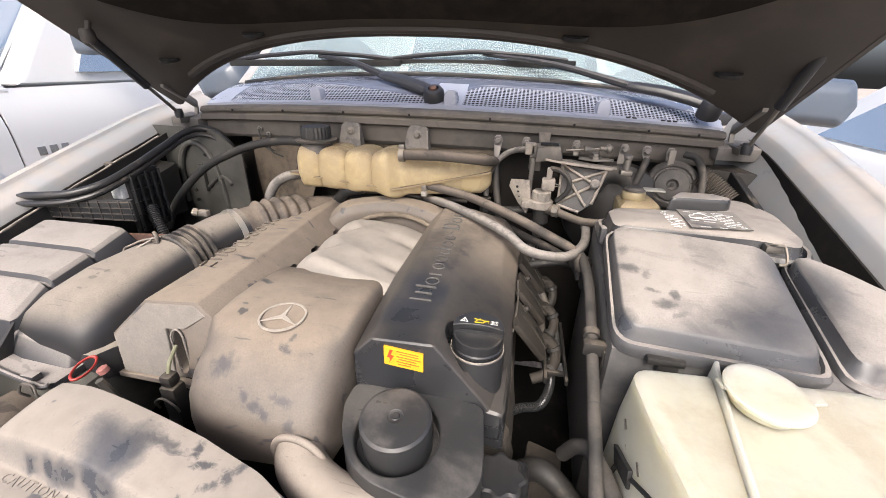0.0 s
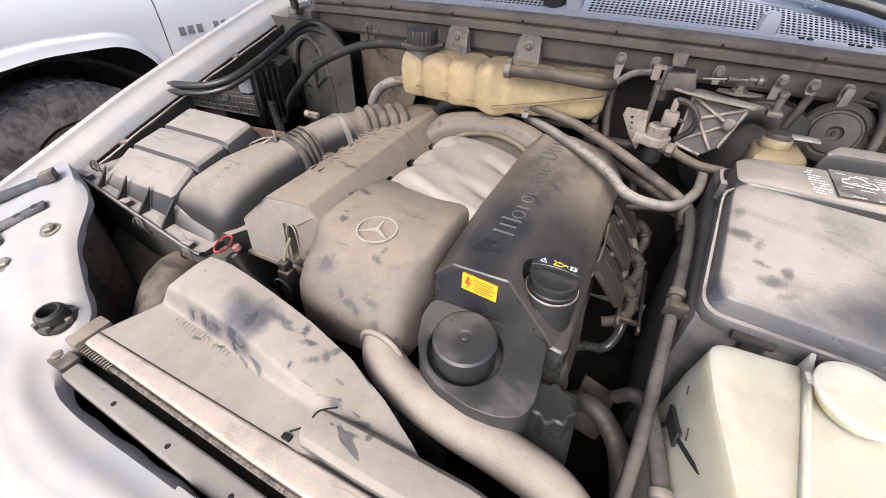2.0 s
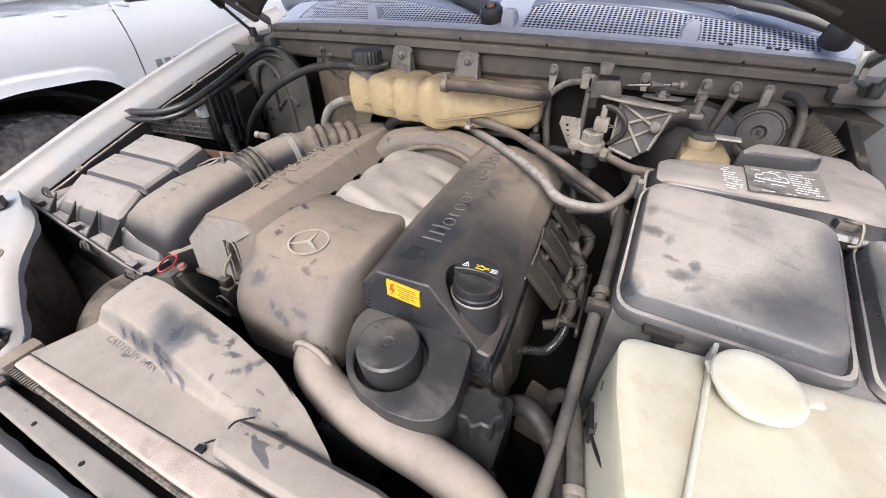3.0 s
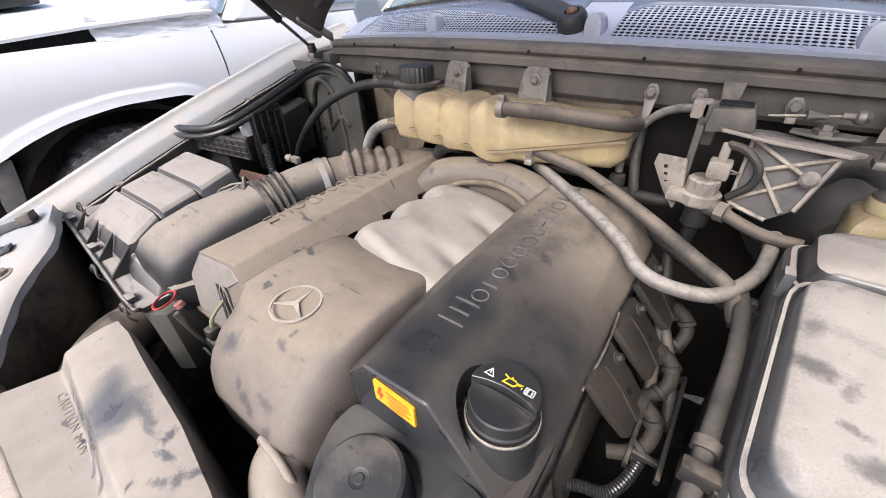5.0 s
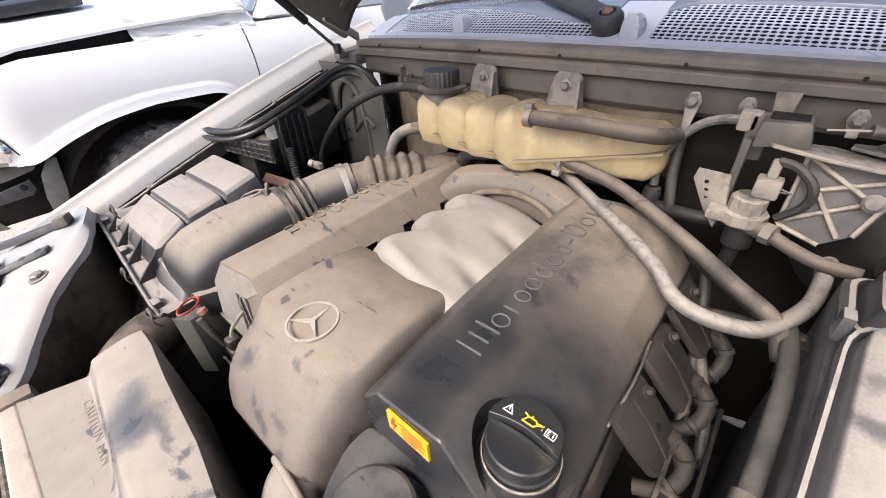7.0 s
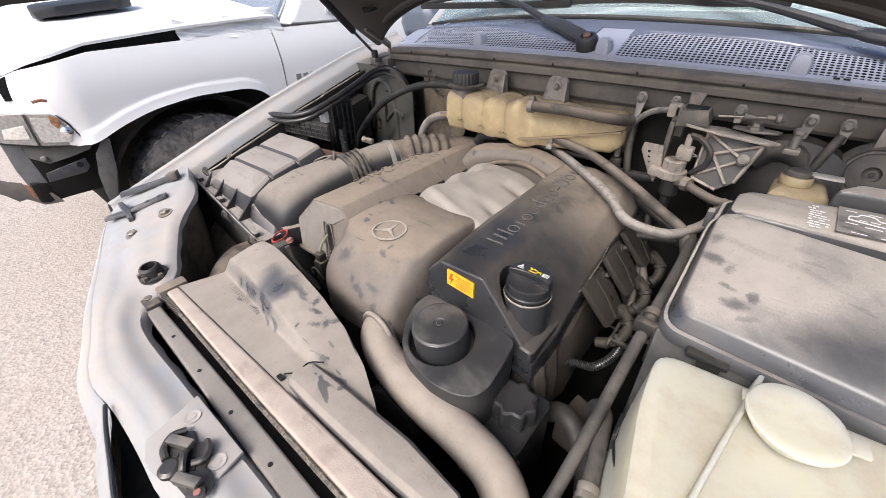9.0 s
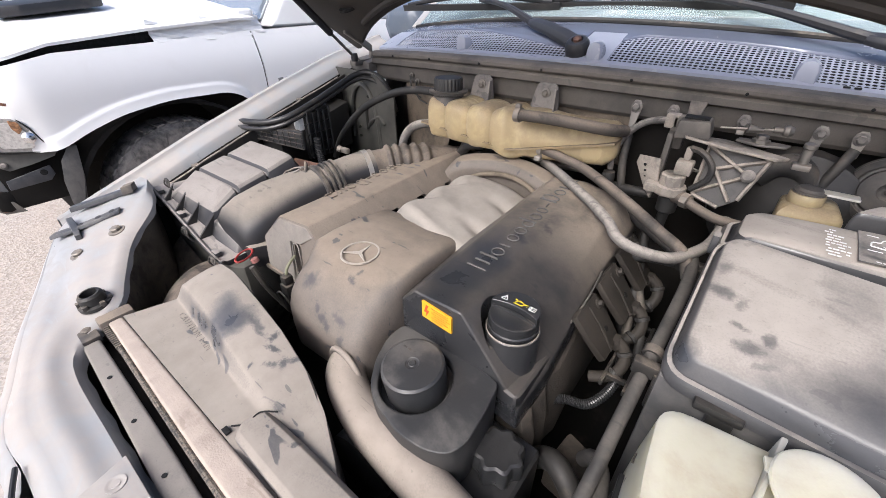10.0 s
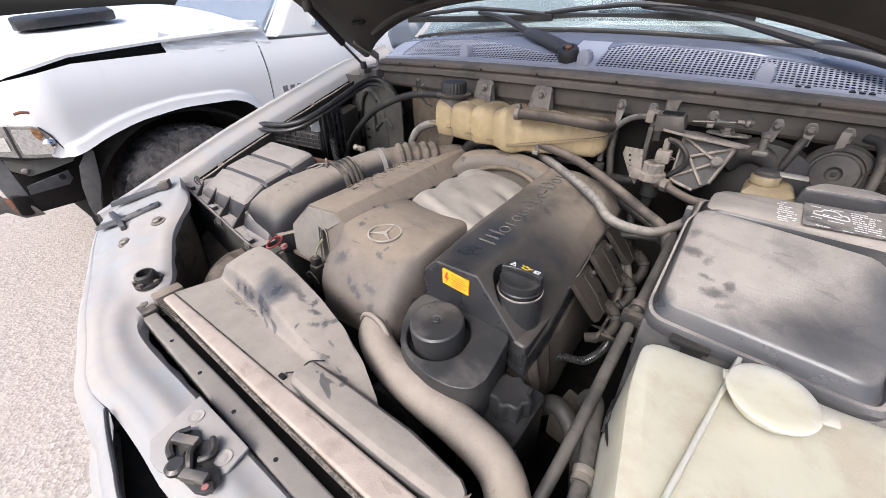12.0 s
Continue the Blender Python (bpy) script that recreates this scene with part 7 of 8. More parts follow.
for k in range(9):
    print_line(stk, 0.374, 0.402 + 0.006 * random.random(), 0.728 + 0.0085 * k, 0.0030, 1.1394, MARK_WHITE, 0.12)
print_line(stk, 0.330, 0.372, 0.718, 0.0022, 1.1394, MARK_WHITE, 0.2)
CS = [(0.328, 0.762), (0.330, 0.775), (0.338, 0.778), (0.343, 0.788), (0.357, 0.787), (0.362, 0.777), (0.369, 0.775), (0.369, 0.759), (0.350, 0.759), (0.328, 0.762)]
part("car_sketch", tube([(x, y, 1.1400) for x, y in CS], 0.0010, 6, 4), MARK_WHITE, stk)
for x, y, w in ((0.324, 0.748, 0.014), (0.345, 0.745, 0.018), (0.340, 0.766, 0.008), (0.352, 0.768, 0.010), (0.326, 0.794, 0.012), (0.350, 0.795, 0.016)):
    part("print_bar", box(x, x + w, y, y + 0.0018, 1.1394, 1.1402, 0), MARK_WHITE, stk)
for k in range(10):
    print_line(back, 0.282 + 0.004 * random.random(), 0.308, 0.708 + 0.0085 * k, 0.0024, 1.1388, MARK_WHITE, 0.3)

# ---- washer fluid tank ----
wt = empty("washer_fluid_tank", (0.36, 0.33, 0.70), "cream plastic washer fluid tank with a round push-on cap", "tank")


def wt_top(x, y):
    return 1.030 - 0.012 * max(0, (0.30 - y) / 0.1)


shell = loft([[(x + 0.02 * (z < 0.85), y, z if not callable(z) else z(x, y)) for x, y in rounded([(0.176, 0.466), (0.62, 0.49), (0.62, 0.10), (0.36, 0.08), (0.225, 0.12), (0.174, 0.36)], 0.03)] for z in (0.70, 0.85)] + [[(x, y, 0.96) for x, y in rounded([(0.181, 0.466), (0.62, 0.49), (0.62, 0.10), (0.36, 0.08), (0.220, 0.13), (0.180, 0.36)], 0.03)]] + [[(x, y, wt_top(x, y)) for x, y in rounded([(0.184, 0.458), (0.615, 0.482), (0.615, 0.12), (0.37, 0.10), (0.232, 0.145), (0.190, 0.36)], 0.03)]] + [[(x, y, wt_top(x, y) + 0.002) for x, y in rounded([(0.192, 0.452), (0.605, 0.474), (0.605, 0.14), (0.38, 0.12), (0.250, 0.16), (0.206, 0.36)], 0.03)]], bev=0.0)
ws = part("tank_shell", shell, CREAM, wt, "cream translucent plastic", 50)
part("mould_rib", loft([[(0.285 - w - 0.16 * (0.46 - y), y, z0), (0.285 + w - 0.16 * (0.46 - y), y, z0), (0.285 + w * 0.6 - 0.16 * (0.46 - y), y, z0 + h), (0.285 - w * 0.6 - 0.16 * (0.46 - y), y, z0 + h)] for y, w, z0, h in ((0.472, 0.005, 1.0, 0.050), (0.46, 0.0045, 1.02, 0.026), (0.40, 0.0035, 1.025, 0.014), (0.25, 0.0035, 1.02, 0.014), (0.11, 0.0035, 0.99, 0.02))], bev=0.002), CREAM, wt, "raised mould rib")
capm = Matrix.Translation((0.319, 0.424, 1.034)) @ Vector((0.05, -0.06, 1)).to_track_quat("Z", "Y").to_matrix().to_4x4()
wc = part("push_cap", lathe([(0.034, 0), (0.036, 0.007), (0.040, 0.010), (0.0435, 0.014), (0.0445, 0.018), (0.043, 0.0195), (0.034, 0.0198), (0.031, 0.0190), (0.0, 0.0192)], capm, 48, cap=False), CREAM, wt, "round cream push-on cap")
part("cap_tongue", loft([[(0.352, 0.414, z), (0.378, 0.420, z), (0.376, 0.440, z), (0.350, 0.446, z)] for z in (1.047, 1.051)], bev=0.001), CREAM, wc)
part("cap_tongue", loft([[(0.274, 0.424, z), (0.272, 0.437, z), (0.284, 0.442, z), (0.284, 0.420, z)] for z in (1.047, 1.051)], bev=0.001), CREAM, wc)
part("front_bulge", loft([[(0.46 + 0.13 * math.cos(a) * s, 0.22 + 0.10 * math.sin(a) * s, z) for a in (2 * math.pi * k / 28 for k in range(28))] for z, s in ((1.0, 1.08), (1.028, 1.0), (1.040, 0.93), (1.044, 0.80))]), CREAM, wt, "rounded bulge of the tank")
strap = part("side_clip", loft([[(0.1795 - o, 0.410, 0.946), (0.1805 - o, 0.396, 0.928), (0.1835 - o, 0.352, 0.942), (0.182 - o, 0.358, 0.966)] for o in (0.0, 0.006)], bev=0.0015), INK, wt, "black plastic clip on the tank side")
part("clip_tail", tube([(0.182, 0.358, 0.954), (0.188, 0.330, 0.970), (0.197, 0.305, 0.982)], 0.0038, 8, 5), INK, strap)
part("clip_tail", tube([(0.179, 0.392, 0.938), (0.177, 0.397, 0.915), (0.176, 0.402, 0.900)], 0.0032, 8, 4), INK, strap)
for y, z, e in ((0.415, 0.985, 0.010), (0.395, 0.965, 0.005), (0.375, 0.955, 0.005), (0.355, 0.985, 0.012), (0.40, 0.93, 0.006)):
    part("scratch", tube([(0.1815 - 0.04 * (z - 0.96), y, z), (0.1815 - 0.04 * (z - 0.96), y - e, z - e * 0.6)], 0.0011, 5, 2), COILBROWN, ws)

# ---- radiator, fan shroud ----
rad = empty("radiator", (-0.22, 0.12, 0.45), "radiator pack with dusty top rails and a brush seal", "radiator")
part("core", box(-0.60, 0.16, 0.085, 0.150, 0.45, 0.905, 0.004), UNDER, rad, "dark radiator core")


def rail_sec(y0, y1, z):
    return ((y0, 0.90), (y1, 0.90), (y1, z - 0.002), (y1 - 0.003, z), (y0 + 0.003, z), (y0, z - 0.003))


part("front_rail", loft([[(x, y, z) for y, z in rail_sec(a, b, 0.931)] for x, a, b in ((-0.595, 0.080, 0.104), (-0.28, 0.068, 0.0985), (0.17, 0.052, 0.084))], bev=0.0015), RAILGREY, rad, "grey plastic rail")
for x in (-0.47, -0.36, -0.25, -0.14, -0.02):
    part("rail_screw", disc_at((x, 0.0770 - 0.038 * (x + 0.20), 0.931), (0, 0, 1), [(0.0032, -0.002), (0.0032, 0.001)], 12), BLACK, rad)
part("rail_clip", join(box(-0.612, -0.575, 0.082, 0.108, 0.925, 0.938, 0.003), disc_at((-0.605, 0.096, 0.936), (0, 0, 1), [(0.008, 0), (0.008, 0.004), (0.005, 0.006)], 14)), PLASTIC, rad, "plastic end clip")
part("top_tank", loft([[(x, y, z) for y, z in rail_sec(a, 0.1455, 0.9425)] for x, a in ((-0.592, 0.124), (-0.25, 0.1135), (0.16, 0.107))], bev=0.0015), STRIP, rad, "dust-crusted radiator top tank")
part("end_cap", box(-0.618, -0.590, 0.112, 0.165, 0.90, 0.948, 0.006), PLASTIC_TAN, rad)
part("brush_seal", tube([(-0.585, 0.1195, 0.934), (-0.25, 0.1100, 0.934), (0.16, 0.1030, 0.934)], 0.0038, 8, 30), dusty("brush_bristle", (0.05, 0.05, 0.05), 0.6, 0.9, patch=160, bump=1.0, seed=30), rad, "grey brush seal")
for k in range(12):
    x = -0.59 + 0.006 * k
    part("seal_tooth", box(x, x + 0.0028, 0.113, 0.122, 0.925, 0.939, 0), PLASTIC, rad)

shr = empty("fan_shroud", (-0.35, 0.22, 0.80), "dusty black plastic fan shroud with rubbed patches and lettering", "fan shroud")


def shroud_top(u, v):
    # u along the car's width, v from the radiator to the engine
    x0, x1 = -0.600 + 0.073 * v, -0.045
    x = x0 + (x1 - x0) * u
    yf = 0.146
    yb = line([(-0.600, 0.303), (-0.52, 0.305), (-0.47, 0.304), (-0.394, 0.294), (-0.30, 0.284), (-0.22, 0.268), (-0.16, 0.246), (-0.10, 0.214), (-0.045, 0.18)], x)
    y = yf + (yb - yf) * v
    crease = line([(-0.60, 0.224), (-0.50, 0.217), (-0.387, 0.205), (-0.32, 0.197), (-0.265, 0.192), (-0.10, 0.180)], x)
    k = min(1, max(0, (y - crease) / 0.019))
    w = 0.62 * k * k * (3 - 2 * k) + 0.38 * math.sin(min(1, max(0, (y - crease) / 0.07)) * math.pi / 2)
    hump = 0.048 * w * math.exp(-((x + 0.43) / 0.17) ** 2) + 0.008 * min(1, max(0, (y - crease) / 0.07)) * math.exp(-((x + 0.54) / 0.08) ** 2)
    edge = 0.018 * max(0, (v - 0.97) / 0.03) ** 2 + 0.03 * max(0, (x + 0.10) / 0.055) ** 2 + 0.012 * max(0, (0.02 - u) / 0.02)
    dip = 0.018 * max(0, min(1, (x + 0.23) / 0.05)) * (v < 0.995)
    return (x, y, 0.945 + 0.012 * v + hump - edge - dip)


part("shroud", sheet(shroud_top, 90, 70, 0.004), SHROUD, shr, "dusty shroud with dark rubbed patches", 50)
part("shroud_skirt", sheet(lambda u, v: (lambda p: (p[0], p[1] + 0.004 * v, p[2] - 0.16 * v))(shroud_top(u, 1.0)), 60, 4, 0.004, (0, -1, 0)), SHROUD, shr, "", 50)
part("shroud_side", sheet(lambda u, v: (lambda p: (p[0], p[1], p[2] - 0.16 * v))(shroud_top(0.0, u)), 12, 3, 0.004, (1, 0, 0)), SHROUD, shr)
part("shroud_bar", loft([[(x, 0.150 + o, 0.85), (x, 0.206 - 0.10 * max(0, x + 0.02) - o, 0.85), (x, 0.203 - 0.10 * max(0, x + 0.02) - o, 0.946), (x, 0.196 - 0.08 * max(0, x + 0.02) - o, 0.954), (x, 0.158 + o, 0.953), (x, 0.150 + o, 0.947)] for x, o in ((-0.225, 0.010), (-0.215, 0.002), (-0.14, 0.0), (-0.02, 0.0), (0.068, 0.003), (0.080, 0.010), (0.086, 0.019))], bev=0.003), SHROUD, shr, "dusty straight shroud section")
part("shroud_slot", box(-0.240, -0.228, 0.1475, 0.1550, 0.946, 0.9500, 0.001), BLACK, shr)
part("crack", tube([(-0.235, 0.158, 0.9485), (-0.222, 0.172, 0.9495), (-0.218, 0.190, 0.956), (-0.20, 0.205, 0.9565)], 0.0012, 5, 4), BLACK, shr)
fan = part("fan_hub", disc_at((-0.14, 0.26, 0.80), (0, 1, 0), [(0.05, 0), (0.06, 0.005), (0.06, 0.03), (0.03, 0.035)], 28), PLASTIC_DARK, shr, "dark fan hub below the hose")


def lettering(text, size, depth, m, mat, parent):
    cu = bpy.data.curves.new("letters", "FONT")
    cu.body, cu.size, cu.extrude, cu.resolution_u, cu.space_character = text, size, depth, 2, 1.22
    ob = bpy.data.objects.new("letters", cu)
    me = bpy.data.meshes.new_from_object(ob)
    bm = bmesh.new()
    bm.from_mesh(me)
    bm.transform(m)
    bpy.data.objects.remove(ob)
    bpy.data.meshes.remove(me)
    return part("lettering", bm, mat, parent, "raised moulded lettering")


lt = Matrix.Translation((-0.508, 0.2055, 0.9493)) @ Matrix.Rotation(radians(-3.5), 4, "Z") @ Matrix.Rotation(radians(5), 4, "X")
lettering("CAUTION FAN", 0.0155, 0.0010, lt, SHROUD, shr)

part("lower_liner", sheet(lambda u, v: (-1.0 + 0.32 * u, 0.385 - 0.02 * u - (0.06 + 0.03 * u) * v, 0.850 - 0.04 * u - 0.05 * v + 0.004 * math.sin(9 * u + 4 * v)), 14, 6, 0.004), LINER, car, "dirty brown liner below the filter housing", 40)

# cold air duct under the filter housing
alone("intake_snorkel", tube([(-0.60, 0.20, 0.82), (-0.66, 0.26, 0.86), (-0.72, 0.33, 0.85), (-0.76, 0.42, 0.80)], 0.045, 18, 6), HOSE_TAN, "dusty dark cold-air duct in front of the filter housing", "duct")

# ---- latch and small parts on the front panel ----
latch = empty("bonnet_latch", (-0.235, 0.02, 0.945), "greasy bonnet latch on a dusty plate", "latch")
part("latch_plate", prism([(-0.302, 0.0605), (-0.172, 0.0605), (-0.164, 0.027), (-0.185, -0.005), (-0.232, -0.022), (-0.255, -0.023), (-0.284, -0.012), (-0.294, 0.03)], 0.9405, 0.9455, 0.002), PAINT, latch, "dusty grey steel plate")
for x, y in ((-0.271, 0.041), (-0.184, 0.034)):
    part("plate_bolt", disc_at((x, y, 0.9455), (0, 0, 1), [(0.011, 0), (0.011, 0.0012), (0.009, 0.0012), (0.008, 0.0006), (0.005, 0.0006), (0.005, 0.0012)], 20), PAINT, latch)
part("latch_base", prism([(-0.258, 0.022), (-0.252, 0.002), (-0.232, -0.006), (-0.214, -0.016), (-0.196, -0.010), (-0.172, -0.008), (-0.152, 0.004), (-0.157, 0.018), (-0.172, 0.024), (-0.186, 0.022), (-0.196, 0.034), (-0.214, 0.041), (-0.226, 0.030), (-0.245, 0.034)], 0.9455, 0.9495, 0.0015), GREASE, latch, "greasy lobed latch base")
part("latch_jaw", tube([(-0.252, 0.028, 0.951), (-0.256, 0.012, 0.953), (-0.246, -0.001, 0.953), (-0.230, -0.005, 0.952)], 0.0045, 8, 5), GREASE, latch, "greasy latch jaw")
part("latch_jaw", tube([(-0.216, 0.038, 0.951), (-0.201, 0.034, 0.954), (-0.194, 0.024, 0.954), (-0.200, 0.014, 0.952)], 0.0045, 8, 5), GREASE, latch)
for c, ang in (((-0.236, 0.016), 0.45), ((-0.181, 0.001), 0.45)):
    m = Matrix.Translation((c[0], c[1], 0.9555)) @ Matrix.Rotation(ang, 4, "Z")
    b_ = box(-0.017, 0.017, -0.006, 0.006, -0.007, 0.005, 0.002)
    b_.transform(m)
    part("latch_bridge", b_, STEEL, latch, "folded steel bridge")
part("striker_slot", loft([[(-0.228, 0.008, z), (-0.205, 0.020, z), (-0.190, 0.012, z), (-0.212, -0.004, z)] for z in (0.9485, 0.9505)]), BLACK, latch)
part("latch_hook", tube([(-0.222, 0.018, 0.952), (-0.214, 0.012, 0.958), (-0.204, 0.006, 0.957), (-0.196, 0.000, 0.951)], 0.0045, 8, 4), GREASE, latch)
part("latch_lobe", disc_at((-0.214, -0.006, 0.9495), (0, 0, 1), [(0.013, 0), (0.013, 0.005), (0.009, 0.008)], 20), GREASE, latch)
part("release_tongue", loft([[(-0.176, -0.002, z), (-0.160, 0.012, z), (-0.150, 0.008, z), (-0.154, -0.002, z), (-0.166, -0.008, z)] for z in (0.9490, 0.9545)], bev=0.001), GREASE, latch)
part("tongue_mark", disc_at((-0.160, 0.003, 0.9545), (0, 0, 1), [(0.004, -0.001), (0.004, 0.001)], 12), PINK, latch, "faded red mark")
buf = empty("bonnet_buffer", (-0.653, 0.128, 0.949), "black plastic bonnet buffer seat on the front panel", "buffer")
part("seat", disc_at((-0.653, 0.128, 0.950), (0, -0.1, 1), [(0.026, 0), (0.026, 0.006), (0.020, 0.008), (0.019, 0.022), (0.016, 0.026), (0.013, 0.026), (0.012, 0.010)], 28), PLASTIC_DARK, buf)
for a in (0.3, 1.2, 2.3, 3.4, 4.4, 5.4):
    part("prong", box(-0.653 + 0.0225 * math.cos(a) - 0.004, -0.653 + 0.0225 * math.cos(a) + 0.004, 0.128 + 0.0225 * math.sin(a) - 0.004, 0.128 + 0.0225 * math.sin(a) + 0.004, 0.953, 0.962, 0.001), PLASTIC, buf)
for x, y in ((-0.843, 0.230), (-0.849, 0.155)):
    alone("panel_bolt", bolt((x, y, slam_z(x, y) + 0.001), (0, -0.25, 1), 0.011, 0.008), STEEL, "dull hexagon bolt in the front panel", "bolt", group="bolts in the front panel")
lampb = empty("headlamp_bracket", (-0.98, 0.20, 0.95), "grey-blue plastic headlamp bracket arms at the wing corner", "bracket")


def arm(name, pts, mat, h=0.010, lift=0.004):
    """A flat plastic arm along (x, y, half width) points on the front panel."""
    rings = []
    for k, (x, y, w) in enumerate(pts):
        a, b = pts[max(k - 1, 0)], pts[min(k + 1, len(pts) - 1)]
        d = Vector((b[0] - a[0], b[1] - a[1])).normalized()
        z = slam_z(x, y) + lift
        rings.append([(x - d.y * w, y + d.x * w, z), (x + d.y * w, y - d.x * w, z), (x + d.y * w * 0.8, y - d.x * w * 0.8, z + h), (x - d.y * w * 0.8, y + d.x * w * 0.8, z + h)])
    return part(name, loft(rings, bev=0.002), mat, lampb)


arm("blade_arm", [(-1.052, 0.200, 0.010), (-1.02, 0.236, 0.014), (-0.985, 0.280, 0.013), (-0.962, 0.310, 0.010)], ARMGREY, 0.012)
arm("blade_stop", [(-0.972, 0.296, 0.013), (-0.956, 0.316, 0.013)], PLASTIC, 0.020)
flat_arm = arm("flat_arm", [(-0.985, 0.140, 0.013), (-0.955, 0.175, 0.015), (-0.930, 0.215, 0.014), (-0.908, 0.262, 0.012)], ARMGREY, 0.008)
for x, y in ((-0.945, 0.190), (-0.927, 0.222), (-0.915, 0.248)):
    part("arm_hole", disc_at((x, y, slam_z(x, y) + 0.0115), (0, -0.3, 1), [(0.006, -0.002), (0.006, 0.0016), (0.004, 0.0018)], 12), PLASTIC_DARK, flat_arm)
arm("cross_strut", [(-1.005, 0.182, 0.007), (-0.96, 0.180, 0.008), (-0.900, 0.172, 0.006)], ARMGREY, 0.012)

# ---- cabin air inlet at the wing side, with its seal ----
inlet = empty("cabin_air_inlet", (-0.95, 0.80, 0.95), "black cabin air inlet box with a thick rubber seal", "air inlet")
seal_line = [(-1.046, 0.648, 1.098), (-0.985, 0.652, 1.101), (-0.925, 0.672, 1.106), (-0.885, 0.715, 1.120), (-0.872, 0.79, 1.145), (-0.876, 0.88, 1.172), (-0.880, 0.955, 1.194), (-0.860, 0.995, 1.202), (-0.820, 1.010, 1.188), (-0.785, 1.015, 1.150), (-0.765, 1.02, 1.09)]
part("rubber_seal", tube(seal_line, lambda t: 0.0088 * min(1.0, 0.35 + t * 16), 12, 8), SEALRUBBER, inlet, "black rubber seal lip")
part("rubber_seal", tube([(x + 0.005, y - 0.010, z - 0.0145) for x, y, z in seal_line], lambda t: 0.0066 * min(1.0, 0.4 + t * 16), 10, 8), SEALRUBBER, inlet)
part("inlet_box", prism([(-1.045, 0.682), (-0.935, 0.700), (-0.94, 0.80), (-0.95, 0.98), (-1.03, 0.99)], 0.96, lambda x, y: 1.035 + (y - 0.66) * 0.22, 0.006), PLASTIC_DARK, inlet, "black plastic box")
part("inlet_relay", box(-0.905, -0.875, 0.735, 0.76, 1.075, 1.115, 0.004), MARK_WHITE, inlet, "small white relay")
part("grid_plate", loft([[(-1.03, 0.660, 1.045), (-0.80, 0.690, 1.045), (-0.80, 0.690, 1.096), (-1.03, 0.660, 1.086)], [(-1.03, 0.668, 1.045), (-0.80, 0.698, 1.045), (-0.80, 0.698, 1.096), (-1.03, 0.668, 1.086)]], bev=0.002), PLASTIC_BLACK, inlet, "black plate with a raised grid")
for k in range(10):
    x = -1.022 + 0.024 * k
    y = 0.6575 + 0.13 * (x + 1.03)
    part("grid_bar", box(x, x + 0.0022, y, y + 0.004, 1.048, 1.084 + 0.04 * (x + 1.03), 0), PLASTIC, inlet)
for k in range(4):
    z = 1.047 + 0.011 * k
    part("grid_bar", loft([[(-1.03, 0.6575, z), (-1.03, 0.6615, z), (-1.03, 0.6615, z + 0.002), (-1.03, 0.6575, z + 0.002)], [(-0.80, 0.6875, z + 0.003 * k), (-0.80, 0.6915, z + 0.003 * k), (-0.80, 0.6915, z + 0.003 * k + 0.002), (-0.80, 0.6875, z + 0.003 * k + 0.002)]]), PLASTIC, inlet)
br = part("inlet_bracket", box(-0.885, -0.868, 0.750, 0.838, 0.985, 1.135, 0.004), PLASTIC_DARK, inlet, "ribbed black bracket")
for k in range(5):
    part("bracket_rib", box(-0.868, -0.858, 0.754 + 0.019 * k, 0.758 + 0.019 * k, 0.99, 1.13 - 0.008 * (k % 2), 0.001), PLASTIC_BLACK, br)
    part("bracket_rib", box(-0.8685, -0.862, 0.752, 0.836, 1.0 + 0.03 * k, 1.003 + 0.03 * k, 0.0), PLASTIC_DARK, br)
part("orange_guide", loft([[(-0.84, 0.662, 1.004), (-0.715, 0.664, 1.016), (-0.712, 0.680, 1.030), (-0.84, 0.678, 1.020)], [(-0.84, 0.662, 0.998), (-0.715, 0.664, 1.010), (-0.712, 0.680, 1.024), (-0.84, 0.678, 1.014)]], bev=0.0015), COPPER, inlet, "rusty orange panel edge")
alone("wiring_conduit", ribbed([(-0.800, 0.735, 1.070), (-0.785, 0.725, 1.04), (-0.765, 0.715, 1.005), (-0.755, 0.71, 0.965)], 0.011, 12, 16), PLASTIC_BLACK, "black corrugated conduit behind the filter housing", "conduit")
panel = empty("wing_panel", (-0.88, 1.0, 0.85), "dusty grey pressed panel in the bay corner", "panel")
part("pressing", sheet(lambda u, v: (-1.05 + 0.31 * u, 1.02 - 0.03 * u + 0.004 * math.sin(6 * u), 0.84 + 0.36 * v - 0.06 * max(0, u - 0.75) * 4 * v), 10, 8, 0.004, (0, 1, 0)), PANELGREY, panel)
part("swage", tube([(-0.97, 1.008, 0.98), (-0.96, 1.006, 1.10), (-0.93, 1.004, 1.150), (-0.89, 1.0, 1.160), (-0.85, 0.996, 1.13), (-0.825, 0.994, 1.05), (-0.82, 0.994, 0.96)], 0.008, 8, 6), PANELGREY, panel)
part("swage", box(-0.895, -0.88, 0.990, 1.006, 1.02, 1.10, 0.004), PANELGREY, panel)
part("swage", tube([(-0.875, 0.998, 1.035), (-0.845, 0.994, 1.06), (-0.815, 0.992, 1.07), (-0.79, 0.990, 1.05)], 0.006, 8, 5), PANELGREY, panel)
for x, z in ((-0.985, 1.06), (-0.925, 1.02), (-0.925, 0.99), (-0.86, 1.13)):
    part("panel_hole", disc_at((x, 1.012 - 0.1 * (x + 1.05), z), (0, -1, 0), [(0.0045, -0.002), (0.0045, 0.0035)], 12), BLACK, panel)


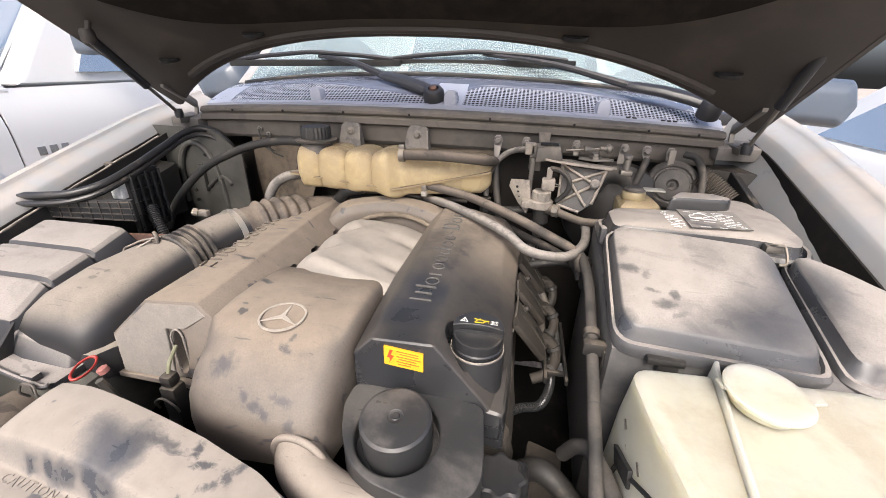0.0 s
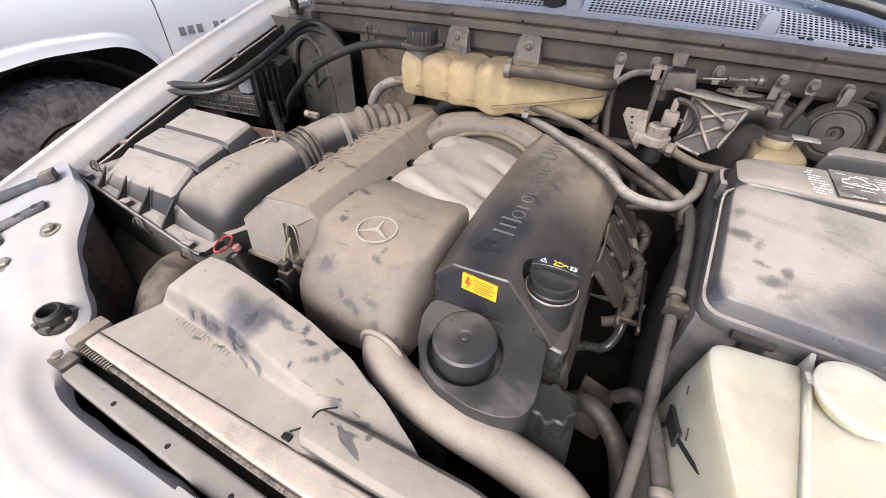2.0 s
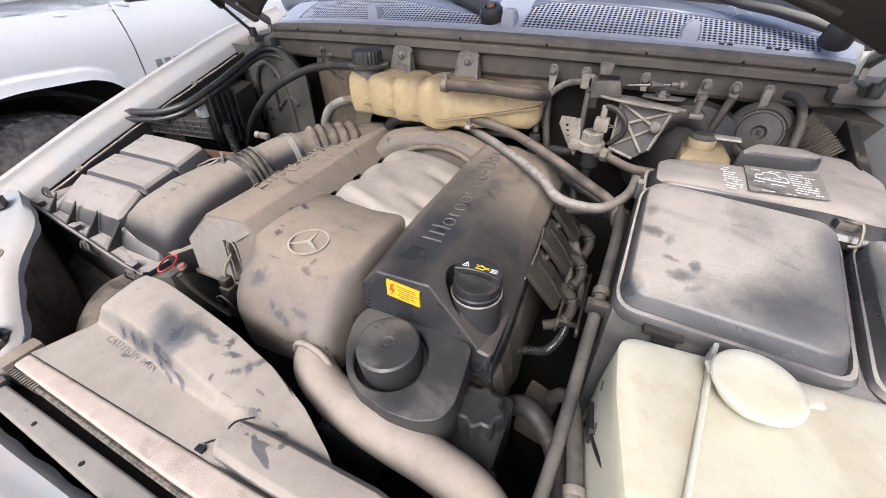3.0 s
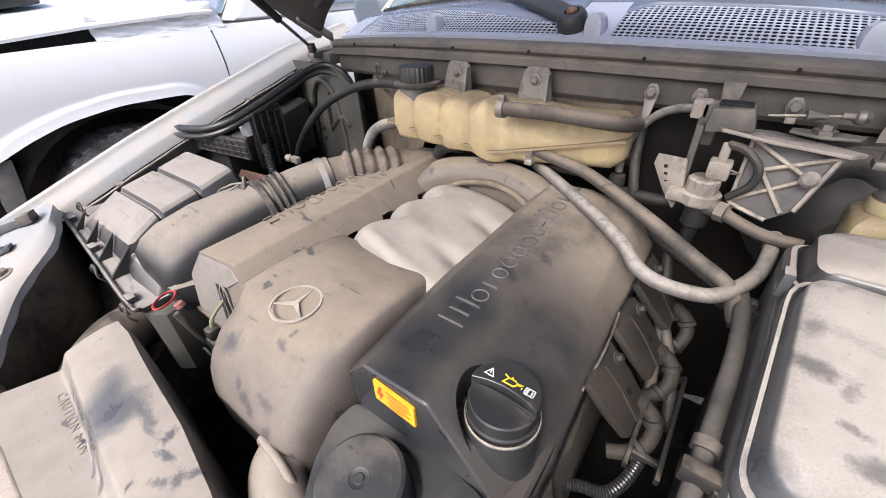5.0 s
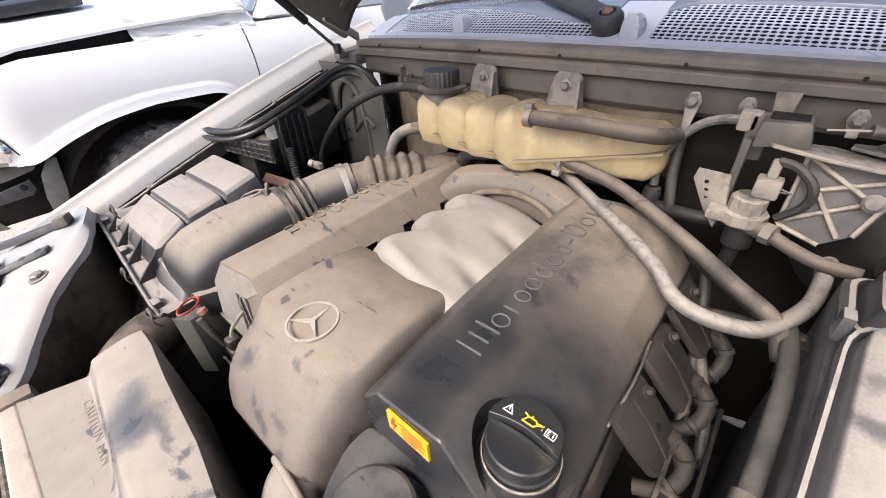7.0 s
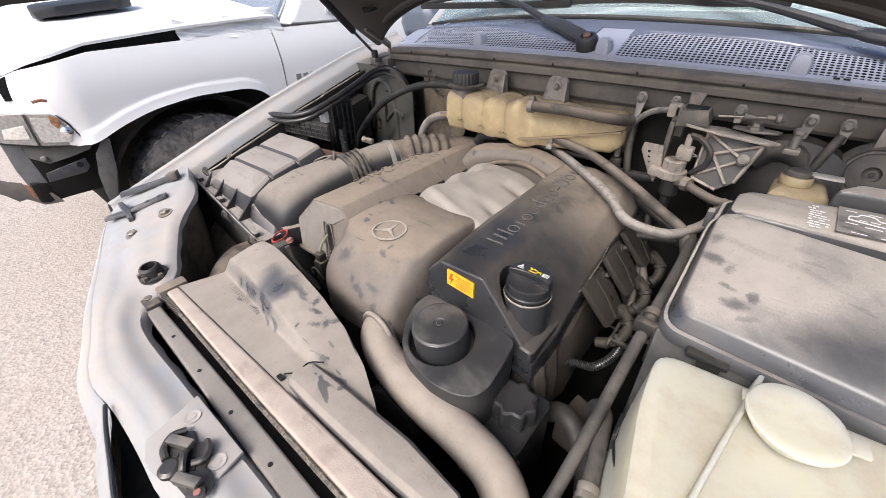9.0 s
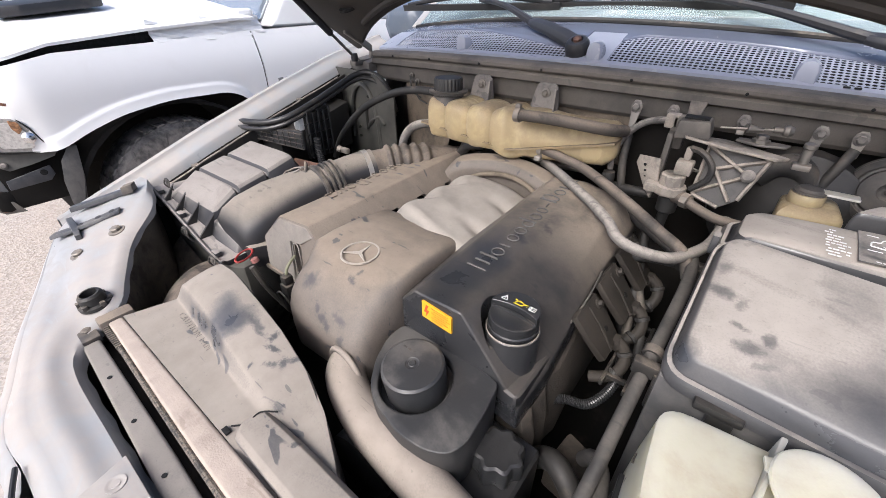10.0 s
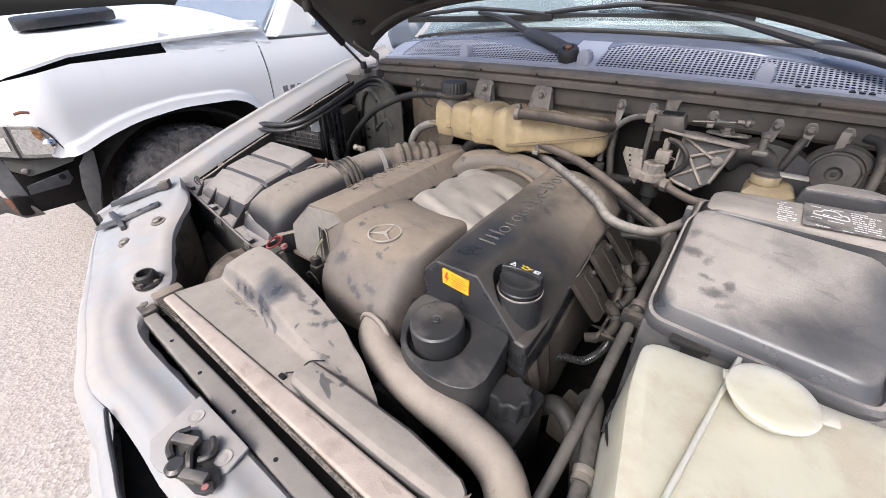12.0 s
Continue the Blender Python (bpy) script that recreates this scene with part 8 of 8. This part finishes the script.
# ---- the white pickup beside ----
truck = empty("pickup_truck", (-3.2, 1.9, 0), "white pickup truck with a damaged front and a gaping bonnet", "truck")
TX = -2.2


def arch_low(y):
    pts = [(0.12, 0.86), (0.347, 0.834), (0.395, 0.847), (0.464, 0.883), (0.64, 0.938), (0.86, 0.966), (1.17, 0.958), (1.29, 0.888), (1.37, 0.70), (1.40, 0.45), (3.6, 0.45)]
    return curve_at(pts, y)


def curve_at(pts, y):
    """A rounded version of line()."""
    return sum(line(pts, y + d) * w for d, w in ((-0.06, 0.15), (-0.03, 0.2), (0.0, 0.3), (0.03, 0.2), (0.06, 0.15)))


def truck_top(y):
    return line([(0.10, 1.10), (0.25, 1.16), (0.50, 1.206), (0.90, 1.217), (1.37, 1.235), (3.6, 1.26)], y)


def truck_side(y, v):
    lo, hi = arch_low(y), truck_top(y)
    z = lo + (hi - lo) * v
    flare = (0.010 * max(0, 1 - v * 4) ** 2 + 0.010 * min(1, max(0, 0.055 - (z - lo)) / 0.012)) if 0.35 < y < 1.38 else 0.0
    x = TX - 0.05 * max(0, (z - 1.02) / 0.2) ** 2 - 0.03 * max(0, (0.8 - z) / 0.35) + flare
    x -= 0.18 * max(0, (0.40 - y) / 0.28) ** 2
    return (x, y, z)


part("front_wing", sheet(lambda u, v: truck_side(0.12 + 1.275 * u, v), 60, 36, 0.01, (-1, 0, 0)), TRUCK_PAINT, truck, "white front wing with a wide wheel arch", 50)
door = part("door", sheet(lambda u, v: truck_side(1.405 + 1.3 * u, v), 14, 14, 0.01, (-1, 0, 0)), TRUCK_PAINT, truck, "white door", 50)
for k in (0, 1, 2, 4, 5, 6, 7):
    part("badge_bar", box(TX + 0.001, TX + 0.006, 1.47 + 0.052 * k, 1.505 + 0.052 * k, 0.945, 0.985, 0.002), CHROME, door, "raised grey badge bar")
part("bed_side", sheet(lambda u, v: truck_side(2.71 + 0.85 * u, v), 8, 14, 0.01, (-1, 0, 0)), TRUCK_PAINT, truck, "white body side", 50)
part("door_gap", loft([[(TX - 0.02, y, 0.5), (TX - 0.012, y, 0.5), (TX - 0.06, y, 1.232), (TX - 0.07, y, 1.232)] for y in (1.394, 1.406)]), BLACK, truck)


def truck_bonnet(u, v):
    y = 0.16 + 1.28 * v
    x = TX - 0.055 - 1.72 * u
    lift = line([(0.16, 0.012), (0.3, 0.030), (0.5, 0.045), (0.9, 0.068), (1.30, 0.075), (1.5, 0.07)], y)
    crown = 0.13 * math.sin(min(1, u * 1.147) * math.pi / 2) ** 0.8 * (1 - 0.8 * (max(0, u - 0.75) / 0.25) ** 2)
    return (x - 0.15 * max(0, (0.4 - y) / 0.24) ** 2 * (u < 0.05), y, truck_top(y) - 0.008 + lift + crown - 0.045 * max(0, (0.26 - y) / 0.2))


part("bonnet", sheet(truck_bonnet, 20, 30, 0.012), TRUCK_PAINT, truck, "white bonnet standing slightly open", 50)
# solid black block filling the open gap as its shade
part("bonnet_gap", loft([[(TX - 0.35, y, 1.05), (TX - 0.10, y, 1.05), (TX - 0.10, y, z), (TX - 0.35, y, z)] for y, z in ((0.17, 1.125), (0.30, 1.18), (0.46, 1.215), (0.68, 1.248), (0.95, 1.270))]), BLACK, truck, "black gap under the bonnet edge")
part("wing_bracket", sheet(lambda u, v: (TX - 0.052 - 0.045 * v + 0.012 * math.sin(17 * u + 5 * v) * math.sin(11 * v + 3 * u), 0.90 + 0.58 * u, 1.205 + 0.012 * u + (0.105 - 0.025 * abs(math.sin(7 * u))) * v), 36, 10, 0.006, (-1, 0, 0)), TRUCK_PAINT, truck, "crumpled white inner panel", 20)
part("cowl_end", box(TX - 0.25, TX - 0.12, 1.38, 1.48, 1.22, 1.34, 0.02, 3), TRUCK_PAINT, truck, "white scuttle corner")
part("trim_piece", loft([[(-2.80 - w, 0.46 + s, z), (-2.70 + w, 0.46 + s, z), (-2.70 + w, 0.46 + s, z + 0.045), (-2.80 - w, 0.46 + s, z + 0.06)] for s, w, z in ((0.0, 0.0, 1.318), (0.04, 0.02, 1.325), (0.08, 0.04, 1.328), (0.36, 0.04, 1.355), (0.42, 0.0, 1.36))], bev=0.010), WIPER, truck, "loose dark grey trim piece lying on the bonnet")
part("inner_arch", loft([[(TX - 0.02, 0.85 + 0.50 * math.cos(a), 0.47 + 0.47 * math.sin(a)), (TX - 0.7, 0.85 + 0.50 * math.cos(a), 0.47 + 0.47 * math.sin(a)), (TX - 0.7, 0.85 + 0.52 * math.cos(a), 0.47 + 0.485 * math.sin(a)), (TX - 0.03, 0.85 + 0.52 * math.cos(a), 0.47 + 0.485 * math.sin(a))] for a in (math.pi * k / 16 for k in range(17))]), UNDER, truck, "dark wheel arch liner")
part("arch_back", box(TX - 0.75, TX - 0.70, 0.40, 1.45, 0.20, 1.15, 0.01), UNDER, truck)
part("chassis", box(TX - 1.75, TX - 0.60, 0.12, 3.6, 0.58, 1.02, 0.03), UNDER, truck, "dark chassis and engine bay")
part("far_side", box(TX - 1.90, TX - 1.75, 0.15, 3.6, 0.45, 1.22, 0.05, 3), TRUCK_PAINT, truck)
part("cab", loft([[(TX - 0.10, y0, 1.24), (TX - 1.75, y0, 1.24), (TX - 1.62, y1, 1.82), (TX - 0.24, y1, 1.82)] for y0, y1 in ((1.55, 2.05), (3.3, 3.1))], bev=0.03, seg=3), TRUCK_PAINT, truck, "white cab")
part("windscreen", loft([[(TX - 0.22, 1.53, 1.28), (TX - 1.63, 1.53, 1.28), (TX - 1.55, 1.96, 1.74), (TX - 0.31, 1.96, 1.74)], [(TX - 0.22, 1.57, 1.28), (TX - 1.63, 1.57, 1.28), (TX - 1.55, 2.0, 1.74), (TX - 0.31, 2.0, 1.74)]]), TRUCK_GLASS, truck, "windscreen reflecting the bright sky")
part("side_glass", loft([[(TX - 0.12, 1.85, 1.30), (TX - 0.12, 2.95, 1.30), (TX - 0.225, 2.9, 1.74), (TX - 0.225, 2.15, 1.74)], [(TX - 0.09, 1.85, 1.30), (TX - 0.09, 2.95, 1.30), (TX - 0.195, 2.9, 1.74), (TX - 0.195, 2.15, 1.74)]]), TRUCK_GLASS, truck, "side window reflecting the bright sky")
part("door_mirror", loft([[(TX + 0.05 + a * w, 1.80 + d, 1.44 + b * w) for a, b in ((-0.10, -0.06), (0.12, -0.06), (0.14, 0.0), (0.12, 0.07), (-0.10, 0.07))] for d, w in ((0, 0.6), (0.03, 0.95), (0.10, 1.0))], bev=0.012), MIRROR_GREY, truck, "dark door mirror")


def truck_wheel(y):
    w = part("wheel", disc_at((TX - 0.055, y, 0.42), (1, 0, 0), [(0.20, -0.26), (0.38, -0.26), (0.415, -0.22), (0.42, -0.12), (0.415, -0.03), (0.39, 0.0), (0.33, 0.012), (0.27, 0.005), (0.25, -0.03), (0.20, -0.05)], 64), TYRE, truck, "worn dusty tyre")
    part("rim", disc_at((TX - 0.065, y, 0.42), (1, 0, 0), [(0.25, -0.04), (0.25, 0.0), (0.20, -0.01), (0.10, -0.03), (0.06, 0.01)], 40), ALU, w, "dull alloy rim")
    for k in range(40):
        a = 2 * math.pi * k / 40
        m = Matrix.Translation((TX - 0.055, y, 0.42)) @ Matrix.Rotation(a, 4, "X")
        b = box(-0.20, -0.02, -0.022, 0.016, 0.414, 0.424, 0.002)
        b.transform(m)
        part("tread_block", b, TYRE, w)


truck_wheel(0.87)
truck_wheel(3.05)
part("tailgate", box(TX - 1.80, TX - 0.06, 3.55, 3.60, 0.62, 1.24, 0.015), TRUCK_PAINT, truck, "white tailgate")
# dark box across the open nose, its shade given as colour
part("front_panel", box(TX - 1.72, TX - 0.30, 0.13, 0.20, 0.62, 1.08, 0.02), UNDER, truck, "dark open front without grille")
def lamp_x(y):
    return TX - 0.014 - 0.10 * max(0.0, (0.36 - y) / 0.26) ** 2


def slab(name, pts, off, thick, mat, parent, label="", bev=0.0015):
    """A flat piece of the truck's nose, from (y, z) corners, following the lamp's sweep."""
    rings = [[(lamp_x(y) + off - d, y, z) for y, z in pts] for d in (0.0, thick)]
    return part(name, loft(rings, bev=bev, seg=1), mat, parent, label)


lampt = slab("headlamp", rounded([(0.095, 1.004), (0.197, 1.000), (0.277, 0.987), (0.303, 0.960), (0.329, 0.901), (0.353, 0.836), (0.198, 0.860), (0.076, 0.893)], 0.008), 0.0, 0.05, LENS_WHITE, truck, "clouded grey headlamp")
slab("reflector", rounded([(0.205, 0.985), (0.262, 0.975), (0.292, 0.945), (0.308, 0.900), (0.300, 0.862), (0.204, 0.876)], 0.012), 0.002, 0.006, MARK_GREY, lampt, "pale reflector behind the lens")
slab("reflector", [(0.110, 0.945), (0.178, 0.955), (0.176, 0.895), (0.100, 0.905)], 0.002, 0.006, MARK_GREY, lampt)
slab("amber_lens", rounded([(0.262, 0.984), (0.288, 0.972), (0.292, 0.945), (0.275, 0.925), (0.262, 0.950)], 0.006), 0.004, 0.006, LAMP_BROWN, lampt, "brown-orange corner of the lamp")
part("bulb_cover", disc_at((lamp_x(0.30) + 0.002, 0.298, 0.908), (1, -0.2, 0.1), [(0.020, -0.004), (0.022, 0.004), (0.014, 0.010), (0.0, 0.012)], 20), CHROME, lampt)
slab("lamp_divider", [(0.190, 1.000), (0.198, 1.000), (0.194, 0.917), (0.194, 0.861), (0.186, 0.862), (0.186, 0.917)], 0.005, 0.01, PLASTIC_DARK, lampt)
slab("lamp_divider", [(0.286, 0.984), (0.292, 0.982), (0.316, 0.945), (0.330, 0.900), (0.356, 0.838), (0.349, 0.838), (0.325, 0.898), (0.310, 0.940)], 0.006, 0.012, PLASTIC_DARK, lampt)
slab("lamp_rim", [(0.076, 0.893), (0.198, 0.862), (0.353, 0.838), (0.358, 0.830), (0.198, 0.853), (0.076, 0.884)], 0.006, 0.012, PLASTIC_DARK, lampt)
slab("lamp_panel", [(0.138, 0.866), (0.356, 0.828), (0.345, 0.814), (0.262, 0.795), (0.189, 0.779), (0.135, 0.816)], -0.012, 0.008, PANELGREY, truck, "bare grey panel below the lamp")
part("panel_bolt", disc_at((lamp_x(0.18) - 0.010, 0.180, 0.805), (1, -0.2, 0.2), [(0.013, -0.002), (0.013, 0.006), (0.007, 0.010)], 8), HOSE_WHITE, truck)
slab("nose_post", [(0.081, 0.889), (0.134, 0.866), (0.142, 0.780), (0.150, 0.692), (0.085, 0.689), (0.078, 0.754)], -0.020, 0.04, ARMGREY, truck, "dull grey-blue nose post")
slab("torn_plate", [(-0.03, 0.745), (0.031, 0.715), (0.07, 0.705), (0.085, 0.657), (0.145, 0.645), (0.168, 0.596), (0.101, 0.590), (0.056, 0.625), (0.028, 0.615), (0.004, 0.641), (-0.04, 0.676)], -0.010, 0.006, HORNGREY, truck, "torn dark bumper plate")
slab("rust_patch", [(0.070, 0.700), (0.088, 0.690), (0.100, 0.630), (0.122, 0.604), (0.100, 0.600), (0.078, 0.640)], -0.006, 0.004, RUST, truck, "rust on the torn plate")
part("plate_hole", disc_at((lamp_x(-0.01) - 0.010, -0.008, 0.690), (1, 0, 0), [(0.014, -0.004), (0.014, 0.0015)], 16), HOSE_WHITE, truck)
part("rust_patch", tube([(TX + 0.004, 0.385, 0.852), (TX + 0.006, 0.40, 0.858), (TX + 0.008, 0.43, 0.87)], 0.007, 8, 4), RUST, truck, "rusty torn edge")
part("rust_patch", tube([(TX - 0.002, 0.285, 1.045), (TX - 0.008, 0.262, 1.05), (TX - 0.02, 0.24, 1.045)], 0.006, 8, 4), RUST, truck)
part("wing_flange", loft([[(TX - 0.015, 0.396, 0.845), (TX - 0.005, 0.430, 0.845), (TX - 0.03, 0.430, 0.845)], [(TX - 0.015, 0.352, 0.79), (TX - 0.004, 0.416, 0.77), (TX - 0.04, 0.42, 0.77)], [(TX - 0.015, 0.326, 0.70), (TX - 0.004, 0.402, 0.70), (TX - 0.05, 0.41, 0.70)], [(TX - 0.02, 0.316, 0.60), (TX - 0.006, 0.370, 0.615), (TX - 0.05, 0.385, 0.61)], [(TX - 0.02, 0.318, 0.545), (TX - 0.008, 0.346, 0.53), (TX - 0.05, 0.36, 0.535)]], bev=0.004), CASEGREY, truck, "bare pale wing flange")
bb = part("bumper_bracket", loft([[(TX - 0.05, 0.155, 0.706), (TX - 0.045, 0.295, 0.712), (TX - 0.045, 0.318, 0.735), (TX - 0.045, 0.314, 0.776), (TX - 0.05, 0.158, 0.746)], [(TX - 0.06, 0.155, 0.706), (TX - 0.055, 0.295, 0.712), (TX - 0.055, 0.318, 0.735), (TX - 0.055, 0.314, 0.776), (TX - 0.06, 0.158, 0.746)]], bev=0.003), ARMGREY, truck, "bare grey bumper bracket")
part("bracket_hole", disc_at((TX - 0.046, 0.284, 0.752), (1, 0, 0), [(0.013, -0.003), (0.013, 0.0025), (0.011, 0.003)], 18), BLACK, bb)
part("bumper_beam", loft([[(TX - 0.10, y, z0), (TX - 0.30, y, z0), (TX - 0.30, y, z1), (TX - 0.10, y, z1)] for y, z0, z1 in ((0.09, 0.61, 0.70), (0.12, 0.60, 0.70), (0.16, 0.61, 0.68))], bev=0.012), UNDER, truck, "dark bumper beam")
# dark block placed in the nose where only shade lies
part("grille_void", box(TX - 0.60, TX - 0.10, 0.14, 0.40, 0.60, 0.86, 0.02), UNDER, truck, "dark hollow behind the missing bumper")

# ---- a white car on the other side ----
other = empty("parked_car", (2.9, 2.2, 0), "pale silver car parked alongside", "car")


def other_section(y):
    """Half width, belt height and sill of the car at y."""
    nose = max(0.0, (0.75 - y) / 0.55)
    tail = max(0.0, (y - 3.7) / 0.5)
    return 0.85 - 0.16 * nose ** 2 - 0.10 * tail ** 2, 0.93 - 0.14 * nose ** 1.5 + 0.03 * min(1, y / 2), 0.30 + 0.06 * nose


def other_body():
    rings = []
    for k in range(33):
        y = 0.20 + 4.0 * k / 32
        w, h, lo = other_section(y)
        rings.append([(2.85 + sx * w * fx, y, lo + (h - lo) * fz) for sx, fx, fz in ((-1, 0.94, 0.0), (-1, 1.0, 0.25), (-1, 1.0, 0.62), (-1, 0.975, 0.68), (-1, 0.955, 0.93), (-1, 0.90, 1.0), (-1, 0.4, 1.04), (1, 0.4, 1.04), (1, 0.90, 1.0), (1, 0.955, 0.93), (1, 0.975, 0.68), (1, 1.0, 0.62), (1, 1.0, 0.25), (1, 0.94, 0.0))])
    return loft(rings)


part("body", other_body(), TRUCK_PAINT, other, "pale silver car body", 40)
part("cabin", loft([[(2.10 + a, y0, 0.94), (3.60 - a, y0, 0.94), (3.40, y1, 1.40), (2.30, y1, 1.40)] for y0, y1, a in ((1.15, 1.85, 0.06), (1.30, 1.95, 0.0), (3.5, 3.0, 0.0), (3.85, 3.2, 0.06))], bev=0.03), TRUCK_PAINT, other, "pale cabin roof")
for sx in (-1, 1):
    x0, x1 = 2.85 + sx * 0.742, 2.85 + sx * 0.585
    part("side_glass", loft([[(x0, 1.52, 0.98), (x0, 3.45, 0.98), (x1, 2.95, 1.36), (x1, 1.98, 1.36)], [(x0 + sx * 0.012, 1.52, 0.98), (x0 + sx * 0.012, 3.45, 0.98), (x1 + sx * 0.012, 2.95, 1.36), (x1 + sx * 0.012, 1.98, 1.36)]]), TRUCK_GLASS, other, "side window reflecting the bright sky")
    part("door_mirror", loft([[(2.85 + sx * (0.86 + a * w), 1.62 + d, 1.02 + b * w) for a, b in ((0, -0.05), (0.16, -0.05), (0.18, 0.03), (0.14, 0.07), (0, 0.06))] for d, w in ((0, 0.7), (0.03, 1.0), (0.09, 0.95))], bev=0.01), TRUCK_PAINT, other, "pale door mirror")
    part("door_gap", loft([[(2.85 + sx * 0.853, y, 0.40), (2.85 + sx * 0.843, y, 0.40), (2.85 + sx * 0.80, y, 0.93), (2.85 + sx * 0.815, y, 0.93)] for y in (1.36, 1.368)]), BLACK, other)
    for y in (0.95, 3.35):
        wh = part("wheel", disc_at((2.85 + sx * 0.66, y, 0.31), (sx, 0, 0), [(0.18, 0.0), (0.29, 0.0), (0.31, 0.03), (0.31, 0.17), (0.29, 0.20), (0.21, 0.205), (0.20, 0.18)], 40), TYRE, other, "dusty tyre")
        part("rim", disc_at((2.85 + sx * 0.82, y, 0.31), (sx, 0, 0), [(0.20, 0.0), (0.20, 0.03), (0.12, 0.015), (0.05, 0.03)], 30), ALU, wh, "alloy rim")
part("windscreen", loft([[(2.16, 1.20, 0.98), (3.54, 1.20, 0.98), (3.36, 1.82, 1.37), (2.34, 1.82, 1.37)], [(2.16, 1.16, 0.99), (3.54, 1.16, 0.99), (3.36, 1.80, 1.39), (2.34, 1.80, 1.39)]]), UNDER, other, "dark windscreen")
